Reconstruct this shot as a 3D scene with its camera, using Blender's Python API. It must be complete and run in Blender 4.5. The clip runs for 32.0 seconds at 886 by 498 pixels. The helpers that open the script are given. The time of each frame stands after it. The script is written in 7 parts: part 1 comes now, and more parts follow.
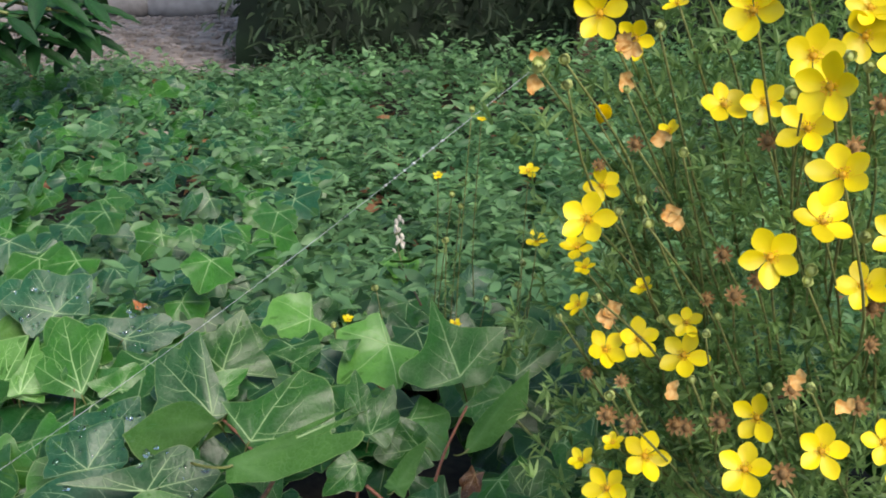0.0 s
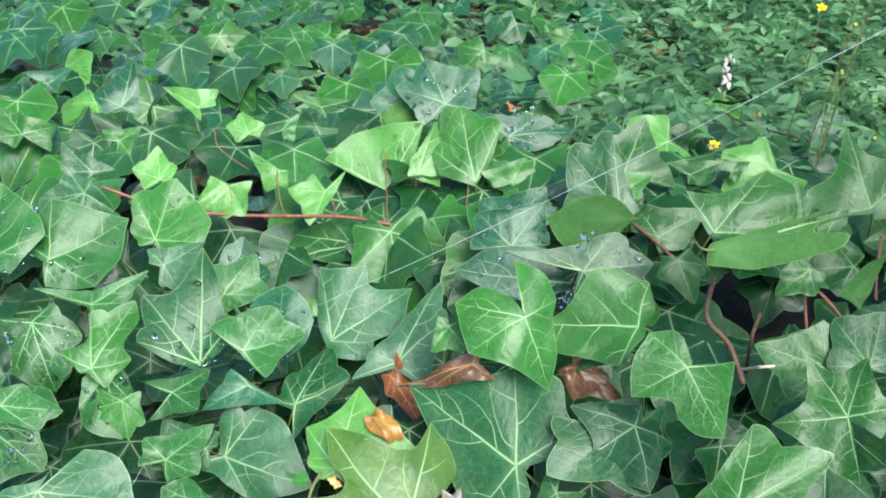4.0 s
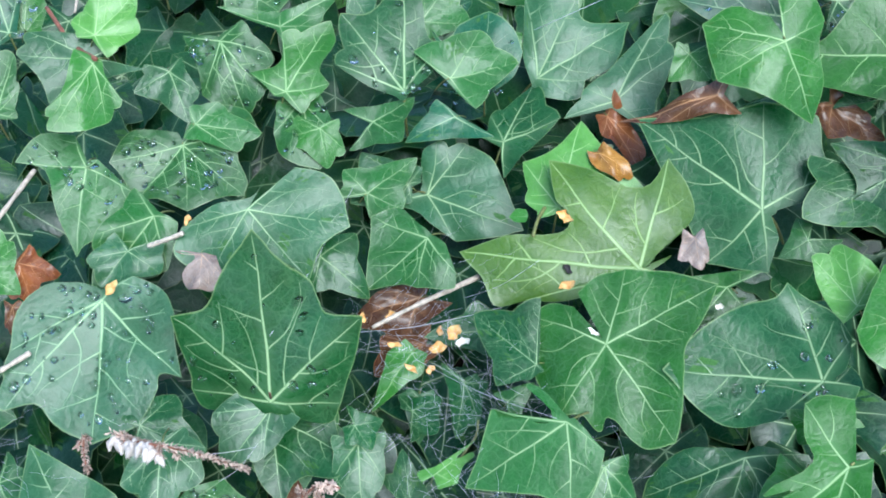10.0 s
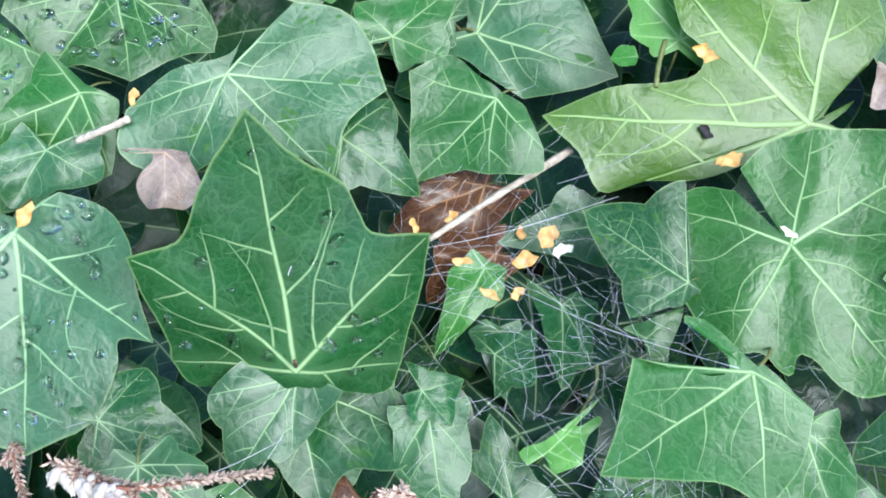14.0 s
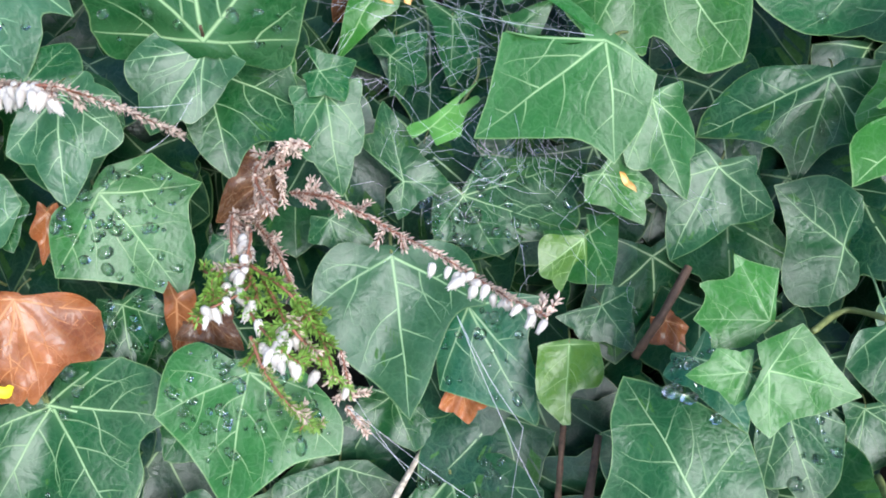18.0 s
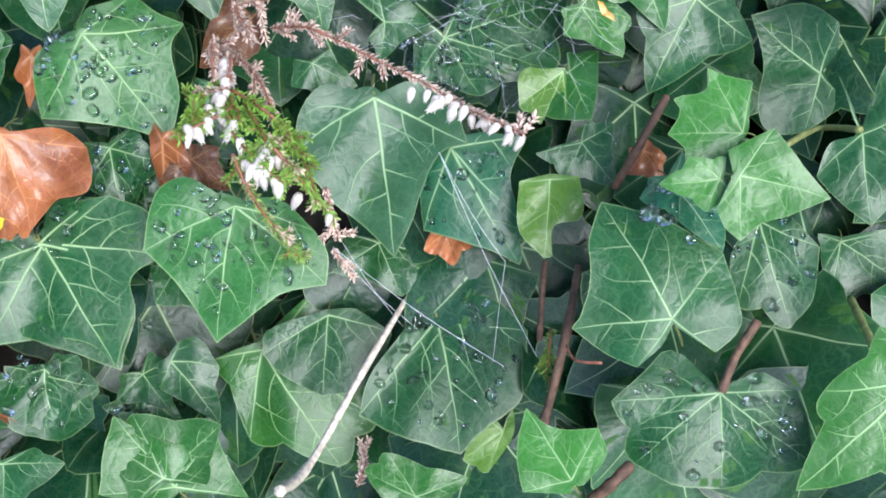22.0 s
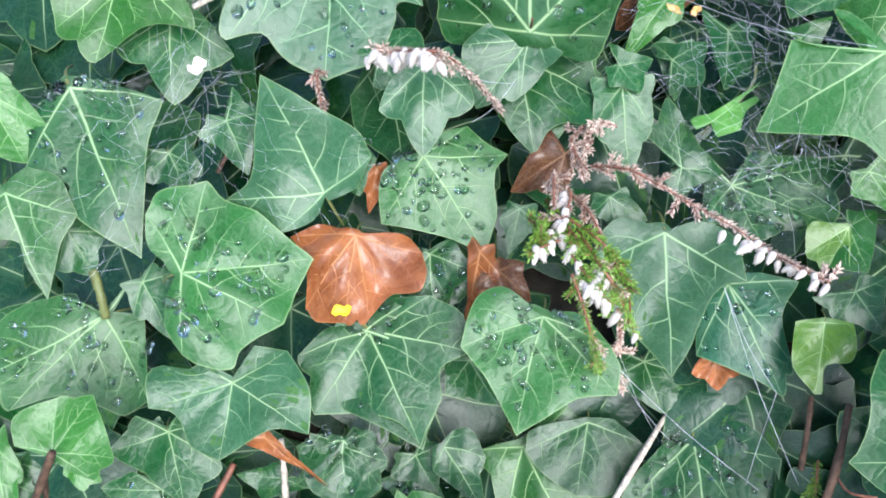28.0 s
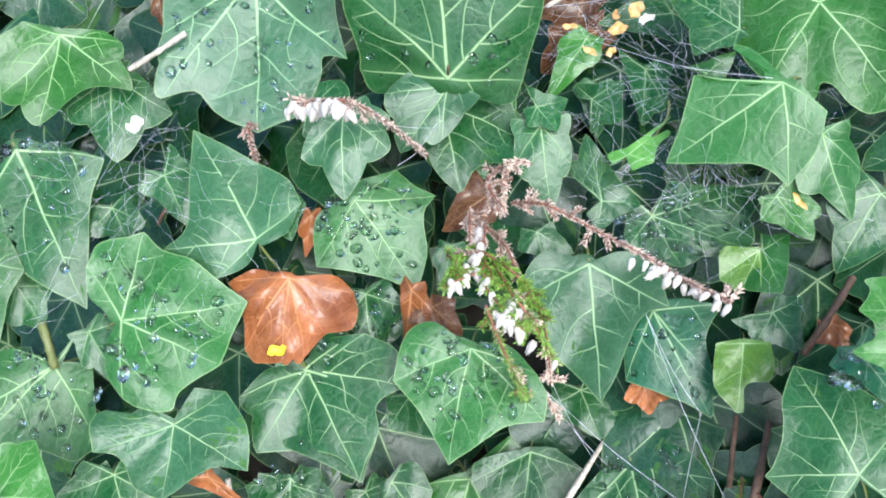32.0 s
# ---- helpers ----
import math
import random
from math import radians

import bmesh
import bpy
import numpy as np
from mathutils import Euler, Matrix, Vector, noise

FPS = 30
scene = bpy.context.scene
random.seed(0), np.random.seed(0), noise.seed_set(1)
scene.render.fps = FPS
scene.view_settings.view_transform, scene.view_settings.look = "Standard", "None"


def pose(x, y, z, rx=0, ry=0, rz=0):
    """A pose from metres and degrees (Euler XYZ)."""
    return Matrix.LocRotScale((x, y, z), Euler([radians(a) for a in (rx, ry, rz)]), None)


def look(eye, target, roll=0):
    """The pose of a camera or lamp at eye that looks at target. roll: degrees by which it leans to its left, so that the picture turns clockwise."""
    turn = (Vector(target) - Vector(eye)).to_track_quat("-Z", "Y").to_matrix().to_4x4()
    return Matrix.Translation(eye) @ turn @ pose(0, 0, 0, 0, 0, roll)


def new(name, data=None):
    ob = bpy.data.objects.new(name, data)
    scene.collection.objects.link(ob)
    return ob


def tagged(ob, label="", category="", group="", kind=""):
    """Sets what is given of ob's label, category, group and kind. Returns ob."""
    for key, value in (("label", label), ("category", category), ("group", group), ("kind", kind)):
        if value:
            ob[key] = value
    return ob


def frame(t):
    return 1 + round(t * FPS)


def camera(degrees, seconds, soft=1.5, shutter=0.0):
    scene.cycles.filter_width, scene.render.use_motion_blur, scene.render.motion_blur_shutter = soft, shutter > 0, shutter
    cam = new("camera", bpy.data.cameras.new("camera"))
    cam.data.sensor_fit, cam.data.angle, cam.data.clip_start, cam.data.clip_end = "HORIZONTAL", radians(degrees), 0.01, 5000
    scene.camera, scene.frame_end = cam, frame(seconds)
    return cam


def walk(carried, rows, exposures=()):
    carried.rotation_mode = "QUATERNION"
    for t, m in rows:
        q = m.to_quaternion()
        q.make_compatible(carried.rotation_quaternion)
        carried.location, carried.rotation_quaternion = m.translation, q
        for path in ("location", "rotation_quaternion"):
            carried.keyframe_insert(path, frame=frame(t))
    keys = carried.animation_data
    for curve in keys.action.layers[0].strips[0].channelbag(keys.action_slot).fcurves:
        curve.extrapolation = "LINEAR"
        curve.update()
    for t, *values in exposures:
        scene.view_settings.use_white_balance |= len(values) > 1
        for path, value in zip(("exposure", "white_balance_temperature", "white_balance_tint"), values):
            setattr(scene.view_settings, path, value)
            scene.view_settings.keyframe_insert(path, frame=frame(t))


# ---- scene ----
cam = camera(48.2, 32.0, 1.9)
PATH = [
    (0, (-0.005, 0.017, 0.615), (0.01, 1.896, -0.071), 0.4),
    (0.5, (-0.007, 0.018, 0.614), (-0.002, 1.895, -0.077), 0.3),
    (1, (-0.023, 0.021, 0.609), (-0.045, 1.891, -0.1), 0.2),
    (1.5, (-0.048, 0.018, 0.605), (-0.152, 1.871, -0.139), 0.5),
    (2, (-0.064, 0.014, 0.602), (-0.206, 1.853, -0.173), 0.9),
    (2.5, (-0.085, 0.006, 0.598), (-0.259, 1.831, -0.201), 1.5),
    (3, (-0.111, -0.003, 0.589), (-0.328, 1.8, -0.247), 2.0),
    (3.5, (-0.141, -0.018, 0.581), (-0.413, 1.753, -0.306), 2.4),
    (4, (-0.179, -0.026, 0.573), (-0.493, 1.708, -0.374), 2.9),
    (4.5, (-0.204, -0.031, 0.562), (-0.546, 1.67, -0.432), 3.2),
    (6.5, (-0.256, -0.03, 0.517), (-0.685, 1.601, -0.559), 4.0),
    (7, (-0.252, -0.035, 0.519), (-0.686, 1.598, -0.55), 3.6),
    (7.5, (-0.254, -0.036, 0.521), (-0.686, 1.595, -0.552), 3.5),
    (8, (-0.256, -0.035, 0.518), (-0.687, 1.593, -0.562), 3.5),
    (8.5, (-0.255, -0.038, 0.514), (-0.679, 1.585, -0.574), 3.4),
    (9, (-0.257, -0.043, 0.507), (-0.677, 1.549, -0.627), 3.0),
    (9.5, (-0.259, -0.041, 0.499), (-0.672, 1.518, -0.684), 2.7),
    (10, (-0.267, -0.027, 0.484), (-0.663, 1.498, -0.747), 2.5),
    (10.5, (-0.278, -0.012, 0.456), (-0.622, 1.474, -0.837), 2.1),
    (11, (-0.289, 0.001, 0.416), (-0.537, 1.415, -0.978), 1.3),
    (11.5, (-0.306, 0.023, 0.4), (-0.58, 1.381, -1.043), -1.3),
    (12, (-0.322, 0.05, 0.411), (-0.631, 1.424, -1.009), -1.7),
    (12.5, (-0.333, 0.061, 0.41), (-0.648, 1.46, -0.984), -1.2),
    (13, (-0.344, 0.079, 0.404), (-0.638, 1.47, -1.002), -0.1),
    (13.5, (-0.348, 0.09, 0.394), (-0.622, 1.452, -1.045), 0.6),
    (15.5, (-0.35, 0.113, 0.372), (-0.486, 1.431, -1.126), 4.6),
    (16, (-0.343, 0.097, 0.369), (-0.476, 1.417, -1.127), 4.8),
    (16.5, (-0.33, 0.07, 0.367), (-0.469, 1.36, -1.155), 4.4),
    (17, (-0.316, 0.041, 0.365), (-0.465, 1.29, -1.19), 4.0),
    (17.5, (-0.307, 0.023, 0.363), (-0.456, 1.242, -1.215), 4.2),
    (18, (-0.306, 0.016, 0.366), (-0.448, 1.232, -1.216), 4.4),
    (18.5, (-0.304, 0.011, 0.368), (-0.449, 1.229, -1.212), 4.4),
    (19, (-0.3, 0.003, 0.365), (-0.439, 1.213, -1.221), 4.4),
    (19.5, (-0.291, -0.011, 0.365), (-0.427, 1.173, -1.241), 4.1),
    (20, (-0.286, -0.022, 0.358), (-0.417, 1.146, -1.26), 4.2),
    (20.5, (-0.287, -0.019, 0.349), (-0.406, 1.141, -1.276), 4.5),
    (21, (-0.285, -0.016, 0.349), (-0.395, 1.123, -1.291), 4.5),
    (21.5, (-0.287, -0.015, 0.346), (-0.396, 1.114, -1.3), 4.6),
    (22, (-0.293, -0.016, 0.349), (-0.414, 1.098, -1.307), 4.0),
    (22.5, (-0.322, -0.026, 0.355), (-0.505, 1.094, -1.292), 3.2),
    (23, (-0.357, -0.044, 0.362), (-0.681, 1.092, -1.252), 1.5),
    (23.5, (-0.368, -0.048, 0.362), (-0.76, 1.092, -1.233), 0.5),
    (24, (-0.369, -0.048, 0.364), (-0.762, 1.095, -1.23), 0.8),
    (24.5, (-0.373, -0.047, 0.363), (-0.771, 1.088, -1.235), 0.7),
    (25, (-0.376, -0.044, 0.361), (-0.777, 1.094, -1.234), 0.6),
    (25.5, (-0.375, -0.042, 0.362), (-0.788, 1.099, -1.228), 0.2),
    (27.5, (-0.361, -0.053, 0.378), (-0.767, 1.149, -1.168), 0.4),
    (28, (-0.356, -0.059, 0.387), (-0.754, 1.168, -1.142), 0.7),
    (28.5, (-0.346, -0.064, 0.398), (-0.75, 1.209, -1.091), 0.5),
    (29, (-0.339, -0.068, 0.402), (-0.739, 1.216, -1.078), 0.4),
    (29.5, (-0.331, -0.075, 0.405), (-0.728, 1.209, -1.076), 0.2),
    (30, (-0.326, -0.079, 0.406), (-0.721, 1.214, -1.067), -0.0),
    (30.5, (-0.321, -0.079, 0.407), (-0.714, 1.216, -1.065), -0.2),
    (31, (-0.321, -0.074, 0.404), (-0.715, 1.225, -1.065), -0.4),
    (31.5, (-0.318, -0.07, 0.404), (-0.716, 1.235, -1.058), -0.9),
    (32, (-0.318, -0.064, 0.397), (-0.757, 1.23, -1.063), -2.3),
]
EXPOSURES = [(0.0, 0.47, 6950, 6), (1.5, 0.68, 6800, 5), (4.0, 1.14, 6150, -1), (9.0, 0.94, 5200, 1), (11.0, 0.84, 5800, 7), (13.0, 1.12, 5700, 5), (16.0, 0.90, 5800, 5), (20.0, 1.02, 5850, 8), (24.0, 1.03, 5850, 11), (32.0, 1.18, 5900, 6)]
walk(cam, [(t, look(eye, target, roll)) for t, eye, target, roll in PATH], EXPOSURES)

# ---- light: a bright overcast sky ----
world = bpy.data.worlds.new("overcast_sky")
world.use_nodes = True
scene.world = world
wn = world.node_tree.nodes
sky = wn.new("ShaderNodeTexSky")
sky.sky_type, sky.sun_disc = "NISHITA", False
sky.sun_elevation, sky.sun_rotation = radians(48.6), radians(143)
sky.air_density, sky.dust_density = 1.0, 1.5
world.node_tree.links.new(sky.outputs[0], wn["Background"].inputs[0])
wn["Background"].inputs[1].default_value = 0.15
sun_data = bpy.data.lights.new("sun", "SUN")
sun_data.energy, sun_data.angle, sun_data.color = 2.1, radians(38), (1.0, 0.96, 0.9)
sun = new("sun", sun_data)
sun.matrix_world = look((1.7, -1.9, 3.2), (0, 0.35, 0))

# ---- materials ----
def material(name):
    m = bpy.data.materials.new(name)
    m.use_nodes = True
    return m, m.node_tree.nodes, m.node_tree.links, m.node_tree.nodes["Principled BSDF"]


def node(n, kind, **values):
    k = n.new(kind)
    for key, v in values.items():
        k.inputs[key].default_value = v
    return k


def calc(n, l, op, a, b=0.0, clamp=False):
    k = n.new("ShaderNodeMath")
    k.operation, k.use_clamp = op, clamp
    for i, v in enumerate((a, b)):
        if isinstance(v, (int, float)):
            k.inputs[i].default_value = v
        else:
            l.new(v, k.inputs[i])
    return k.outputs[0]


def mixed(n, l, fac, a, b, blend="MIX"):
    k = n.new("ShaderNodeMix")
    k.data_type, k.blend_type = "RGBA", blend
    for i, v in ((0, fac), (6, a), (7, b)):
        if isinstance(v, (int, float, tuple)):
            k.inputs[i].default_value = (*v, 1) if isinstance(v, tuple) else v
        else:
            l.new(v, k.inputs[i])
    return k.outputs[2]


def spread(n, l, value, lo, hi, to_lo=0.0, to_hi=1.0):
    k = n.new("ShaderNodeMapRange")
    l.new(value, k.inputs[0])
    for i, v in enumerate((lo, hi, to_lo, to_hi)):
        k.inputs[i + 1].default_value = v
    return k.outputs[0]


def noise_of(n, l, coords, scale, detail=3.0):
    k = node(n, "ShaderNodeTexNoise", Scale=scale, Detail=detail)
    l.new(coords, k.inputs["Vector"])
    return k.outputs[0]


def bump(n, l, b, height, strength=0.3, distance=0.001):
    k = node(n, "ShaderNodeBump", Strength=strength, Distance=distance)
    l.new(height, k.inputs["Height"])
    l.new(k.outputs[0], b.inputs["Normal"])


def plain(name, colour, rough=0.6, scale=60.0, amount=0.35, relief=0.3, metal=0.0, tint=None, thin=0.0):
    """A surface of one colour with grain, stains and relief; each object takes a shade of its own."""
    m, n, l, b = material(name)
    co = n.new("ShaderNodeTexCoord").outputs["Object"]
    info = n.new("ShaderNodeObjectInfo")
    a, c = noise_of(n, l, co, scale, 4), noise_of(n, l, co, scale * 0.15, 2)
    dark = tuple(v * (1 - amount) for v in colour)
    light = tint or tuple(min(1, v * (1 + amount)) for v in colour)
    col = mixed(n, l, spread(n, l, a, 0.35, 0.68), dark, light)
    col = mixed(n, l, spread(n, l, c, 0.4, 0.65, 0, 0.5), col, colour)
    hue = node(n, "ShaderNodeHueSaturation")
    l.new(col, hue.inputs["Color"])
    l.new(spread(n, l, info.outputs["Random"], 0, 1, 0.8, 1.2), hue.inputs["Value"])
    l.new(hue.outputs[0], b.inputs["Base Color"])
    b.inputs["Roughness"].default_value, b.inputs["Metallic"].default_value = rough, metal
    bump(n, l, b, a, relief)
    if thin:
        back, both = n.new("ShaderNodeBsdfTranslucent"), n.new("ShaderNodeMixShader")
        both.inputs[0].default_value = thin
        l.new(hue.outputs[0], back.inputs[0])
        l.new(b.outputs[0], both.inputs[1])
        l.new(back.outputs[0], both.inputs[2])
        l.new(both.outputs[0], n["Material Output"].inputs[0])
    return m


def leaf_material(name, rough, under=False, mottle=(0.42, 0.58, 0.38), thin=0.17, shine=(0.10, 0.42, 0.03), pale=(0.20, 0.36, 0.16), rim_pale=(0.30, 0.44, 0.16)):
    """Leaf blade: the object's own colour, mottling, a fine net of veinlets, a paler band along the main veins, a pale
    rim.
    """
    m, n, l, b = material(name)
    tex, info = n.new("ShaderNodeTexCoord"), n.new("ShaderNodeObjectInfo")
    uv = n.new("ShaderNodeUVMap")
    uv.uv_map = "vein"
    rim = n.new("ShaderNodeAttribute")
    rim.attribute_name = "rim"
    co = tex.outputs["Object"]
    split = n.new("ShaderNodeSeparateXYZ")
    l.new(uv.outputs[0], split.inputs[0])
    u, v = split.outputs[0], split.outputs[1]
    av = calc(n, l, "ABSOLUTE", v)
    halo = calc(n, l, "MULTIPLY", spread(n, l, av, 0.0, 0.07, 0.26, 0), spread(n, l, u, 0.0, 0.8, 1.0, 0.1))
    warp = node(n, "ShaderNodeTexNoise", Scale=90.0, Detail=2.0)
    l.new(co, warp.inputs["Vector"])
    shift = n.new("ShaderNodeVectorMath")
    shift.operation = "MULTIPLY_ADD"
    l.new(warp.outputs["Color"], shift.inputs[0])
    shift.inputs[1].default_value = (0.011, 0.011, 0.011)
    l.new(co, shift.inputs[2])

    def net_of(scale):
        cells = n.new("ShaderNodeTexVoronoi")
        cells.feature = "DISTANCE_TO_EDGE"
        cells.inputs["Scale"].default_value = scale
        l.new(shift.outputs[0], cells.inputs["Vector"])
        return cells.outputs["Distance"]

    wide, fine = net_of(150.0), net_of(430.0)
    net = calc(n, l, "MAXIMUM", spread(n, l, wide, 0.0, 0.06, 0.17, 0), spread(n, l, fine, 0.0, 0.10, 0.10, 0))
    mott = noise_of(n, l, co, 45.0, 3)
    grain = noise_of(n, l, co, 420.0, 2)
    base = info.outputs["Color"]
    if under:
        base = mixed(n, l, 0.75, base, (0.085, 0.20, 0.045))
    col = mixed(n, l, spread(n, l, mott, 0.34, 0.66, 0.0, 0.8), base, mottle, "MULTIPLY")
    col = mixed(n, l, spread(n, l, grain, 0.35, 0.75, 0.0, 0.35), col, mottle, "MULTIPLY")
    speck = spread(n, l, noise_of(n, l, co, 1100.0, 3), 0.56, 0.72, 0.0, 0.10)
    col = mixed(n, l, speck, col, (0.22, 0.38, 0.20))
    col = mixed(n, l, calc(n, l, "MAXIMUM", halo, net), col, pale)
    col = mixed(n, l, spread(n, l, rim.outputs["Fac"], 0.982, 0.997, 0, 0.5), col, rim_pale)
    hue = node(n, "ShaderNodeHueSaturation")
    l.new(col, hue.inputs["Color"])
    l.new(spread(n, l, info.outputs["Random"], 0, 1, 0.78, 1.16), hue.inputs["Value"])
    l.new(hue.outputs[0], b.inputs["Base Color"])
    l.new(spread(n, l, noise_of(n, l, co, 30.0, 2), 0.3, 0.7, rough - 0.09, rough + 0.14), b.inputs["Roughness"])
    b.inputs["Specular IOR Level"].default_value = 0.2 if under else 0.48
    quilt = calc(n, l, "ADD", calc(n, l, "MULTIPLY", spread(n, l, wide, 0.0, 0.35), 0.26), calc(n, l, "MULTIPLY", spread(n, l, fine, 0.0, 0.3), 0.08))
    rise = calc(n, l, "ADD", calc(n, l, "MULTIPLY", mott, 0.5), calc(n, l, "ADD", calc(n, l, "MULTIPLY", grain, 0.12), quilt))
    rise = calc(n, l, "SUBTRACT", rise, calc(n, l, "MULTIPLY", halo, -1.2 if under else 1.4))
    bump(n, l, b, rise, 0.28, 0.0014)
    back = n.new("ShaderNodeBsdfTranslucent")
    glow = mixed(n, l, 0.5, hue.outputs[0], shine)
    l.new(glow, back.inputs[0])
    both = n.new("ShaderNodeMixShader")
    both.inputs[0].default_value = thin
    l.new(b.outputs[0], both.inputs[1])
    l.new(back.outputs[0], both.inputs[2])
    l.new(both.outputs[0], n["Material Output"].inputs[0])
    return m


def vein_material(name, pale, rough):
    """Raised veins: pale, fading into the blade's colour on the finer branches."""
    m, n, l, b = material(name)
    info = n.new("ShaderNodeObjectInfo")
    order = n.new("ShaderNodeAttribute")
    order.attribute_name = "rim"
    co = n.new("ShaderNodeTexCoord").outputs["Object"]
    patch = spread(n, l, noise_of(n, l, co, 60.0, 2), 0.3, 0.7, 0.65, 1.1)
    col = mixed(n, l, calc(n, l, "MULTIPLY", order.outputs["Fac"], patch, True), info.outputs["Color"], pale)
    l.new(col, b.inputs["Base Color"])
    b.inputs["Roughness"].default_value, b.inputs["Specular IOR Level"].default_value = rough, 0.35
    return m


IVY_TOP = leaf_material("ivy_leaf_upper_side", 0.31)
IVY_UNDER = leaf_material("ivy_leaf_underside", 0.6, under=True)
IVY_VEIN = vein_material("ivy_leaf_veins", (0.45, 0.61, 0.30), 0.42)
DEAD_VEIN = vein_material("dead_leaf_veins", (0.55, 0.30, 0.14), 0.4)
SOIL = plain("dark_leaf_litter_soil", (0.022, 0.018, 0.012), 0.9, 90, 0.6, 0.8)
BARK = plain("brown_ivy_bark", (0.11, 0.06, 0.035), 0.75, 300, 0.5, 0.6)
DEAD_TOP = leaf_material("dead_leaf_brown", 0.24, mottle=(0.30, 0.18, 0.12), thin=0.12, shine=(0.4, 0.15, 0.04), pale=(0.60, 0.30, 0.13), rim_pale=(0.50, 0.24, 0.09))
DEAD_UNDER = leaf_material("dead_leaf_underside", 0.6, mottle=(0.4, 0.3, 0.2), thin=0.1, shine=(0.4, 0.15, 0.04), pale=(0.45, 0.28, 0.14), rim_pale=(0.45, 0.28, 0.14))
DRY_PATCH = leaf_material("dried_leaf_patch", 0.5, mottle=(0.30, 0.20, 0.16), thin=0.05, shine=(0.3, 0.2, 0.1), pale=(0.80, 0.74, 0.70), rim_pale=(0.40, 0.28, 0.20))
PALE_TWIG = plain("pale_dry_twig", (0.56, 0.47, 0.37), 0.7, 400, 0.35, 0.5)
RED_STEM = plain("reddish_ivy_stem", (0.26, 0.10, 0.06), 0.55, 300, 0.4, 0.4)
GREEN_STEM = plain("green_stalk", (0.20, 0.22, 0.07), 0.5, 300, 0.3, 0.3)
HEATHER_DRY = plain("dry_heather_scale_leaves", (0.56, 0.42, 0.34), 0.8, 500, 0.5, 0.4)
HEATHER_WHITE = plain("white_heather_bells", (0.82, 0.73, 0.66), 0.6, 700, 0.12, 0.3, thin=0.25)
HEATHER_GREEN = plain("green_heather_leaves", (0.16, 0.28, 0.035), 0.6, 500, 0.4, 0.3)
ORANGE_BIT = plain("orange_withered_petal", (0.80, 0.34, 0.06), 0.6, 300, 0.4, 0.4, tint=(0.85, 0.60, 0.25))
YELLOW_BIT = plain("yellow_petal", (0.90, 0.62, 0.02), 0.55, 200, 0.15, 0.2)
DARK_BIT = plain("blackened_petal", (0.025, 0.022, 0.022), 0.7, 400, 0.5, 0.5)
WHITE_BIT = plain("white_petal", (0.85, 0.80, 0.66), 0.6, 200, 0.15, 0.3)
PETAL = plain("bright_yellow_petal", (1.0, 0.77, 0.008), 0.42, 120, 0.05, 0.15, thin=0.18)
STAMEN = plain("orange_stamens", (0.75, 0.40, 0.02), 0.7, 500, 0.4, 0.5)
CALYX = plain("brown_dried_calyx", (0.26, 0.14, 0.05), 0.8, 400, 0.5, 0.5)
BUD = plain("pale_green_bud", (0.42, 0.46, 0.16), 0.6, 300, 0.25, 0.3)
SHRUB_LEAF = plain("narrow_green_shrub_leaves", (0.20, 0.37, 0.10), 0.48, 60, 0.55, 0.2, tint=(0.42, 0.60, 0.22), thin=0.45)
SHRUB_WOOD = plain("brown_shrub_wood", (0.20, 0.21, 0.07), 0.75, 300, 0.4, 0.5)
COVER_LEAF = plain("ground_cover_leaves", (0.14, 0.34, 0.14), 0.4, 9, 0.6, 0.1, tint=(0.34, 0.58, 0.26), thin=0.45)
LITTER = plain("brown_leaf_litter", (0.26, 0.10, 0.05), 0.8, 15, 0.6, 0.4, tint=(0.45, 0.22, 0.10))
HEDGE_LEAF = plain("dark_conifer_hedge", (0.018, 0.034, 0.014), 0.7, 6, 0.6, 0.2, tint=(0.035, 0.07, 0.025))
LAUREL = plain("dark_glossy_laurel_leaves", (0.012, 0.060, 0.012), 0.45, 30, 0.4, 0.15)
GRAVEL = plain("mauve_grey_gravel", (0.27, 0.22, 0.20), 0.9, 12, 0.5, 0.6, tint=(0.45, 0.38, 0.36))
KERB = plain("grey_concrete_slab", (0.36, 0.33, 0.34), 0.85, 25, 0.2, 0.4)


def web_material():
    m, n, l, b = material("spider_silk")
    b.inputs["Base Color"].default_value = (0.9, 0.92, 0.95, 1)
    b.inputs["Roughness"].default_value = 0.3
    b.inputs["Alpha"].default_value = 0.6
    return m


def water_material():
    m, n, l, b = material("water_drop")
    b.inputs["Base Color"].default_value = (0.95, 1.0, 0.96, 1)
    b.inputs["Roughness"].default_value, b.inputs["IOR"].default_value = 0.02, 1.33
    b.inputs["Transmission Weight"].default_value = 1.0
    clear, both = n.new("ShaderNodeBsdfTransparent"), n.new("ShaderNodeMixShader")
    both.inputs[0].default_value = 0.2
    l.new(b.outputs[0], both.inputs[1])
    l.new(clear.outputs[0], both.inputs[2])
    l.new(both.outputs[0], n["Material Output"].inputs[0])
    return m


SILK, WATER = web_material(), water_material()

# ---- the lie of the land ----
def mesh_object(name, verts, faces, mats, parent=None, smooth=True, label=""):
    me = bpy.data.meshes.new(name)
    me.from_pydata(verts, [], faces)
    for m in mats if isinstance(mats, (list, tuple)) else [mats]:
        me.materials.append(m)
    if smooth:
        me.shade_smooth()
    ob = new(name, me)
    ob.parent = parent
    if label:
        ob["label"] = label
    return ob


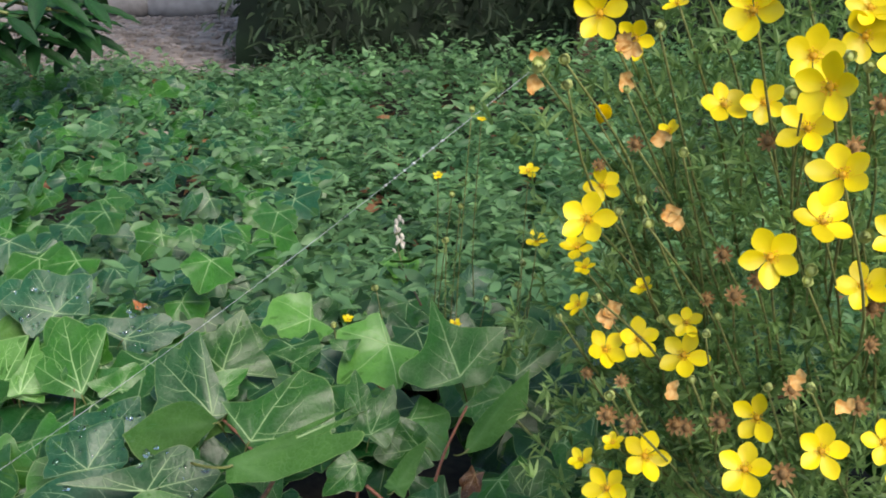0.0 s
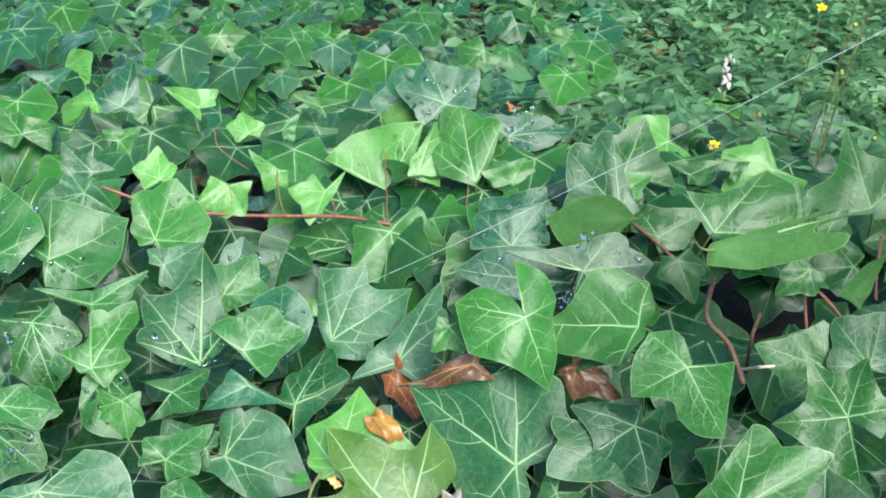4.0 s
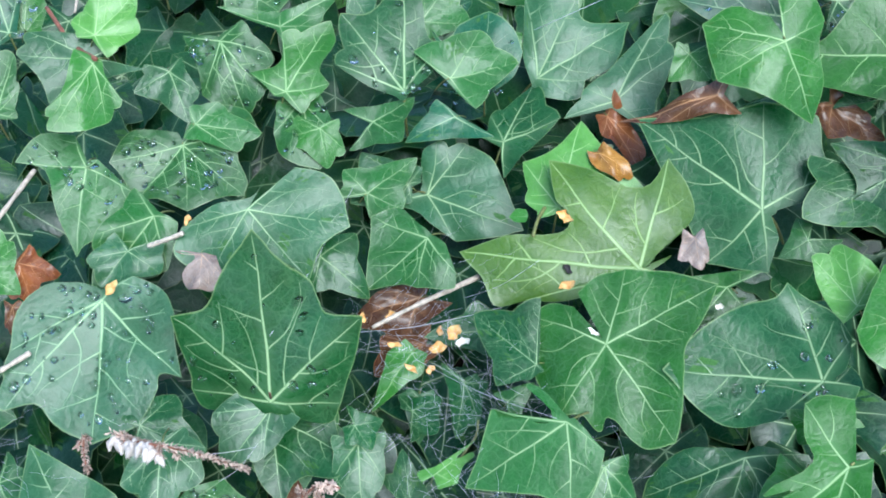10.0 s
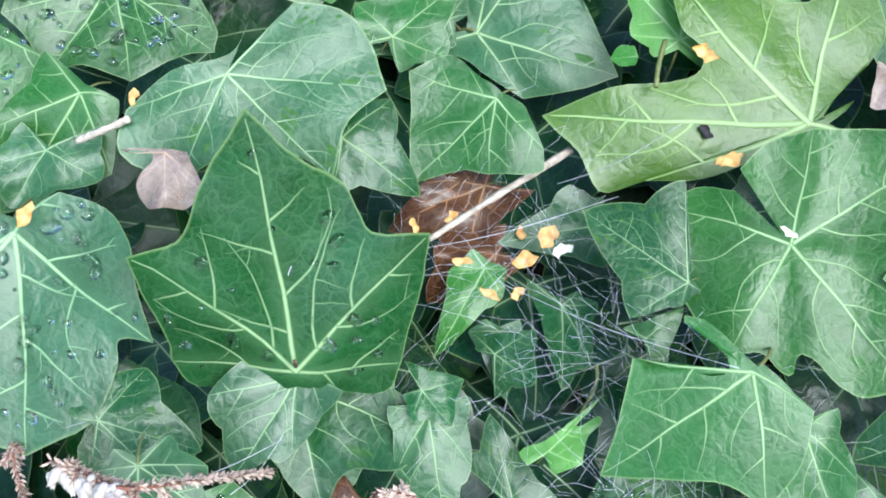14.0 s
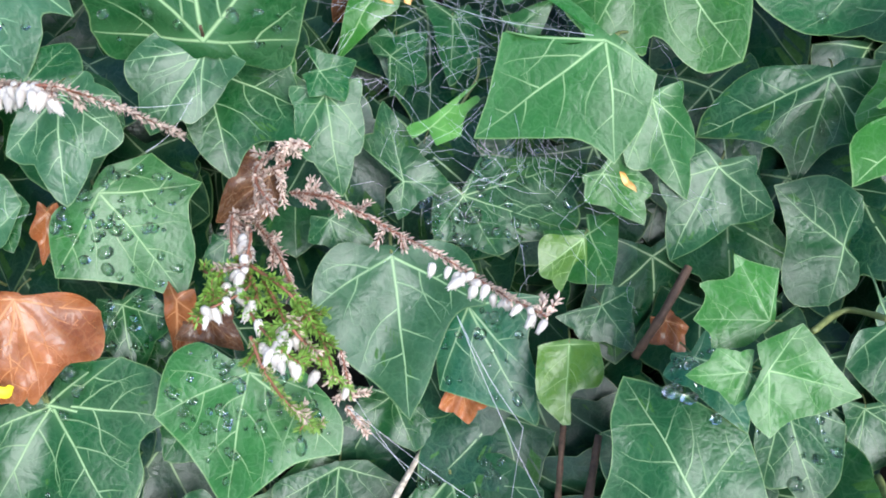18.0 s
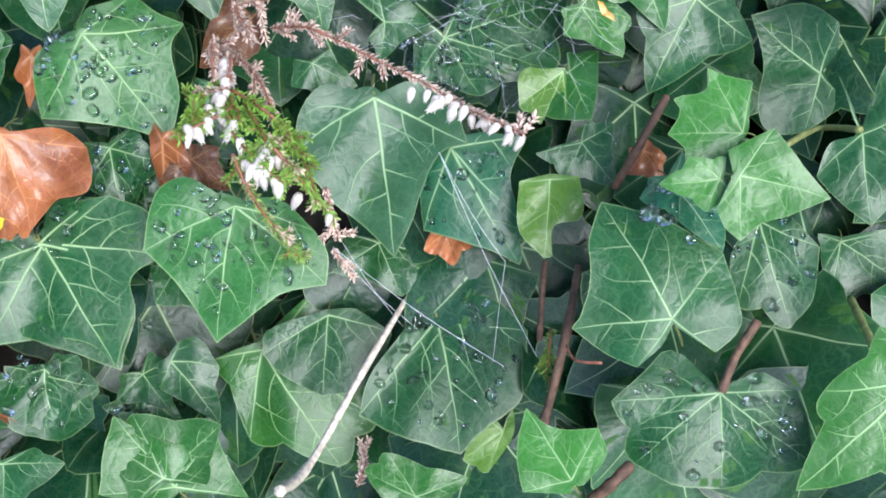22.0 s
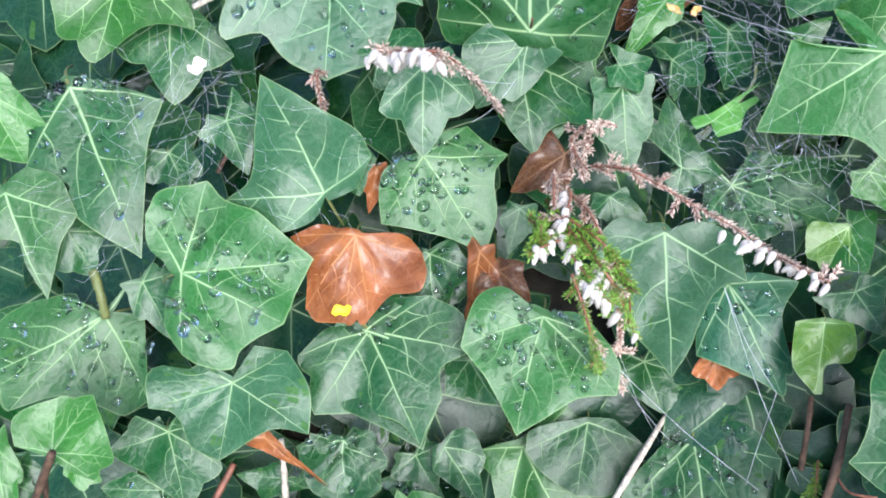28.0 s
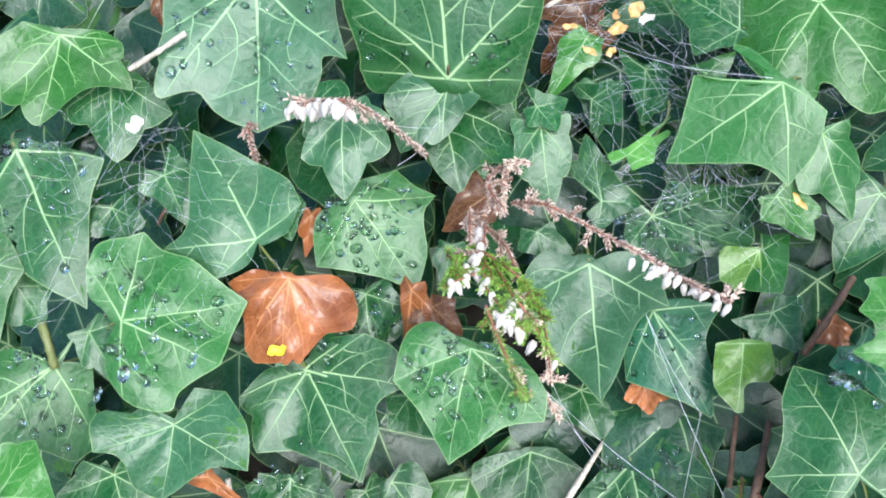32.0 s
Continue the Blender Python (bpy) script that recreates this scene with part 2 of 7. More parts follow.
def part(name, bm, mat, parent, label=""):
    me = bpy.data.meshes.new(name)
    bm.to_mesh(me)
    bm.free()
    me.materials.append(mat)
    me.shade_smooth()
    ob = new(name, me)
    ob.parent = parent
    if label:
        ob["label"] = label
    return ob


def canopy(x, y):
    """Height of the ivy's leaf surface over the bank."""
    ys = (-1.0, -0.3, 0.0, 0.15, 0.28, 0.40, 0.55, 0.75, 0.95, 1.2, 1.8, 3.0)
    zs = (-0.75, -0.30, -0.09, 0.035, 0.115, 0.155, 0.205, 0.25, 0.21, 0.15, 0.07, 0.05)
    return float(np.interp(y, ys, zs)) + 0.012 * math.sin(7 * x + 3 * y) + 0.008 * math.sin(17 * x - 11 * y) - 0.075 * math.exp(-((x + 0.39) / 0.11) ** 2 - ((y - 0.13) / 0.09) ** 2)


def soil_height(x, y):
    bank = canopy(x, y) - 0.10
    rest = 0.012 * math.sin(3 * x) * math.sin(2.1 * y)
    k = min(1, max(0, (y - 0.8) / 0.6))
    far = max(0.0, min(1.0, (abs(x) - 1.5) / 2))
    z = bank * (1 - k) + rest * k
    if y < -1.0:
        z = -0.85
    return z * (1 - far) + (rest if y > -0.2 else -0.85 * min(1, (-0.2 - y) / 0.8)) * far


def build_ground():
    xs = np.concatenate([np.linspace(-60, -4, 12), np.linspace(-3.5, 3.5, 71), np.linspace(4, 60, 12)])
    ys = np.concatenate([np.linspace(-60, -2, 10), np.linspace(-1.5, 5, 91), np.linspace(5.6, 60, 14)])
    verts = [(x, y, soil_height(x, y)) for y in ys for x in xs]
    w = len(xs)
    faces = [(j * w + i, j * w + i + 1, (j + 1) * w + i + 1, (j + 1) * w + i) for j in range(len(ys) - 1) for i in range(w - 1)]
    tagged(mesh_object("ground", verts, faces, SOIL), "dark brown soil bank under ivy and ground cover", "ground", kind="structure")


build_ground()

# ---- ivy ----
def bent(p, q, out, k):
    """Points of an edge from p to q that bulges outward from the leaf's heart."""
    mid = (Vector(p) + Vector(q)) / 2
    ctrl = mid * (1 + out)
    return [(1 - s) ** 2 * Vector(p) + 2 * s * (1 - s) * ctrl + s * s * Vector(q) for s in [i / k for i in range(k)]]


def flowing(p, q, before, after, k):
    """Points of an edge from p to q that runs on smoothly from the edge before and into the one after."""
    long = (q - p).length
    t0 = (q - before).normalized() * long if before else (q - p)
    t1 = (after - p).normalized() * long if after else (q - p)
    run = []
    for s in [i / k for i in range(k)]:
        run.append((2 * s ** 3 - 3 * s * s + 1) * p + (s ** 3 - 2 * s * s + s) * t0 + (3 * s * s - 2 * s ** 3) * q + (s ** 3 - s * s) * t1)
    return run


def ivy_outline(lobes, sinus, rng, k=6):
    """Outline from basal lobe round the tip to the other basal lobe. lobes: (degrees from the midrib, length);
    a third value marks a bend of the edge that no vein runs to."""
    tips = [Vector((math.sin(radians(p[0])) * p[1], math.cos(radians(p[0])) * p[1])) for p in lobes]
    veined = [i for i, p in enumerate(lobes) if len(p) == 2]
    own = [min(veined, key=lambda j: abs(lobes[j][0] - p[0])) for p in lobes]
    notch = Vector((0.0, -0.07))
    pts, owner = bent(notch, tips[0], 0.25, k), [own[0]] * k
    for i in range(len(tips) - 1):
        a, b = tips[i], tips[i + 1]
        if len(lobes[i]) == 3 or len(lobes[i + 1]) == 3:
            before = tips[i - 1] if i and len(lobes[i]) == 3 else None
            after = tips[i + 2] if i + 2 < len(tips) and len(lobes[i + 1]) == 3 else None
            run = flowing(a, b, before, after, k)
            pts += run
            owner += [own[i] if j < k // 2 else own[i + 1] for j in range(k)]
            continue
        gap = abs(lobes[i + 1][0] - lobes[i][0])
        deep = sinus * min(1, gap / 45)
        mid_len = 2 * a.length * b.length * max(0.35, math.cos(radians(gap / 2))) / (a.length + b.length) * (1 - deep)
        way = a.normalized() + b.normalized()
        way = way.normalized() if way.length > 0.2 else Vector((0, 1))
        s = way * (mid_len * rng.uniform(0.96, 1.04))
        pts += bent(a, s, 0.10 + rng.uniform(-0.05, 0.06), k) + bent(s, b, 0.10 + rng.uniform(-0.05, 0.06), k)
        owner += [own[i]] * k + [own[i + 1]] * k
    pts += bent(tips[-1], notch, 0.25, k)
    owner += [own[-1]] * k
    return pts, owner


def ivy_surface(x, y, fold, curl, wave, seed):
    r2 = x * x + y * y
    ripple = 0.55 * wave * r2 * math.sin(6 * math.atan2(x, y) + 1.3 * seed)
    return fold * abs(x) - curl * r2 + ripple + wave * math.sin(4.5 * x + seed) * math.sin(3.7 * y + 1.7 * seed) + 0.25 * wave * math.sin(11 * x - 9 * y + seed) + 0.10 * wave * math.sin(17 * x + 14 * y + 2 * seed)


def vein_tree(lobes, reach, rng, full):
    """Veins of a leaf as (points, half width at the start, at the end, strength): one to each lobe, with forked side veins."""
    mains = [p for p in lobes if len(p) == 2]
    ways = [Vector((math.sin(radians(p[0])), math.cos(radians(p[0])))) for p in mains]
    tree = []
    for j, (p, d) in enumerate(zip(mains, ways)):
        side = Vector((d.y, -d.x))
        sway, turn, long = rng.uniform(-0.02, 0.02), rng.uniform(0, 6), p[1] * 0.97
        run = lambda u: d * u + side * (sway * math.sin(math.pi * u / long) + 0.004 * math.sin(13 * u + turn) * min(1, 4 * u))
        big = 0.7 + 0.3 * min(1.0, p[1])
        tree.append(([run(long * i / 9) for i in range(10)], 0.0076 * big, 0.0019, 1.0 if p[1] > 0.45 else 0.8))
        if not full:
            continue
        u, hand = rng.uniform(0.10, 0.20), rng.choice((-1, 1))
        while u < long * 0.9:
            bend = hand * rng.uniform(46, 68)
            at, pts = run(u), [run(u)]
            most = (0.75 * (long - u) + 0.10) * rng.uniform(0.7, 1.1)
            gone = 0.0
            while gone < most:
                a = radians(bend)
                at = at + (d * math.cos(a) + side * math.sin(a)) * 0.045
                gone += 0.045
                bend += -hand * rng.uniform(0, 8) + rng.uniform(-10, 10)
                if at.length > 0.95 * reach(at) or any(k != j and at.dot(w) > 0 and abs(at.x * w.y - at.y * w.x) < 0.02 and at.dot(w) < mains[k][1] for k, w in enumerate(ways)):
                    break
                pts.append(at)
            if len(pts) > 2:
                tree.append((pts, 0.0040, 0.0014, 0.70))
                for q in range(2, len(pts) - 1, 2):
                    if rng.random() < 0.5:
                        turned = radians(bend + rng.choice((-1, 1)) * rng.uniform(35, 65))
                        fork, tip = [pts[q]], pts[q]
                        for i in range(rng.randint(2, 4)):
                            tip = tip + (d * math.cos(turned) + side * math.sin(turned)) * 0.032
                            turned += rng.uniform(-0.2, 0.2)
                            if tip.length > 0.95 * reach(tip):
                                break
                            fork.append(tip)
                        if len(fork) > 1:
                            tree.append((fork, 0.0019, 0.0010, 0.5))
            u += rng.uniform(0.09, 0.19)
            hand = -hand
    return tree


def ivy_mesh(lobes, sinus, size, fold=0.1, curl=0.12, wave=0.05, seed=0, k=6, rings=(0.22, 0.45, 0.68, 0.88, 1.0), thick=0.004, full=True):
    rng = random.Random(seed)
    outline, owner = ivy_outline(lobes, sinus, rng, k)
    count = len(outline)
    flat, rim = [(0.0, 0.0)], [0.0]
    for f in rings:
        for i, p in enumerate(outline):
            e = 1 + (0.003 * math.sin(i * 1.9 + seed) + 0.006 * math.sin(i * 0.83 + 2 * seed) if f == 1.0 else 0)
            flat.append((p.x * f * e, p.y * f * e))
            rim.append(f)
    faces, vein_of = [], []
    for i in range(count):
        j = (i + 1) % count
        faces.append((0, 1 + j, 1 + i))
        vein_of.append(owner[i])
        for r in range(len(rings) - 1):
            a, b = 1 + r * count, 1 + (r + 1) * count
            faces.append((a + i, a + j, b + j, b + i))
            vein_of.append(owner[i])
    n = len(flat)
    verts = [(x * size, y * size, ivy_surface(x, y, fold, curl, wave, seed) * size) for x, y in flat]
    kinds = [0] * len(faces)
    tops = [z for x, y, z in verts]
    verts += [(x, y, z - thick * size) for x, y, z in verts]
    low = [tuple(n + v for v in reversed(f)) for f in faces]
    last = 1 + (len(rings) - 1) * count
    o = len(verts)
    verts += [verts[last + i] for i in range(count)] + [verts[n + last + i] for i in range(count)]
    edge = [(o + i, o + (i + 1) % count, o + count + (i + 1) % count, o + count + i) for i in range(count)]
    faces += low + edge
    kinds += [1] * len(low) + [1] * len(edge)
    vein_of += vein_of[:len(low)] + [owner[i] for i in range(count)]
    flat, rim = flat * 2 + flat[last:] * 2, rim * 2 + [1.0] * (2 * count)
    # veins lie on the blade
    order = sorted(range(count), key=lambda i: math.atan2(outline[i].x, outline[i].y))
    angles = [math.atan2(outline[i].x, outline[i].y) for i in order]
    radii = [outline[i].length for i in order]
    levels = (0.0, *rings)
    bounds, steps = np.array(angles), np.array(levels)

    def reach(p):
        return float(np.interp(math.atan2(p.x, p.y), angles, radii))

    def height(p):
        k = int(np.searchsorted(bounds, math.atan2(p.x, p.y), 'right'))
        i, j = order[k - 1], order[k % count]
        A, B = outline[i], outline[j]
        det = A.x * B.y - A.y * B.x
        if abs(det) < 1e-7:
            return tops[0]
        s, t = (p.x * B.y - p.y * B.x) / det, (A.x * p.y - A.y * p.x) / det
        f = max(1e-6, min(0.999, s + t))
        w = max(0.0, min(1.0, t / (s + t))) if s + t > 1e-6 else 0.0
        r = min(int(np.searchsorted(steps, f, 'right')), len(levels) - 1)
        g = (f - levels[r - 1]) / (levels[r] - levels[r - 1])

        def ring(q):
            return tops[0] if q == 0 else tops[1 + (q - 1) * count + i] * (1 - w) + tops[1 + (q - 1) * count + j] * w
        return ring(r - 1) * (1 - g) + ring(r) * g

    for pts, w0, w1, strength in vein_tree(lobes, reach, rng, full):
        o, m = len(verts), len(pts)
        for i, p in enumerate(pts):
            way = (pts[min(i + 1, m - 1)] - pts[max(i - 1, 0)]).normalized()
            half = w0 + (w1 - w0) * i / (m - 1)
            for hand in (-1, 0, 1):
                q = p + Vector((way.y, -way.x)) * (hand * half * 1.7)
                verts.append((q.x * size, q.y * size, height(q) + 0.0032 * size))
                flat.append((q.x, q.y))
                rim.append((0.1 if hand else 1.0) * strength * (1 - 0.45 * i / (m - 1)))
        for i in range(m - 1):
            for h in range(2):
                faces.append((o + 3 * i + h, o + 3 * i + h + 1, o + 3 * i + h + 4, o + 3 * i + h + 3))
                kinds.append(2)
                vein_of.append(0)
    me = bpy.data.meshes.new("leaf")
    me.from_pydata(verts, [], faces)
    uv = me.uv_layers.new(name="vein")
    at = me.attributes.new("rim", "FLOAT", "POINT")
    at.data.foreach_set("value", rim)
    data = np.zeros(len(me.loops) * 2)
    dirs = [(math.sin(radians(p[0])), math.cos(radians(p[0]))) for p in lobes]
    q = 0
    for f, own in zip(faces, vein_of):
        dx, dy = dirs[own]
        for v in f:
            x, y = flat[v]
            data[q], data[q + 1] = x * dx + y * dy, x * dy - y * dx
            q += 2
    uv.data.foreach_set("uv", data)
    me.materials.append(IVY_TOP)
    me.materials.append(IVY_UNDER)
    me.materials.append(IVY_VEIN)
    me.polygons.foreach_set("material_index", kinds)
    me.shade_smooth()
    return me


# deep is a deep green that also carries the shrub's shade on right-hand leaves
# grey, blue and pale have some sky sheen put into the leaf colour
# the darkest green has the shade deep in the bank put into it
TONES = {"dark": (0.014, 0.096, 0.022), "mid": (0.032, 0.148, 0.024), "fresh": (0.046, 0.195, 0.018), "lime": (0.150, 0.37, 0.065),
         "bank_shade": (0.008, 0.062, 0.026), "olive": (0.115, 0.225, 0.018), "grey": (0.045, 0.140, 0.058), "blue": (0.018, 0.118, 0.056),
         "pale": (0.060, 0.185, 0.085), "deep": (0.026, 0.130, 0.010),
         "brown": (0.44, 0.15, 0.05), "umber": (0.16, 0.075, 0.04), "tan": (0.48, 0.38, 0.32), "orange": (0.60, 0.30, 0.05)}

ivy_bank = tagged(new("ivy_plant"), "dense glossy green ivy covering a bank, wet with rain", "ivy")
ivy_bank.location = (-0.3, 0.3, 0.0)
bpy.context.view_layer.update()


def hang(ob, parent):
    """Child of parent, left where it stands."""
    ob.parent = parent
    ob.matrix_parent_inverse = Matrix.Translation(-parent.location)


def facing(n, up):
    """A turn whose z points along n and whose y leans towards up."""
    z = Vector(n).normalized()
    y = Vector(up) - z * Vector(up).dot(z)
    y.normalize()
    x = y.cross(z)
    return Matrix((x, y, z)).transposed().to_4x4()


# leaves that fill the depth of the bank
FILL = [ivy_mesh([(-118, 0.5), (-58, 0.74 + 0.05 * (i % 3)), (0, 1.0), (58, 0.78 - 0.04 * (i % 2)), (118, 0.5)], 0.0 + 0.04 * (i % 4), 0.05, 0.06 + 0.05 * (i % 3), 0.1 + 0.1 * (i % 2), 0.05, 10 + i, 4, (0.3, 0.65, 1.0), full=False) for i in range(8)]


def fill_bank(plant, count, box, depth, seed, tones):
    rng = random.Random(seed)
    for i in range(count):
        x, y = rng.uniform(box[0], box[1]), rng.uniform(box[2], box[3])
        z = canopy(x, y) - rng.uniform(*depth)
        ob = new("leaf", FILL[rng.randrange(len(FILL))])
        n = Vector((rng.gauss(0, 0.3), -0.5 + rng.gauss(0, 0.25), 0.8))
        down = Vector((rng.gauss(0, 0.7), -1, -0.3))
        ob.matrix_world = Matrix.Translation((x, y, z)) @ facing(n, down) @ Matrix.Scale(rng.uniform(0.7, 1.25), 4)
        ob.color = (*TONES[rng.choice(tones)], 1)
        hang(ob, plant)


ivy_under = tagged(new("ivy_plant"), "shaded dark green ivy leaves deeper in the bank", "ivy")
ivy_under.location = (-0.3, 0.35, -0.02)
ivy_back = tagged(new("ivy_plant"), "light green ivy spreading over flat ground behind", "ivy")
ivy_back.location = (-0.8, 1.5, 0.0)
bpy.context.view_layer.update()
# under-leaves take darkened tones that stand in for shade between the layers
fill_bank(ivy_under, 340, (-0.78, 0.12, -0.06, 0.62), (0.032, 0.066), 5, ("bank_shade", "dark", "bank_shade"))
fill_bank(ivy_back, 120, (-1.2, 0.15, 0.55, 1.0), (0.005, 0.03), 6, ("fresh", "mid", "lime", "blue", "mid", "fresh"))
fill_bank(ivy_back, 520, (-1.8, -0.22, 0.95, 2.9), (-0.045, 0.0), 7, ("mid", "blue", "blue", "fresh", "fresh", "mid", "grey"))


def leaf_mass(plant, count, box, depth, seed, tone):
    """The uncounted leaves in the shade below, joined."""
    rng, verts, faces, rims, uvs, kinds = random.Random(seed), [], [], [], [], []
    for i in range(count):
        x, y = rng.uniform(box[0], box[1]), rng.uniform(box[2], box[3])
        src = FILL[rng.randrange(len(FILL))]
        n = Vector((rng.gauss(0, 0.35), -0.5 + rng.gauss(0, 0.3), 0.8))
        m = Matrix.Translation((x, y, canopy(x, y) - rng.uniform(*depth))) @ facing(n, (rng.gauss(0, 0.8), -1, -0.3)) @ Matrix.Scale(rng.uniform(0.75, 1.3), 4)
        o = len(verts)
        verts += [m @ v.co for v in src.vertices]
        rims += [d.value for d in src.attributes["rim"].data]
        faces += [tuple(o + v for v in p.vertices) for p in src.polygons]
        kinds += [p.material_index for p in src.polygons]
        uvs += [c for d in src.uv_layers["vein"].data for c in d.uv]
    ob = mesh_object("leaf_mass", verts, faces, [IVY_TOP, IVY_UNDER, IVY_VEIN])
    ob.data.uv_layers.new(name="vein").data.foreach_set("uv", uvs)
    ob.data.attributes.new("rim", "FLOAT", "POINT").data.foreach_set("value", rims)
    ob.data.polygons.foreach_set("material_index", kinds)
    ob.color = (*TONES[tone], 1)
    hang(tagged(ob, kind="stuff"), plant)


leaf_mass(ivy_under, 1900, (-1.0, 0.16, -0.20, 0.62), (0.048, 0.105), 15, "bank_shade")
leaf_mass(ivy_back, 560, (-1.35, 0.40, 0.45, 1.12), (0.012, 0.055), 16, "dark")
leaf_mass(ivy_back, 420, (-2.1, -0.25, 0.95, 3.0), (0.0, 0.05), 17, "blue")


def petiole_mesh():
    verts, faces = [], []
    for i in range(7):
        t = i / 6
        for k in range(5):
            a = math.tau * k / 5
            verts.append((math.cos(a) * 0.011, -0.02 - 0.20 * t + math.sin(a) * 0.008 * t, -0.012 - 0.40 * t * t + math.sin(a) * 0.011 * (1 - t)))
    for i in range(6):
        faces += [(i * 5 + k, i * 5 + (k + 1) % 5, i * 5 + 5 + (k + 1) % 5, i * 5 + 5 + k) for k in range(5)]
    me = bpy.data.meshes.new("petiole")
    me.from_pydata(verts, [], faces)
    me.materials.append(GREEN_STEM)
    me.shade_smooth()
    return me


PETIOLE = petiole_mesh()
WET = []
COUNT = [0]


def ivy(x, y, z, rx, ry, rz, size, tone, wet, *lobes):
    """One leaf of the bank on its own short stalk."""
    COUNT[0] += 1
    rng = random.Random(COUNT[0])
    fold, curl, wave = rng.uniform(-0.03, 0.11), rng.uniform(-0.04, 0.07), rng.uniform(0.025, 0.06)
    me = ivy_mesh(lobes, rng.uniform(0.03, 0.15), size, fold, curl, wave, COUNT[0], 4 if len(lobes) > 10 else 6)
    ob = new("leaf", me)
    ob.matrix_world = pose(x, y, z, rx, ry, rz)
    ob.color = (*TONES[tone], 1)
    hang(ob, ivy_bank)
    stalk = new("petiole", PETIOLE)
    stalk.parent = ob
    stalk.matrix_basis = Matrix.Scale(size, 4)
    if wet:
        WET.append((ob.matrix_world.copy(), size, fold, curl, wave, COUNT[0], wet, lobes))



# each leaf: its foot, its turn, the midrib's length, tone, wetness and lobes (degrees from the midrib, length)
ivy(-0.427, 0.273, 0.131, 74, -4, 20, 0.084, "dark", 1, (-119, 0.24, 0), (-110, 0.14, 0), (-102, 0.40, 0), (-82, 0.46), (-69, 0.48, 0), (-51, 0.63, 0), (-42, 0.74), (-30, 0.65, 0), (-18, 0.74, 0), (-9, 0.86, 0), (0, 1.00), (6, 0.88, 0), (14, 0.78, 0), (23, 0.73, 0), (31, 0.63, 0), (36, 0.61, 0), (51, 0.72), (59, 0.62, 0), (71, 0.51, 0), (101, 0.40), (122, 0.37, 0), (133, 0.22, 0), (148, 0.10, 0))
ivy(-0.520, 0.284, 0.158, -38, -4, -159, 0.070, "pale", 2, (-153, 0.11, 0), (-130, 0.27), (-102, 0.41, 0), (-81, 0.51, 0), (-64, 0.57, 0), (-47, 0.80), (-40, 0.67, 0), (-34, 0.75, 0), (-18, 0.92, 0), (0, 1.00), (17, 0.90, 0), (28, 0.83, 0), (37, 0.98), (56, 0.69), (79, 0.56, 0), (103, 0.40, 0), (125, 0.21, 0))
ivy(-0.467, 0.343, 0.185, -37, -18, 177, 0.039, "grey", 0, (-161, 0.84), (-144, 1.12, 0), (-126, 1.26, 0), (-109, 1.35), (-93, 1.10, 0), (-69, 1.24), (-63, 0.88, 0), (-32, 0.67, 0), (0, 1.00), (29, 1.10, 0), (46, 0.89), (69, 0.45, 0), (166, 0.18, 0), (179, 0.50, 0))
ivy(-0.526, 0.386, 0.186, -43, 3, -156, 0.038, "mid", 2, (-161, 0.54, 0), (-138, 0.79), (-115, 1.06, 0), (-93, 1.12), (-76, 0.81, 0), (-54, 1.10, 0), (-44, 1.19), (-32, 0.98, 0), (0, 1.00), (28, 0.88, 0), (43, 1.12), (61, 0.98, 0), (80, 1.05), (107, 0.82, 0), (118, 0.60, 0), (163, 0.20, 0))
ivy(-0.398, 0.435, 0.150, -15, 40, -101, 0.061, "grey", 0, (-143, 0.10, 0), (-118, 0.42, 0), (-101, 0.51), (-73, 0.61), (-52, 0.71, 0), (-31, 0.74, 0), (0, 1.00), (14, 0.76, 0), (38, 0.55), (64, 0.29, 0), (103, 0.21, 0), (141, 0.39), (152, 0.30, 0))
ivy(-0.382, 0.381, 0.160, -33, -25, 152, 0.044, "mid", 0, (-119, 0.25, 0), (-88, 0.58), (-77, 0.71, 0), (-40, 0.63), (-20, 0.66, 0), (0, 1.00), (33, 0.72, 0), (62, 0.75), (87, 0.54, 0), (100, 0.20, 0))
ivy(-0.269, 0.398, 0.155, -5, -40, 99, 0.097, "olive", 0, (-165, 0.19), (-105, 0.09, 0), (-39, 0.21, 0), (-30, 0.44, 0), (-21, 0.66), (-20, 0.82, 0), (-9, 0.87, 0), (0, 1.00), (8, 0.76, 0), (19, 0.48, 0), (32, 0.47, 0), (35, 0.60, 0), (46, 0.79), (59, 0.64, 0), (88, 0.46, 0), (100, 0.64), (119, 0.51, 0), (131, 0.41, 0), (149, 0.06, 0), (150, 0.20, 0))
ivy(-0.319, 0.423, 0.166, 41, 4, 1, 0.054, "lime", 0, (-135, 0.21), (-94, 0.34), (-50, 0.62), (-20, 0.62, 0), (0, 1.00), (30, 0.79, 0), (62, 0.93), (120, 0.58))
ivy(-0.212, 0.439, 0.179, 21, -38, 54, 0.085, "dark", 0, (-154, 0.22, 0), (-132, 0.42), (-107, 0.42, 0), (-85, 0.49), (-55, 0.46, 0), (0, 1.00), (21, 0.71, 0), (53, 0.70), (81, 0.69, 0), (96, 0.53, 0), (115, 0.50), (128, 0.30, 0), (146, 0.09, 0))
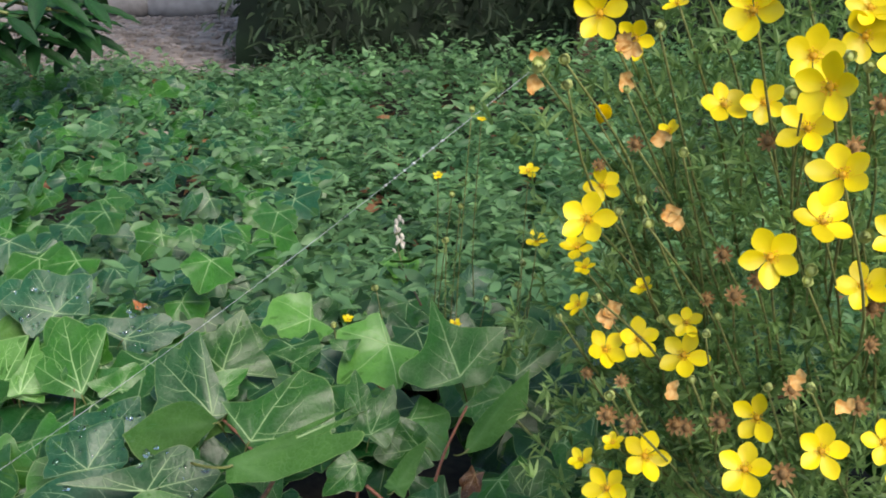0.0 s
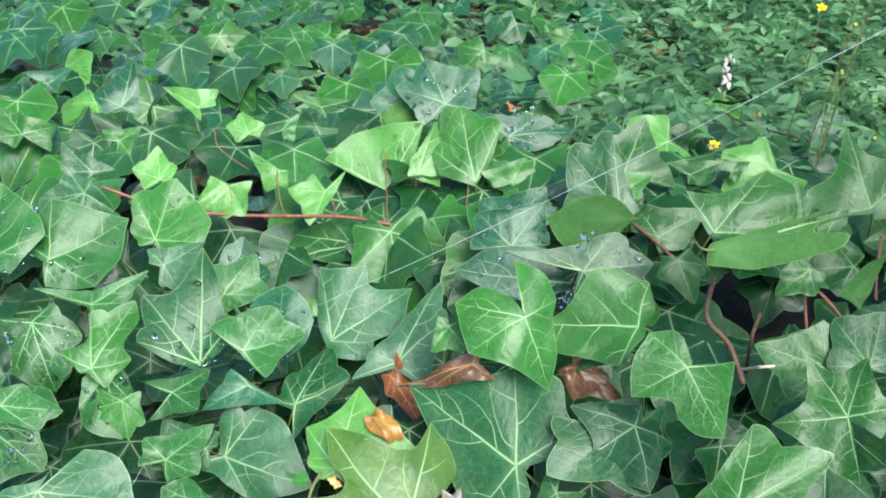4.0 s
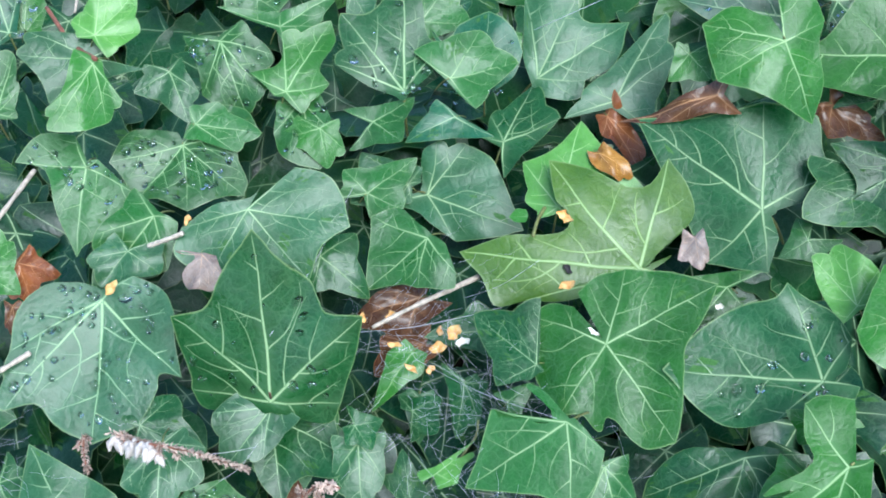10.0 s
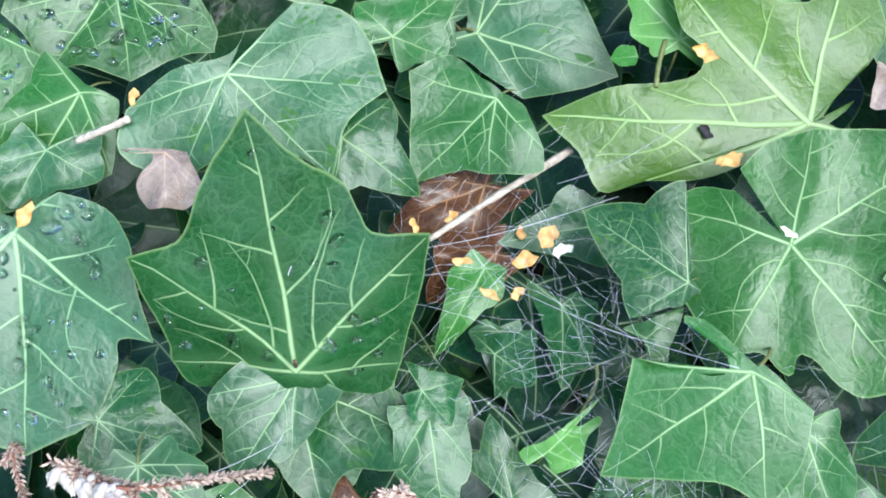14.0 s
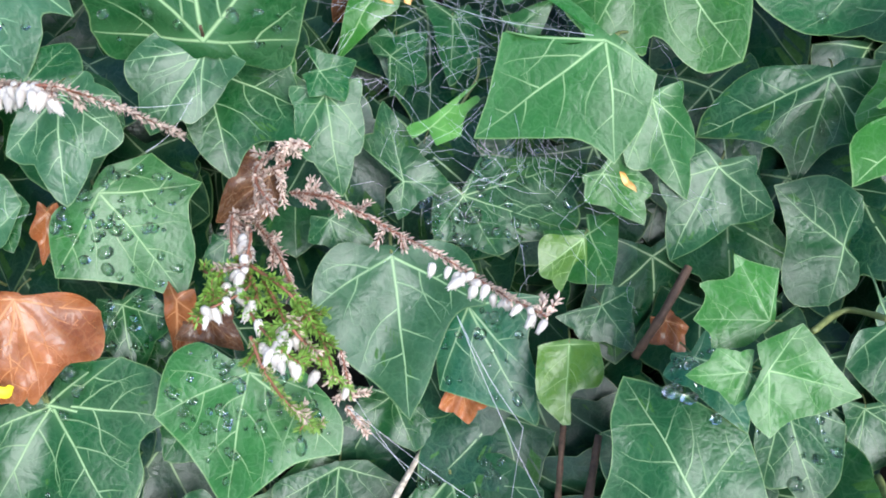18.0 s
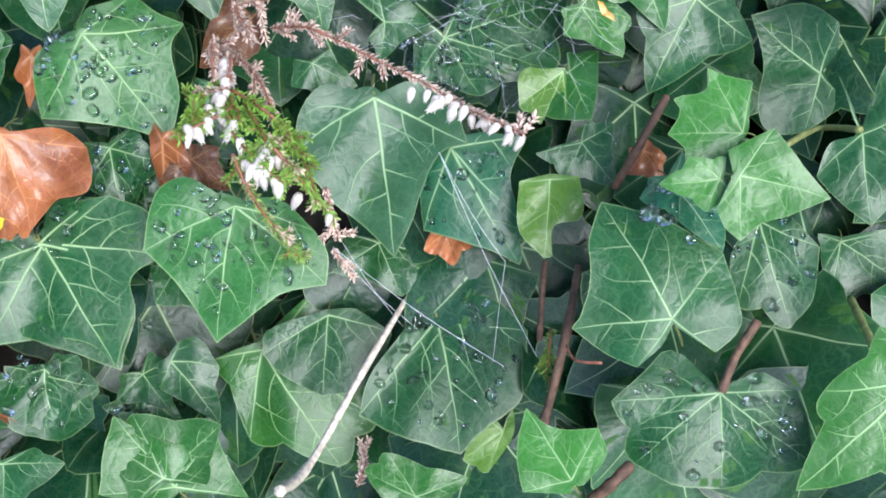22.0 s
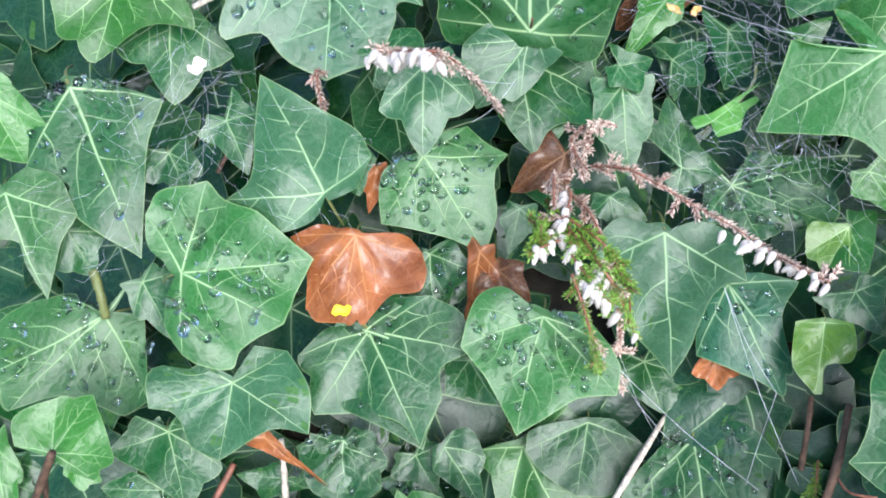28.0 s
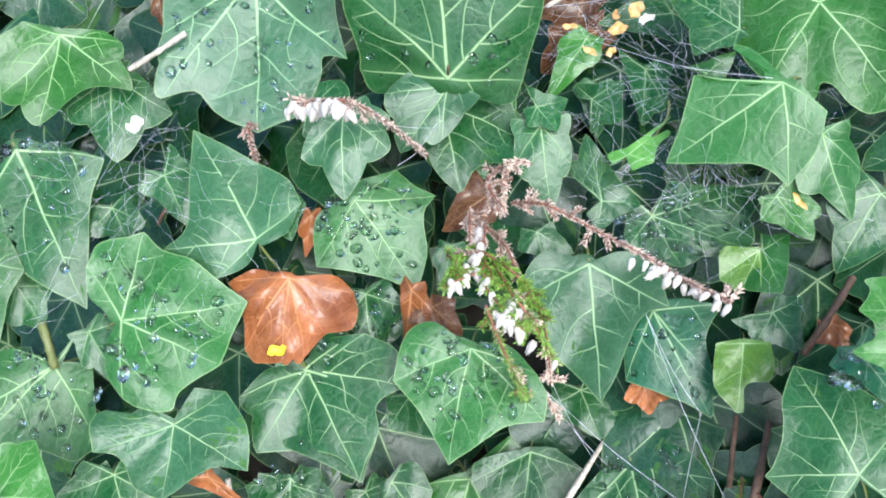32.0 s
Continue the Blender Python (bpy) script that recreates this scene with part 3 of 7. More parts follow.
ivy(-0.277, 0.338, 0.151, -25, 30, -143, 0.057, "deep", 0, (-174, 0.53, 0), (-153, 0.61, 0), (-131, 0.69), (-104, 0.83, 0), (-84, 1.08), (-70, 0.83, 0), (-52, 0.66, 0), (-38, 0.68, 0), (-15, 0.83, 0), (0, 1.00), (12, 0.95, 0), (20, 0.83, 0), (33, 0.62, 0), (39, 0.75, 0), (53, 0.64, 0), (67, 0.74), (83, 0.69, 0), (104, 0.67, 0), (146, 0.71), (161, 0.64, 0), (174, 0.44, 0))
ivy(-0.177, 0.335, 0.160, -11, -37, 100, 0.072, "dark", 1, (-173, 0.22), (-132, 0.22, 0), (-78, 0.16, 0), (-44, 0.40), (-32, 0.64, 0), (-18, 0.80, 0), (0, 1.00), (20, 0.84, 0), (41, 0.70, 0), (60, 0.61, 0), (70, 0.67), (78, 0.56, 0), (99, 0.46, 0), (121, 0.34), (145, 0.17, 0), (166, 0.07, 0))
ivy(-0.219, 0.482, 0.257, -43, 21, -163, 0.047, "fresh", 0, (-172, 0.77), (-138, 0.62, 0), (-100, 0.46), (-67, 0.36, 0), (-21, 0.65, 0), (0, 1.00), (20, 0.72, 0), (44, 0.66, 0), (75, 0.86), (90, 0.83, 0), (120, 0.93), (143, 0.72, 0), (164, 0.34, 0), (165, 0.46, 0))
ivy(-0.420, 0.457, 0.202, 44, -3, 16, 0.080, "dark", 1, (-115, 0.07, 0), (-78, 0.29, 0), (-68, 0.54), (-38, 0.75), (-22, 0.65, 0), (-4, 0.89, 0), (0, 1.00), (10, 0.75, 0), (22, 0.47, 0), (37, 0.49), (51, 0.30, 0), (102, 0.04, 0))
ivy(-0.380, 0.491, 0.193, 45, -2, 11, 0.050, "blue", 1, (-95, 0.54, 0), (-89, 0.72), (-63, 0.55, 0), (-43, 1.05), (-41, 0.78, 0), (-23, 0.90, 0), (0, 1.00), (21, 0.85, 0), (41, 0.66), (61, 0.39, 0), (141, 0.06, 0))
ivy(-0.354, 0.525, 0.188, 32, 34, -34, 0.067, "grey", 0, (-90, 0.27, 0), (-67, 0.79), (-47, 0.77, 0), (-33, 0.87), (-20, 0.70, 0), (0, 1.00), (22, 0.72, 0), (35, 0.44), (59, 0.43, 0), (121, 0.17, 0))
ivy(-0.303, 0.508, 0.191, 43, 14, -11, 0.062, "grey", 0, (-139, 0.52), (-96, 0.31), (0, 1.00), (23, 0.72), (103, 0.45))
ivy(-0.532, 0.452, 0.217, -44, 13, -146, 0.047, "mid", 1, (-117, 0.38), (-58, 0.66), (-22, 0.84), (0, 1.00), (17, 0.86, 0), (37, 0.72), (57, 0.44, 0), (118, 0.47))
ivy(-0.486, 0.439, 0.199, 40, 20, -4, 0.051, "fresh", 0, (-139, 0.15), (-104, 0.25, 0), (-92, 0.47), (-43, 0.36, 0), (-35, 0.71), (0, 1.00), (12, 0.83, 0), (24, 0.47, 0), (49, 0.50), (114, 0.31))
ivy(-0.589, 0.495, 0.231, 47, 6, 17, 0.057, "mid", 1, (-155, 0.24), (-70, 0.50, 0), (-55, 0.84), (0, 1.00), (36, 0.80, 0), (58, 0.72), (116, 0.31, 0))
ivy(-0.558, 0.519, 0.224, 28, 40, -31, 0.060, "mid", 1, (-119, 0.45), (-60, 0.73), (-29, 0.75, 0), (0, 1.00), (28, 0.79, 0), (62, 0.64), (84, 0.45, 0), (125, 0.33))
ivy(-0.500, 0.563, 0.227, 47, 12, 5, 0.048, "fresh", 0, (-132, 0.25), (-88, 0.40), (-44, 0.80), (0, 1.00), (51, 0.88, 0), (78, 0.75), (92, 0.35, 0), (134, 0.22))
ivy(-0.426, 0.529, 0.214, 47, 4, 8, 0.040, "blue", 1, (-102, 0.50), (-21, 0.80), (0, 1.00), (56, 0.72), (90, 0.57), (133, 0.36))
ivy(-0.479, 0.443, 0.194, -43, 11, -151, 0.044, "mid", 1, (-128, 0.17), (-79, 0.28), (-51, 0.39, 0), (-28, 0.77), (0, 1.00), (30, 0.84, 0), (50, 0.60), (93, 0.32), (134, 0.20))
ivy(-0.542, 0.409, 0.217, -43, 13, -144, 0.031, "dark", 0, (-124, 0.35), (-34, 0.66), (0, 1.00), (77, 0.73), (127, 0.45))
ivy(-0.566, 0.376, 0.234, -40, -24, -180, 0.042, "fresh", 0, (-128, 0.12), (-78, 0.20, 0), (-68, 0.59), (-43, 0.78), (-17, 0.88, 0), (0, 1.00), (12, 0.80), (14, 0.53, 0), (99, 0.33))
ivy(-0.567, 0.354, 0.182, -42, -6, -160, 0.049, "mid", 1, (-132, 0.15), (-88, 0.24, 0), (-65, 0.60), (-43, 0.80, 0), (-5, 0.87, 0), (0, 1.00), (26, 0.59, 0), (80, 0.43, 0), (89, 0.74), (122, 0.61, 0), (155, 0.40))
ivy(-0.524, 0.345, 0.165, -32, -26, 169, 0.050, "mid", 0, (-115, 0.26), (-54, 0.60), (0, 1.00), (33, 0.64), (107, 0.40))
ivy(-0.584, 0.399, 0.223, 5, -45, 109, 0.039, "grey", 0, (-168, 0.77), (-131, 0.39, 0), (-53, 0.87), (-22, 0.76, 0), (0, 1.00), (22, 0.93), (40, 0.55, 0), (153, 0.53))
ivy(-0.581, 0.403, 0.235, 37, 29, -7, 0.034, "lime", 0, (-136, 0.28), (-97, 0.45), (-34, 0.78), (0, 1.00), (45, 0.70), (113, 0.43))
ivy(-0.647, 0.427, 0.215, 38, 29, -4, 0.021, "fresh", 0, (-120, 0.52), (-61, 0.84), (-33, 1.57), (0, 1.00), (71, 0.50), (125, 0.31))
ivy(-0.651, 0.419, 0.218, 45, -8, 37, 0.047, "blue", 1, (-117, 0.34), (-55, 0.55), (0, 1.00), (29, 0.68), (125, 0.11))
ivy(-0.638, 0.377, 0.189, 43, -8, 39, 0.048, "mid", 0, (-120, 0.21), (-60, 0.34), (0, 1.00), (33, 0.77), (58, 0.39), (119, 0.24))
ivy(-0.390, 0.461, 0.189, -27, -36, 141, 0.033, "blue", 0, (-125, 0.79), (0, 1.00), (72, 0.46))
ivy(-0.362, 0.470, 0.171, 16, 11, -4, 0.057, "dark", 0, (-111, 0.23), (-42, 0.37), (0, 1.00), (35, 0.74), (158, 0.47))
ivy(-0.429, 0.417, 0.155, 29, 31, -28, 0.036, "mid", 0, (-155, 0.48), (-98, 0.55), (0, 1.00), (63, 0.64), (121, 0.40))
ivy(-0.432, 0.352, 0.156, -27, 30, -120, 0.034, "dark", 0, (-127, 0.42), (-76, 0.67), (0, 1.00), (66, 0.59), (122, 0.36))
ivy(-0.435, 0.445, 0.186, 36, 36, -36, 0.028, "mid", 0, (-129, 0.69), (0, 1.00), (64, 0.78), (158, 0.79))
ivy(-0.508, 0.484, 0.216, 30, 37, -28, 0.043, "mid", 0, (-129, 0.94), (-58, 0.22), (0, 1.00), (32, 0.51), (107, 0.31))
ivy(-0.483, 0.540, 0.220, 30, 39, -32, 0.033, "grey", 0, (-140, 0.31), (-105, 0.51), (0, 1.00), (89, 0.70), (132, 0.43))
ivy(-0.251, 0.657, 0.227, 35, -38, 41, 0.033, "blue", 1, (-125, 0.54), (-73, 0.87), (0, 1.00), (86, 1.30), (112, 1.03))
ivy(-0.187, 0.629, 0.247, -38, 35, -148, 0.025, "deep", 1, (-119, 0.43), (-60, 0.70), (0, 1.00), (27, 1.05), (127, 1.93), (170, 0.83))
ivy(-0.266, 0.488, 0.238, -44, -19, 162, 0.019, "fresh", 0, (-154, 0.77), (-73, 1.00), (0, 1.00), (100, 0.50), (138, 0.31))
ivy(-0.162, 0.493, 0.227, 31, 37, -52, 0.014, "dark", 0, (-171, 1.73), (-135, 1.39), (0, 1.00), (123, 0.95))
ivy(-0.146, 0.455, 0.210, -35, -30, 136, 0.054, "dark", 0, (-124, 0.44), (-70, 0.71), (-24, 0.68, 0), (0, 1.00), (1, 0.52, 0), (48, 0.74), (63, 0.48, 0), (139, 0.25))
ivy(-0.186, 0.430, 0.171, -34, -27, 140, 0.018, "mid", 0, (-148, 0.98), (-81, 0.76), (0, 1.00), (99, 0.77), (137, 0.48))
ivy(-0.167, 0.366, 0.183, 25, -33, 40, 0.031, "lime", 0, (-102, 0.39), (-21, 0.63, 0), (0, 1.00), (29, 0.98), (56, 0.72, 0), (69, 0.64), (124, 0.40))
ivy(-0.142, 0.352, 0.197, -25, -33, 120, 0.030, "fresh", 0, (-125, 0.49), (-72, 0.80), (-42, 1.03), (-21, 1.06, 0), (0, 1.00), (40, 0.81, 0), (69, 0.94), (128, 0.70))
ivy(-0.224, 0.389, 0.161, -5, -40, 95, 0.030, "fresh", 0, (-137, 0.45), (-58, 0.94), (0, 1.00), (148, 0.65))
ivy(-0.176, 0.308, 0.156, 7, -36, 69, 0.018, "fresh", 0, (-119, 0.43), (-60, 0.70), (0, 1.00), (104, 0.89), (146, 0.97))
ivy(-0.588, 0.283, 0.159, -28, 29, -106, 0.023, "fresh", 0, (-138, 0.62), (-102, 1.02), (-70, 0.89), (0, 1.00), (59, 0.53), (119, 0.33))
ivy(-0.308, 0.322, 0.143, -27, -24, 136, 0.022, "dark", 0, (-111, 0.23), (-42, 0.37), (0, 1.00), (68, 1.90), (122, 1.55))
ivy(-0.431, 0.280, 0.107, -31, 6, -156, 0.043, "dark", 0, (-130, 0.18, 0), (-91, 0.70), (-66, 0.81, 0), (-54, 0.99), (-39, 1.05, 0), (-19, 0.78, 0), (0, 1.00), (15, 0.78, 0), (39, 0.48), (76, 0.19, 0))
ivy(-0.485, 0.247, 0.118, 21, 23, -21, 0.022, "dark", 0, (-119, 0.43), (-60, 0.70), (0, 1.00), (67, 1.52), (94, 1.23), (146, 0.51))
ivy(-0.410, 0.436, 0.153, 23, -37, 62, 0.035, "grey", 0, (-136, 0.32), (-96, 0.51), (-55, 1.02), (0, 1.00), (96, 0.36), (136, 0.22))
ivy(-0.463, 0.432, 0.183, -43, 9, -157, 0.024, "fresh", 0, (-110, 0.52), (-39, 0.83), (0, 1.00), (87, 1.03), (131, 0.66))
ivy(-0.521, 0.394, 0.196, -8, 44, -81, 0.037, "mid", 0, (-117, 0.29), (-54, 0.47), (0, 1.00), (28, 0.75), (119, 0.28))
ivy(-0.368, 0.314, 0.098, 36, 26, -45, 0.017, "dark", 0, (-141, 0.43), (-109, 0.69), (0, 1.00), (67, 1.05), (122, 0.95))
ivy(-0.347, 0.338, 0.103, -20, 4, -173, 0.033, "dark", 0, (-133, 0.25), (-91, 0.40), (-25, 0.76), (0, 1.00), (125, 0.50))
ivy(-0.318, 0.310, 0.126, 28, 20, -37, 0.016, "mid", 0, (-119, 0.53), (0, 1.00), (119, 1.15))
ivy(-0.340, 0.367, 0.117, -8, -34, 115, 0.037, "dark", 0, (-135, 0.28), (-94, 0.45), (0, 1.00), (73, 0.50), (125, 0.31))
ivy(-0.377, 0.341, 0.113, -33, -14, 165, 0.038, "fresh", 0, (-119, 0.21), (-60, 0.34), (0, 1.00), (56, 0.35), (118, 0.22))
ivy(-0.528, 0.322, 0.158, -32, -23, 173, 0.023, "grey", 0, (-145, 0.87), (-90, 0.92), (0, 1.00), (42, 0.90), (111, 0.56))
ivy(-0.388, 0.282, 0.114, -24, 21, -133, 0.015, "dark", 0, (-171, 0.76), (-65, 0.95), (0, 1.00), (60, 0.70), (119, 0.43))
ivy(-0.460, 0.232, 0.083, -31, 16, -132, 0.050, "mid", 2, (-129, 0.21, 0), (-93, 0.48), (-69, 0.58, 0), (-59, 0.74), (-44, 0.64, 0), (-18, 0.83, 0), (0, 1.00), (17, 0.73, 0), (64, 0.69), (88, 0.47, 0), (106, 0.33, 0), (165, 0.05, 0))
ivy(-0.352, 0.242, 0.062, -33, 6, -164, 0.063, "grey", 0, (-122, 0.05, 0), (-106, 0.27, 0), (-85, 0.46, 0), (-56, 0.65), (-43, 0.53, 0), (-17, 0.68, 0), (-8, 0.83, 0), (0, 1.00), (9, 0.83, 0), (28, 0.70, 0), (62, 0.58), (82, 0.48, 0), (110, 0.33, 0), (124, 0.12, 0))
ivy(-0.391, 0.183, 0.059, -29, -5, -174, 0.049, "mid", 2, (-142, 0.07, 0), (-108, 0.32, 0), (-80, 0.61), (-70, 0.76, 0), (-56, 0.89), (-35, 0.73, 0), (-14, 0.84, 0), (0, 1.00), (10, 0.85, 0), (29, 0.70, 0), (57, 0.74), (92, 0.58, 0), (113, 0.43, 0), (120, 0.16, 0))
ivy(-0.463, 0.165, 0.041, -28, 9, -136, 0.056, "dark", 1, (-133, 0.06, 0), (-131, 0.28, 0), (-96, 0.51), (-69, 0.61, 0), (-47, 0.75), (-36, 0.58, 0), (-22, 0.76, 0), (-8, 0.88, 0), (0, 1.00), (13, 0.78, 0), (41, 0.62), (80, 0.34, 0), (131, 0.23))
ivy(-0.455, 0.221, 0.144, -38, -3, -160, 0.035, "grey", 0, (-131, 0.33), (-85, 0.54), (-49, 0.70), (0, 1.00), (44, 0.71), (88, 0.36), (132, 0.23))
ivy(-0.430, 0.277, 0.104, -38, 8, -152, 0.039, "mid", 0, (-135, 0.52), (-94, 0.84), (-62, 1.03), (0, 1.00), (39, 0.57), (71, 0.27), (125, 0.17))
ivy(-0.426, 0.270, 0.127, -34, -22, 168, 0.036, "grey", 0, (-106, 0.42), (-29, 0.67), (0, 1.00), (47, 0.78), (113, 0.49))
ivy(-0.287, 0.293, 0.139, -32, -26, 142, 0.057, "mid", 0, (-117, 0.23, 0), (-111, 0.38), (-82, 0.54, 0), (-59, 0.76), (-42, 0.62, 0), (-19, 0.73, 0), (0, 1.00), (13, 0.78, 0), (42, 0.63), (43, 0.12, 0), (77, 0.46, 0), (171, 0.04, 0))
ivy(-0.204, 0.308, 0.127, -40, 1, 170, 0.042, "dark", 0, (-150, 0.21, 0), (-113, 0.68), (-91, 0.74, 0), (-47, 0.67), (-18, 0.63, 0), (0, 1.00), (20, 0.78, 0), (49, 1.22), (58, 1.09, 0), (78, 0.66, 0), (98, 0.24, 0))
ivy(-0.181, 0.295, 0.138, -41, -6, 158, 0.030, "fresh", 0, (-117, 0.48), (-55, 0.77), (0, 1.00), (31, 0.69), (106, 0.43))
ivy(-0.191, 0.256, 0.095, 17, -35, 49, 0.032, "dark", 0, (-170, 0.25), (-147, 0.47, 0), (-117, 0.69), (-92, 0.86, 0), (-71, 0.77, 0), (-29, 0.63, 0), (0, 1.00), (35, 0.81, 0), (67, 0.57), (84, 0.31, 0), (92, 0.04, 0))
ivy(-0.225, 0.202, 0.116, -13, -34, 101, 0.023, "fresh", 0, (-105, 0.06, 0), (-48, 0.46, 0), (-26, 0.85), (-13, 0.81, 0), (0, 1.00), (22, 0.89, 0), (29, 1.03, 0), (51, 0.77, 0), (63, 1.02), (75, 0.81, 0), (100, 0.71), (112, 0.21, 0))
ivy(-0.227, 0.181, 0.120, 2, 35, -97, 0.027, "fresh", 0, (-128, 0.31, 0), (-70, 0.64), (-28, 0.66, 0), (0, 1.00), (26, 0.68, 0), (54, 0.58, 0), (75, 0.73), (94, 0.57, 0), (110, 0.43), (146, 0.10, 0))
ivy(-0.232, 0.182, 0.116, -14, -32, 106, 0.018, "fresh", 0, (-121, 0.37), (-64, 0.60), (0, 1.00), (42, 0.62), (111, 0.38))
ivy(-0.188, 0.208, 0.117, -34, 15, -173, 0.029, "dark", 0, (-157, 0.79, 0), (-110, 0.47), (-31, 0.72, 0), (0, 1.00), (20, 0.79, 0), (51, 0.65), (80, 0.33, 0), (114, 0.06, 0), (165, 0.69))
ivy(-0.164, 0.227, 0.037, -33, 7, 174, 0.026, "dark", 0, (-115, 0.79), (-63, 1.13), (0, 1.00), (19, 0.54), (101, 0.34))
ivy(-0.233, 0.165, 0.060, 21, -22, 33, 0.047, "dark", 0, (-170, 0.03, 0), (-130, 0.20, 0), (-115, 0.43), (-85, 0.56, 0), (-66, 0.72), (-59, 0.66, 0), (-33, 0.65, 0), (-15, 0.84, 0), (0, 1.00), (14, 0.84, 0), (34, 0.68, 0), (68, 0.61), (102, 0.49, 0), (126, 0.49, 0), (157, 0.39))
ivy(-0.213, 0.147, 0.047, -27, 10, -175, 0.032, "dark", 1, (-116, 0.50, 0), (-93, 0.79), (-71, 0.94, 0), (-52, 1.17), (0, 1.00), (29, 1.09, 0), (50, 1.18), (85, 1.14), (104, 0.83, 0), (132, 0.67, 0), (155, 0.07, 0))
ivy(-0.159, 0.148, 0.075, -30, -8, 142, 0.051, "fresh", 0, (-114, 0.37), (-48, 0.59), (0, 1.00), (36, 0.55), (103, 0.38), (139, 0.24))
ivy(-0.260, 0.107, 0.047, 17, -17, 38, 0.027, "fresh", 0, (-143, 0.16, 0), (-72, 0.59), (-32, 0.72, 0), (0, 1.00), (13, 0.65, 0), (60, 0.69), (86, 0.52, 0), (140, 0.16, 0))
ivy(-0.281, 0.160, -0.043, -25, -4, 170, 0.018, "olive", 0, (-178, 0.66), (-95, 0.25, 0), (0, 1.00), (35, 1.17), (75, 0.76, 0), (111, 1.30), (121, 0.87, 0))
ivy(-0.364, 0.193, -0.027, -28, -2, -172, 0.035, "dark", 0, (-107, 0.36, 0), (-78, 0.83), (-45, 0.94, 0), (-24, 1.00, 0), (0, 1.00), (32, 0.93, 0), (56, 0.94), (72, 0.78, 0), (122, 0.09, 0))
ivy(-0.316, 0.191, -0.012, -28, 8, -162, 0.056, "dark", 2, (-141, 0.17), (-104, 0.42, 0), (-73, 0.68), (-37, 0.86, 0), (-16, 0.87, 0), (0, 1.00), (23, 0.90, 0), (49, 0.92), (60, 0.65, 0), (81, 0.27, 0))
ivy(-0.391, 0.178, -0.041, -24, 13, -137, 0.062, "deep", 0, (-104, 0.60), (-25, 0.96), (0, 1.00), (41, 0.64), (112, 0.36))
ivy(-0.426, 0.162, -0.034, -25, 13, -132, 0.034, "dark", 0, (-117, 0.29), (-92, 0.45, 0), (-45, 0.60), (0, 1.00), (19, 0.55, 0), (58, 0.36), (122, 0.17, 0))
ivy(-0.438, 0.152, -0.048, -22, 16, -120, 0.024, "dark", 1, (-139, 0.32), (-103, 0.51), (0, 1.00), (70, 0.64), (121, 0.74))
ivy(-0.467, 0.140, -0.014, -27, -7, -163, 0.028, "dark", 1, (-180, 0.08, 0), (-79, 0.54, 0), (-44, 0.99), (-17, 1.05, 0), (0, 1.00), (29, 0.92, 0), (78, 0.76), (98, 0.45, 0))
ivy(-0.408, 0.110, -0.038, 21, -11, 52, 0.038, "deep", 0, (-102, 0.28, 0), (-53, 0.78), (-18, 0.85, 0), (0, 1.00), (13, 0.64, 0), (48, 0.44, 0), (75, 0.73), (97, 0.60, 0), (141, 0.78), (144, 0.30, 0))
ivy(-0.312, 0.123, -0.037, 18, -14, 42, 0.021, "deep", 0, (-106, 0.62), (-30, 1.11), (0, 1.00), (104, 1.06), (139, 0.62))
ivy(-0.329, 0.268, 0.074, -30, 20, -145, 0.027, "dark", 2, (-126, 0.62), (-76, 1.84), (-42, 1.68), (0, 1.00), (64, 0.76), (160, 0.66))
ivy(-0.282, 0.246, 0.087, -34, -6, 168, 0.021, "olive", 0, (-73, 0.08, 0), (-26, 0.79), (-17, 0.36, 0), (0, 1.00), (30, 0.97), (69, 0.71, 0), (78, 0.25))
ivy(-0.280, 0.221, 0.055, -31, 3, -176, 0.030, "olive", 0, (-97, 0.36), (-44, 0.62, 0), (-9, 0.60, 0), (-5, 0.98, 0), (0, 1.00), (26, 0.77, 0), (82, 0.39))
ivy(-0.320, 0.236, 0.046, -25, 18, -144, 0.053, "blue", 1, (-86, 0.28, 0), (-68, 0.57), (-32, 0.50, 0), (-13, 0.79), (0, 1.00), (14, 0.77, 0), (49, 0.65), (69, 0.35, 0), (137, 0.04, 0))
ivy(-0.352, 0.264, 0.081, 0, 36, -82, 0.018, "dark", 0, (-143, 1.24), (-108, 1.81), (0, 1.00), (95, 0.82), (135, 0.51))
ivy(-0.385, 0.278, 0.107, -38, 6, -161, 0.039, "dark", 0, (-106, 0.36), (-31, 0.57), (0, 1.00), (38, 0.57), (110, 0.35))
ivy(-0.368, 0.326, 0.096, -40, 4, -167, 0.025, "grey", 0, (-118, 0.34), (-57, 0.54), (0, 1.00), (92, 0.47), (134, 0.29))
ivy(-0.238, 0.276, 0.104, -37, -6, 163, 0.039, "dark", 0, (-133, 0.35), (-77, 0.65), (0, 1.00), (51, 0.57), (115, 0.35))
ivy(-0.266, 0.289, 0.119, -35, 20, -159, 0.038, "mid", 0, (-104, 0.34), (-26, 0.56), (0, 1.00), (40, 0.68), (111, 0.42))
ivy(-0.279, 0.268, 0.099, -26, 27, -139, 0.024, "fresh", 0, (-110, 0.48), (-38, 0.78), (0, 1.00), (69, 0.51), (123, 0.31))
ivy(-0.270, 0.238, 0.059, -23, 24, -140, 0.022, "dark", 0, (-130, 0.39), (-83, 0.63), (0, 1.00), (63, 0.68), (112, 0.83))
ivy(-0.446, 0.207, 0.042, -32, 1, -156, 0.027, "dark", 1, (-112, 0.43), (-44, 0.70), (0, 1.00), (48, 0.62), (138, 0.41))
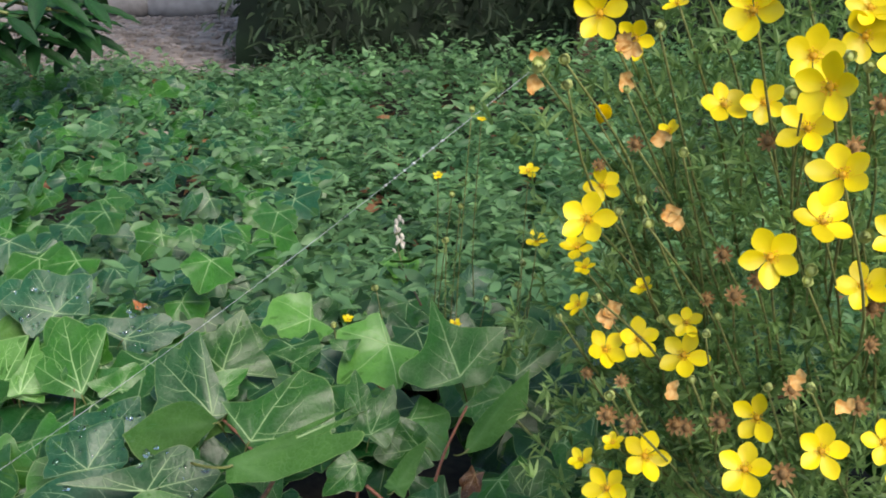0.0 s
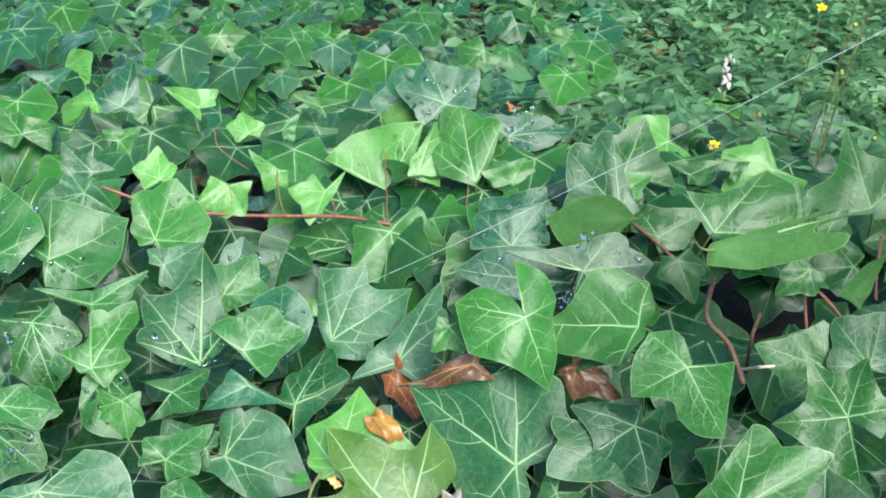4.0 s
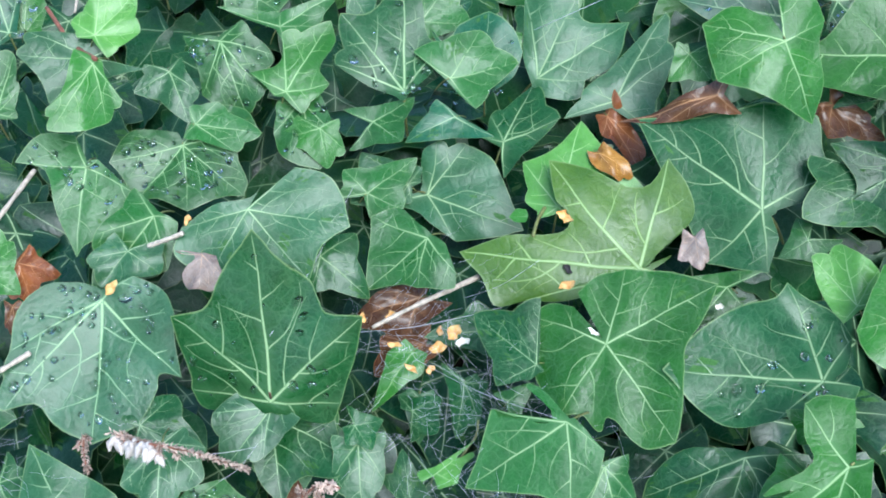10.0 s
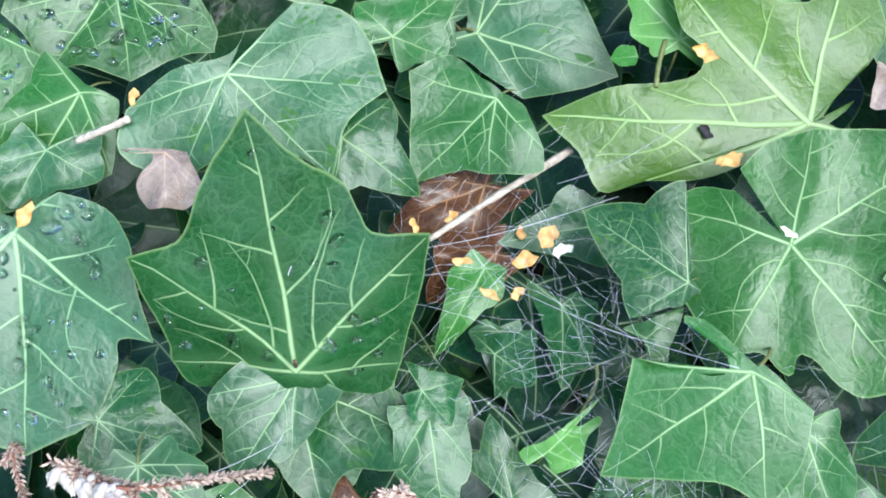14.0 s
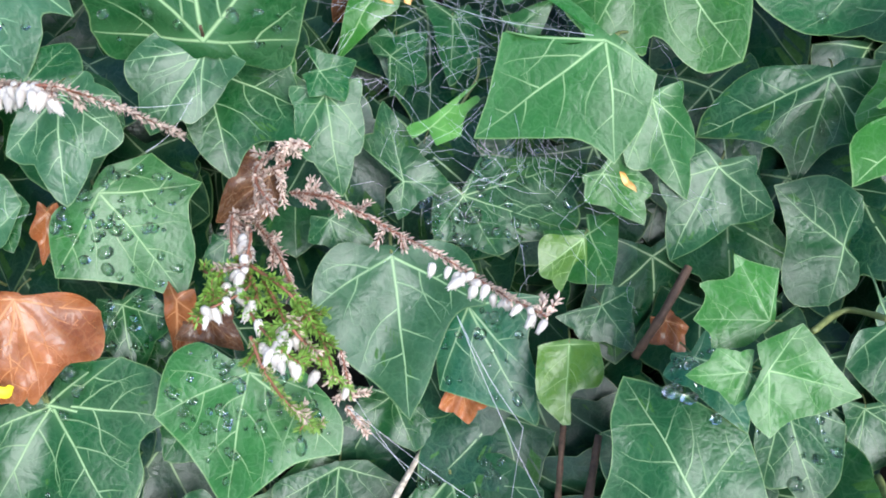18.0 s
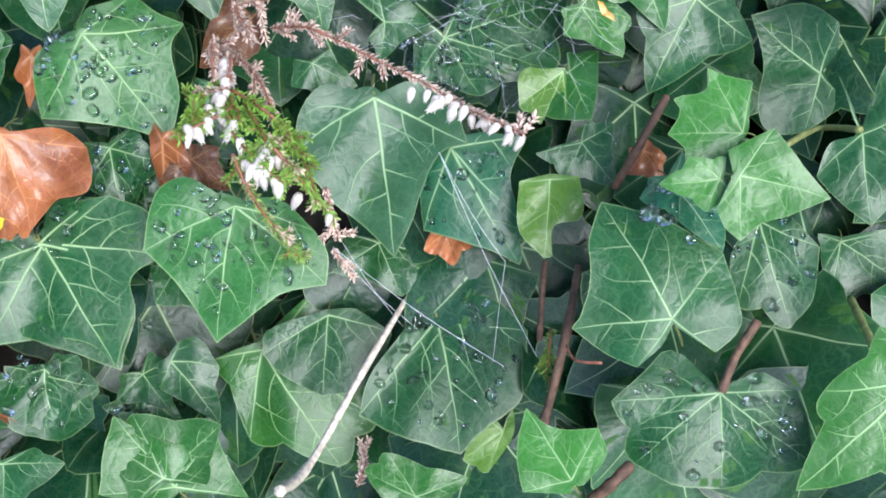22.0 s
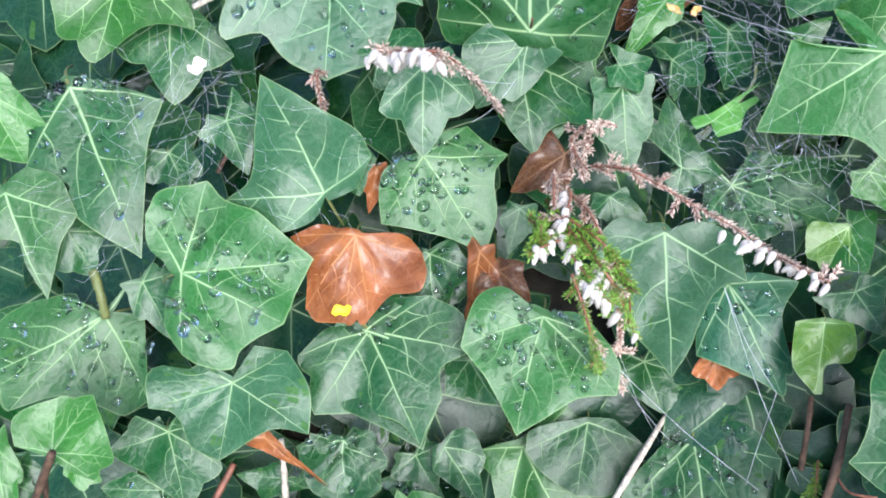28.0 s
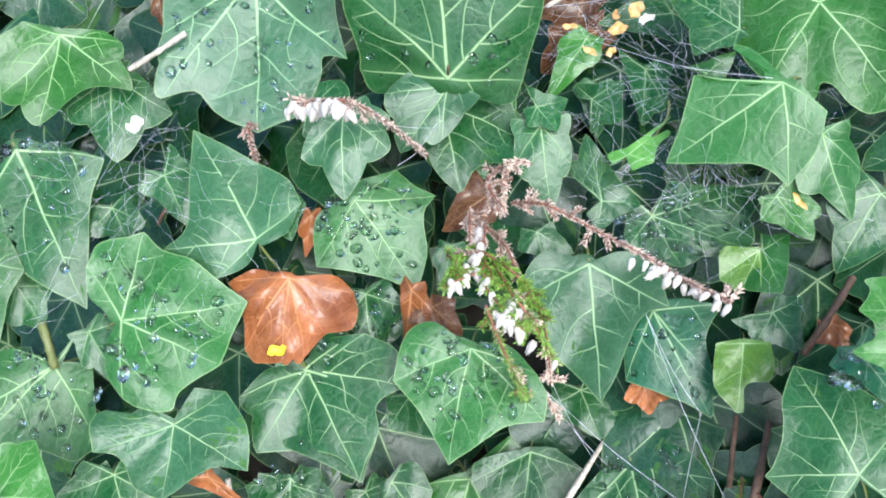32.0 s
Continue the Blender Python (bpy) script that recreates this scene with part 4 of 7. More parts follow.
ivy(-0.346, 0.216, 0.001, -26, 13, -149, 0.025, "dark", 0, (-132, 0.62), (-88, 1.05), (-53, 1.61), (0, 1.00), (81, 0.91), (129, 0.57))
ivy(-0.205, 0.207, 0.067, -25, 19, -162, 0.039, "dark", 1, (-81, 0.28, 0), (-49, 0.57), (-17, 0.84, 0), (0, 1.00), (30, 0.81), (53, 0.43, 0), (99, 0.08, 0))
ivy(-0.240, 0.206, 0.083, -21, 25, -143, 0.030, "blue", 1, (-124, 0.35), (-36, 0.74), (0, 1.00), (94, 0.41), (135, 0.25))
ivy(-0.379, 0.253, 0.064, -33, 11, -153, 0.014, "dark", 0, (-113, 0.62), (-45, 1.41), (0, 1.00), (63, 0.89), (121, 0.55))
ivy(-0.482, 0.206, 0.099, -35, 3, -148, 0.016, "dark", 0, (-158, 0.77), (-79, 0.63), (0, 1.00), (56, 0.65), (118, 0.41))
ivy(-0.530, 0.142, 0.080, 1, 33, -63, 0.052, "mid", 2, (-142, 0.16, 0), (-135, 0.33, 0), (-116, 0.53), (-101, 0.64, 0), (-80, 0.67, 0), (-69, 0.73), (-54, 0.65, 0), (-33, 0.73, 0), (-12, 0.85, 0), (0, 1.00), (18, 0.88, 0), (33, 0.87), (58, 0.75, 0), (68, 0.83, 0), (81, 0.74, 0), (93, 0.63), (108, 0.44, 0), (122, 0.22, 0), (171, 0.05, 0))
ivy(-0.502, 0.119, 0.048, -29, -6, -166, 0.031, "grey", 0, (-157, 0.56, 0), (-128, 0.81), (-94, 1.00, 0), (-64, 1.20), (-49, 0.80, 0), (0, 1.00), (23, 0.94, 0), (52, 0.80, 0), (65, 1.07), (93, 1.03, 0), (110, 0.50, 0), (116, 0.96), (152, 0.11, 0))
ivy(-0.462, 0.165, 0.041, -28, 14, -140, 0.054, "dark", 0, (-123, 0.30, 0), (-94, 0.57), (-74, 0.76, 0), (-53, 0.84), (-37, 0.65, 0), (-24, 0.78, 0), (-12, 0.85, 0), (0, 1.00), (5, 0.77, 0), (27, 0.65, 0), (57, 0.77), (95, 0.58), (111, 0.38, 0), (124, 0.26, 0), (166, 0.07, 0))
ivy(-0.487, 0.188, 0.095, 32, -16, 43, 0.056, "grey", 0, (-174, 0.03, 0), (-131, 0.21, 0), (-103, 0.45), (-82, 0.59, 0), (-65, 0.71), (-50, 0.54, 0), (-18, 0.71, 0), (0, 1.00), (26, 0.63, 0), (56, 0.52, 0), (79, 0.44), (109, 0.24, 0))
ivy(-0.605, 0.196, 0.111, -38, 9, -139, 0.078, "dark", 2, (-91, 0.12, 0), (-67, 0.30, 0), (-60, 0.50), (-34, 0.50, 0), (-16, 0.65, 0), (0, 1.00), (10, 0.82, 0), (24, 0.64, 0), (48, 0.49), (77, 0.23, 0), (120, 0.08, 0))
ivy(-0.614, 0.151, 0.088, -36, 5, -138, 0.047, "mid", 0, (-123, 0.29, 0), (-88, 0.46, 0), (-52, 0.64), (-27, 0.65, 0), (0, 1.00), (5, 0.65, 0), (6, 0.45, 0), (33, 0.40, 0), (78, 0.31), (153, 0.24, 0))
ivy(-0.634, 0.180, 0.114, -38, 10, -133, 0.034, "fresh", 0, (-112, 0.30), (-33, 0.80), (0, 1.00), (60, 0.70), (119, 0.43))
ivy(-0.570, 0.134, 0.044, -11, -30, 142, 0.055, "mid", 2, (-153, 0.30, 0), (-90, 0.74), (-75, 0.79, 0), (-63, 0.70, 0), (-34, 0.70, 0), (-19, 0.99), (0, 1.00), (21, 0.83, 0), (36, 0.61, 0), (54, 0.36), (72, 0.06, 0), (151, 0.31))
ivy(-0.544, 0.063, 0.063, 27, 7, 22, 0.020, "fresh", 0, (-150, 0.08, 0), (-80, 0.66), (-48, 0.95, 0), (0, 1.00), (32, 1.23), (52, 1.05, 0), (94, 1.12), (122, 0.92), (136, 0.44, 0))
ivy(-0.574, 0.059, 0.053, -27, 9, -125, 0.023, "fresh", 0, (-141, 0.24), (-108, 0.39), (-37, 0.63), (0, 1.00), (60, 0.70), (119, 0.43))
ivy(-0.597, 0.239, 0.144, -39, -14, -168, 0.042, "fresh", 0, (-112, 0.44, 0), (-96, 0.65), (-64, 0.94), (-42, 0.66, 0), (-15, 0.76, 0), (0, 1.00), (30, 0.88), (68, 0.67, 0), (98, 0.40), (147, 0.08, 0))
ivy(-0.580, 0.242, 0.124, -41, -1, -156, 0.041, "dark", 0, (-125, 0.26), (-72, 0.43), (-52, 0.82), (0, 1.00), (56, 0.70), (117, 0.44))
ivy(-0.539, 0.207, 0.102, -36, 11, -141, 0.025, "dark", 0, (-149, 0.60), (-82, 0.60), (0, 1.00), (85, 0.53), (131, 0.33))
ivy(-0.523, 0.098, 0.032, -28, 4, -145, 0.030, "dark", 0, (-133, 0.33), (-90, 0.54), (-41, 0.88), (0, 1.00), (87, 0.81), (132, 0.50))
ivy(-0.467, 0.138, -0.015, -27, 4, -155, 0.025, "dark", 0, (-141, 0.38), (-107, 0.61), (-63, 0.90), (0, 1.00), (56, 1.06), (118, 0.62))
ivy(-0.448, 0.206, 0.051, -33, 6, -159, 0.028, "dark", 1, (-121, 0.45), (-63, 0.72), (0, 1.00), (47, 0.60), (114, 0.37))
ivy(-0.416, 0.236, 0.061, -35, -3, -177, 0.021, "dark", 0, (-122, 0.38), (-66, 0.60), (0, 1.00), (46, 0.49), (113, 0.30))
ivy(-0.595, 0.156, 0.066, -33, 11, -132, 0.022, "dark", 0, (-119, 0.43), (-60, 0.70), (0, 1.00), (43, 0.78), (91, 0.69), (133, 0.43))
ivy(-0.422, 0.186, 0.008, -24, 19, -135, 0.024, "dark", 0, (-112, 0.27), (-44, 0.44), (0, 1.00), (66, 0.77), (122, 0.48))
ivy(-0.557, 0.148, 0.056, -31, 10, -135, 0.027, "dark", 0, (-129, 0.34), (-82, 0.55), (0, 1.00), (39, 0.54), (110, 0.34))
ivy(-0.563, 0.195, 0.087, -35, 10, -139, 0.019, "dark", 0, (-110, 0.54), (-40, 0.87), (0, 1.00), (64, 0.87), (121, 0.54))
ivy(-0.541, 0.066, 0.052, -27, 4, -139, 0.011, "fresh", 0, (-110, 0.62), (-39, 1.17), (0, 1.00), (55, 0.47), (117, 0.29))
ivy(-0.565, 0.062, 0.044, -27, 6, -131, 0.015, "dark", 0, (-114, 0.41), (-47, 0.66), (0, 1.00), (59, 0.50), (119, 0.31))
ivy(-0.592, 0.524, 0.230, 44, 12, 15, 0.046, "mid", 1, (-124, 0.33), (-71, 0.54), (0, 1.00), (90, 0.48))
ivy(-0.560, 0.576, 0.249, -3, -47, 117, 0.032, "grey", 0, (-141, 1.00), (-79, 0.94), (-15, 1.18), (0, 1.00), (60, 0.70), (119, 0.43))
ivy(-0.560, 0.590, 0.261, 40, -29, 53, 0.034, "grey", 0, (-111, 0.41), (-41, 0.66), (0, 1.00), (125, 0.49))
ivy(-0.508, 0.595, 0.260, 47, -3, 23, 0.027, "lime", 0, (-121, 0.51), (-64, 0.82), (0, 1.00), (60, 0.56), (120, 0.35))
ivy(-0.466, 0.622, 0.248, -47, -6, -168, 0.026, "lime", 0, (-113, 0.71), (-38, 1.01), (0, 1.00), (51, 1.03), (115, 0.62))
ivy(-0.439, 0.657, 0.250, -45, -18, 178, 0.020, "lime", 0, (-119, 0.43), (-60, 0.70), (0, 1.00), (102, 1.50))
ivy(-0.404, 0.669, 0.231, -45, -15, 178, 0.031, "lime", 0, (-161, 0.80), (0, 1.00), (71, 0.96), (125, 0.59))
ivy(-0.371, 0.738, 0.207, 25, -44, 67, 0.060, "lime", 0, (-175, 0.09, 0), (-3, 0.51, 0), (0, 1.00), (40, 0.95, 0), (93, 1.16), (110, 0.55, 0))
ivy(-0.341, 0.731, 0.227, 47, 10, -1, 0.050, "lime", 0, (-111, 0.18), (-41, 0.30), (0, 1.00), (15, 0.68), (99, 0.42))
ivy(-0.292, 0.733, 0.228, 47, -12, 16, 0.069, "fresh", 0, (-70, 0.44, 0), (-41, 0.76), (0, 1.00), (34, 0.82), (46, 0.37, 0), (163, 0.04, 0))
ivy(-0.476, 0.691, 0.264, 48, -13, 28, 0.020, "lime", 0, (-117, 0.60), (-56, 0.97), (0, 1.00), (78, 0.78), (128, 0.48))
ivy(-0.560, 0.778, 0.246, 32, -40, 64, 0.038, "lime", 0, (-134, 0.37), (0, 1.00), (103, 0.67), (139, 0.41))
ivy(-0.798, 1.203, 0.147, 34, -41, 63, 0.045, "fresh", 0, (-123, 0.54), (0, 1.00), (46, 0.84), (155, 0.68))
ivy(-0.361, 0.817, 0.256, 4, -50, 93, 0.045, "blue", 0, (-119, 0.43), (-60, 0.70), (0, 1.00), (57, 0.96), (136, 0.87))
ivy(-0.385, 0.796, 0.247, 146, -39, 147, 0.038, "olive", 0, (-110, 0.22), (-45, 0.62), (0, 1.00), (36, 0.54), (110, 0.22))
ivy(-0.243, 0.604, 0.239, 42, 22, -18, 0.041, "blue", 1, (-131, 0.72), (-81, 0.87), (0, 1.00), (49, 0.66), (114, 0.41))
ivy(-0.197, 0.576, 0.232, 0, -46, 94, 0.082, "blue", 1, (-155, 0.05, 0), (-34, 0.34, 0), (-13, 0.68, 0), (0, 1.00), (17, 0.73, 0), (50, 0.36, 0), (113, 0.15))
ivy(-0.355, 0.694, 0.181, -18, -28, 125, 0.095, "mid", 0, (-101, 0.35), (-19, 0.56), (0, 1.00), (14, 0.66), (99, 0.41))
ivy(-0.373, 0.667, 0.190, -15, -29, 119, 0.076, "mid", 0, (-96, 0.32), (-8, 0.52), (0, 1.00), (22, 0.76), (102, 0.47))
ivy(-0.125, 0.440, 0.266, -31, -31, 133, 0.034, "deep", 0, (-159, 0.76), (-116, 0.79, 0), (-86, 1.27), (-67, 1.10, 0), (-51, 0.84, 0), (-38, 0.61, 0), (0, 1.00), (34, 0.86, 0), (73, 0.80), (107, 0.58, 0), (163, 0.13, 0))
ivy(-0.150, 0.457, 0.203, -37, 18, -160, 0.039, "dark", 0, (-108, 0.74), (0, 1.00), (78, 1.40), (119, 1.12))
ivy(-0.097, 0.370, 0.232, 39, 1, -9, 0.047, "deep", 0, (-136, 0.29), (-96, 0.46), (0, 1.00), (44, 1.26), (66, 0.69), (122, 0.43))
ivy(-0.038, 0.437, 0.252, 34, -29, 24, 0.039, "deep", 0, (-157, 0.92), (-136, 0.79, 0), (-86, 0.75, 0), (-67, 1.00), (-37, 0.58, 0), (0, 1.00), (20, 0.64, 0), (50, 0.89), (85, 0.56, 0), (107, 0.74), (156, 0.50, 0))
ivy(-0.062, 0.496, 0.252, 2, -44, 78, 0.019, "deep", 0, (-131, 0.89), (0, 1.00), (130, 1.71))
ivy(-0.003, 0.528, 0.266, -21, -42, 107, 0.032, "dark", 0, (-124, 0.55), (-71, 0.88), (0, 1.00), (24, 0.56), (103, 0.34))
ivy(-0.396, 0.470, 0.209, 14, 40, -53, 0.041, "mid", 0, (-130, 0.65), (-45, 0.85), (0, 1.00), (67, 0.58))
ivy(-0.377, 0.537, 0.207, -30, 33, -124, 0.013, "fresh", 0, (-119, 0.43), (-60, 0.70), (0, 1.00), (71, 0.83))
ivy(-0.429, 0.519, 0.217, -1, 44, -74, 0.031, "mid", 0, (-121, 0.77), (-55, 1.14), (0, 1.00), (111, 0.63), (142, 0.39))
ivy(-0.163, 0.675, 0.240, -164, 45, -69, 0.057, "olive", 0, (-110, 0.22), (-50, 0.52), (0, 1.00), (27, 0.64), (110, 0.22))
ivy(-0.139, 0.653, 0.237, 35, 34, -41, 0.042, "deep", 0, (-134, 0.48), (-93, 0.78), (0, 1.00), (57, 0.49), (118, 0.30))
ivy(-0.125, 0.611, 0.242, -43, 20, -163, 0.034, "deep", 0, (-119, 0.35), (-60, 0.57), (0, 1.00), (70, 0.58), (124, 0.36))
ivy(-0.179, 0.736, 0.214, 49, 2, -2, 0.084, "deep", 0, (-67, 0.23, 0), (-66, 0.64), (-38, 0.76, 0), (-11, 0.59, 0), (0, 1.00), (84, 0.07, 0))
ivy(-0.248, 0.808, 0.230, 40, 32, -29, 0.033, "fresh", 0, (-125, 0.64), (0, 1.00), (75, 0.56), (126, 0.35))
ivy(-0.279, 0.743, 0.231, 28, 41, -46, 0.026, "mid", 0, (-137, 0.43), (-100, 0.69), (0, 1.00), (80, 0.69), (128, 0.43))
ivy(-0.227, 0.728, 0.234, 36, 34, -34, 0.026, "fresh", 0, (-164, 0.58), (0, 1.00), (94, 0.88), (135, 0.55))
ivy(-0.118, 0.728, 0.259, 32, 39, -49, 0.029, "deep", 0, (-127, 0.69), (0, 1.00), (71, 0.44), (125, 0.28))
ivy(-0.605, 0.722, 0.261, 49, 9, 14, 0.048, "blue", 0, (-127, 0.33), (-77, 0.54), (0, 1.00), (23, 0.52), (103, 0.33))
ivy(-0.744, 0.829, 0.231, 35, 39, -18, 0.030, "blue", 0, (-117, 0.89), (0, 1.00), (85, 0.40), (131, 0.25))
ivy(-0.690, 0.699, 0.233, 44, -24, 49, 0.032, "fresh", 0, (-119, 0.43), (-60, 0.70), (0, 1.00), (110, 0.90), (160, 0.87))
ivy(-0.549, 0.614, 0.278, 32, 39, -24, 0.020, "fresh", 0, (-142, 0.48), (-110, 0.77), (0, 1.00), (88, 0.70), (132, 0.44))
ivy(-0.463, 0.736, 0.252, 41, 30, -15, 0.021, "mid", 0, (-153, 0.72), (0, 1.00), (93, 0.67), (134, 0.41))
ivy(-0.462, 0.841, 0.236, 23, -46, 72, 0.030, "fresh", 0, (-139, 0.43), (0, 1.00), (145, 0.94))
ivy(-0.575, 1.100, 0.169, 24, -46, 72, 0.038, "mid", 0, (-132, 0.27), (-88, 0.43), (0, 1.00), (145, 0.94))
ivy(-0.616, 0.987, 0.194, 42, 31, -13, 0.028, "fresh", 0, (-133, 0.68), (0, 1.00), (120, 0.76))
ivy(-0.490, 1.058, 0.178, 37, 38, -28, 0.025, "fresh", 0, (-125, 0.87), (0, 1.00), (100, 0.64), (137, 0.39))
ivy(-0.936, 1.182, 0.159, 18, 49, -44, 0.031, "mid", 0, (-154, 1.45), (0, 1.00), (126, 0.71))
ivy(-0.169, 0.662, 0.248, 38, -27, 40, 0.063, "dark", 0, (-119, 0.43), (-60, 0.70), (0, 1.00), (33, 1.03), (54, 0.38), (117, 0.24))
ivy(-0.170, 0.709, 0.261, 45, 14, -4, 0.053, "deep", 0, (-117, 0.39), (-56, 0.62), (0, 1.00), (81, 0.80))
ivy(-0.167, 0.771, 0.246, -0, 47, -81, 0.039, "deep", 0, (-123, 0.42), (-68, 0.68), (0, 1.00), (33, 0.71), (107, 0.44))
ivy(-0.163, 0.632, 0.258, -178, 45, -77, 0.060, "fresh", 0, (-162, 0.09, 0), (-54, 0.37, 0), (-22, 0.67, 0), (0, 1.00), (25, 0.86, 0), (42, 0.52, 0))
ivy(-0.239, 0.644, 0.230, 32, 33, -27, 0.035, "blue", 1, (-171, 1.02), (-100, 0.85), (0, 1.00), (88, 0.52), (132, 0.32))
ivy(-0.294, 0.760, 0.240, 43, -23, 38, 0.052, "fresh", 0, (-115, 0.59), (-48, 0.92), (0, 1.00), (61, 0.62), (120, 0.39))
ivy(-0.335, 0.809, 0.265, 47, -16, 31, 0.047, "blue", 1, (-116, 0.61), (-52, 0.99), (0, 1.00), (68, 0.94), (123, 0.58))
ivy(-0.273, 0.794, 0.248, 29, 40, -35, 0.039, "blue", 1, (-122, 1.14), (0, 1.00), (25, 1.46), (49, 0.87), (115, 0.54))
ivy(-0.261, 0.737, 0.229, 43, 20, -6, 0.026, "fresh", 0, (-138, 0.62), (-101, 1.05), (0, 1.00), (69, 1.47), (123, 0.62))
ivy(-0.171, 0.682, 0.254, 32, 35, -32, 0.033, "fresh", 0, (-139, 0.59), (-103, 0.96), (0, 1.00), (43, 0.51), (112, 0.32))
ivy(-0.053, 0.585, 0.290, 45, -5, 8, 0.034, "deep", 0, (-102, 0.40), (-21, 0.64), (0, 1.00), (24, 0.58), (103, 0.36))
ivy(-0.045, 0.559, 0.293, 42, 17, -15, 0.036, "deep", 0, (-107, 0.38), (-33, 0.62), (0, 1.00), (36, 0.58), (108, 0.36))
ivy(-0.053, 0.538, 0.286, -34, -30, 147, 0.028, "deep", 0, (-118, 0.38), (-57, 0.62), (0, 1.00), (35, 0.61), (108, 0.38))
ivy(0.104, 0.575, 0.235, 43, 1, -8, 0.044, "deep", 0, (-107, 0.32), (-32, 0.52), (0, 1.00), (24, 0.54), (103, 0.33))
ivy(0.054, 0.548, 0.253, 25, 35, -55, 0.035, "deep", 0, (-134, 0.41), (-93, 0.66), (-44, 0.92), (0, 1.00), (60, 0.70), (119, 0.43))
ivy(-0.189, 0.560, 0.251, 6, 43, -68, 0.047, "dark", 1, (-163, 1.19), (-149, 0.65), (-44, 0.75), (0, 1.00), (60, 0.70), (119, 0.43))
ivy(-0.319, 0.688, 0.185, 23, 39, -39, 0.024, "mid", 0, (-143, 0.42), (-112, 0.68), (0, 1.00), (95, 0.87), (135, 0.54))
ivy(-0.195, 1.161, 0.160, 27, 43, -46, 0.031, "fresh", 0, (-157, 1.32), (-88, 0.53), (0, 1.00), (104, 0.97), (139, 0.60))
ivy(-0.127, 0.949, 0.188, 44, 22, -16, 0.042, "mid", 0, (-135, 0.47), (-95, 0.76), (0, 1.00), (90, 0.63), (133, 0.39))
ivy(-0.066, 1.250, 0.141, 43, 28, -25, 0.031, "fresh", 0, (-113, 0.51), (0, 1.00), (98, 0.72), (137, 0.44))
ivy(0.033, 1.061, 0.194, 27, 43, -55, 0.032, "blue", 0, (-119, 0.43), (-60, 0.70), (0, 1.00), (80, 1.02), (159, 0.87))
ivy(-0.081, 0.772, 0.248, 31, 38, -42, 0.017, "deep", 0, (-142, 0.62), (-110, 1.02), (0, 1.00), (99, 0.64), (137, 0.40))
ivy(-0.520, 0.081, 0.015, -26, 0, -151, 0.023, "dark", 1, (-120, 0.41), (-61, 0.66), (0, 1.00), (101, 1.08), (130, 0.63))
ivy(-0.473, 0.103, -0.026, -25, -1, -165, 0.022, "dark", 0, (-116, 0.58), (-87, 1.10), (0, 1.00), (87, 1.64), (113, 0.62))
ivy(-0.465, 0.135, -0.017, -27, -1, -166, 0.020, "dark", 1, (-142, 0.46), (-110, 0.74), (-79, 1.02), (0, 1.00), (67, 1.00), (123, 0.47))
ivy(-0.413, 0.112, -0.036, 21, -12, 36, 0.029, "deep", 0, (-107, 0.57), (-32, 0.91), (0, 1.00), (75, 1.07), (126, 0.62))
ivy(-0.562, 0.055, 0.042, -24, -12, -167, 0.014, "dark", 0, (-127, 0.43), (-78, 0.70), (0, 1.00), (43, 0.95), (112, 0.59))
ivy(-0.571, 0.062, 0.055, -28, -1, -143, 0.029, "fresh", 0, (-143, 0.29), (-33, 0.51), (0, 1.00), (40, 0.52), (111, 0.32))
ivy(-0.540, 0.055, 0.017, -25, -4, -154, 0.014, "dark", 0, (-123, 0.57), (-68, 0.93), (0, 1.00), (85, 0.86), (130, 0.53))
ivy(-0.532, 0.091, 0.025, -19, 20, -105, 0.024, "dark", 0, (-137, 0.37), (-99, 0.60), (0, 1.00), (156, 0.55))
ivy(-0.503, 0.082, -0.012, -24, 3, -149, 0.016, "deep", 0, (-125, 0.80), (0, 1.00), (79, 0.76), (128, 0.47))
ivy(-0.487, 0.117, -0.021, -19, -18, 158, 0.013, "dark", 0, (-141, 0.50), (-109, 0.81), (0, 1.00), (51, 1.65), (116, 0.62))
ivy(-0.439, 0.158, -0.043, -22, 17, -134, 0.020, "dark", 0, (-128, 0.49), (-78, 0.80), (0, 1.00), (82, 0.80), (129, 0.50))
ivy(-0.114, 0.528, 0.308, 40, 22, -23, 0.053, "deep", 0, (-80, 0.28, 0), (-71, 0.57), (-28, 0.47, 0), (0, 1.00), (21, 1.08, 0), (51, 0.94), (58, 0.64, 0), (67, 0.33, 0))
ivy(-0.115, 0.492, 0.314, 158, -40, 121, 0.080, "deep", 0, (-134, 0.14, 0), (-45, 0.29), (-20, 0.65, 0), (-10, 0.91, 0), (-3, 0.69, 0), (0, 1.00), (1, 0.45, 0), (4, 0.90, 0), (115, 0.06, 0))
ivy(0.014, 0.696, 0.263, 45, -16, 11, 0.068, "deep", 0, (-91, 0.43), (-67, 0.70, 0), (-30, 0.55, 0), (0, 1.00), (13, 0.61, 0), (62, 0.79), (113, 0.34, 0), (173, 0.14, 0))
ivy(0.058, 0.705, 0.259, 47, 6, -12, 0.052, "deep", 0, (-87, 0.30), (0, 1.00), (39, 1.01), (53, 0.67, 0), (155, 0.18, 0))
ivy(0.020, 0.627, 0.243, 140, -23, 148, 0.071, "deep", 0, (-50, 0.22, 0), (-18, 0.67, 0), (0, 1.00), (8, 0.55, 0), (38, 0.17, 0), (175, 0.08, 0))
ivy(0.050, 0.691, 0.250, -22, -42, 114, 0.039, "deep", 0, (-106, 0.51), (-31, 0.82), (0, 1.00), (81, 0.43), (129, 0.27))
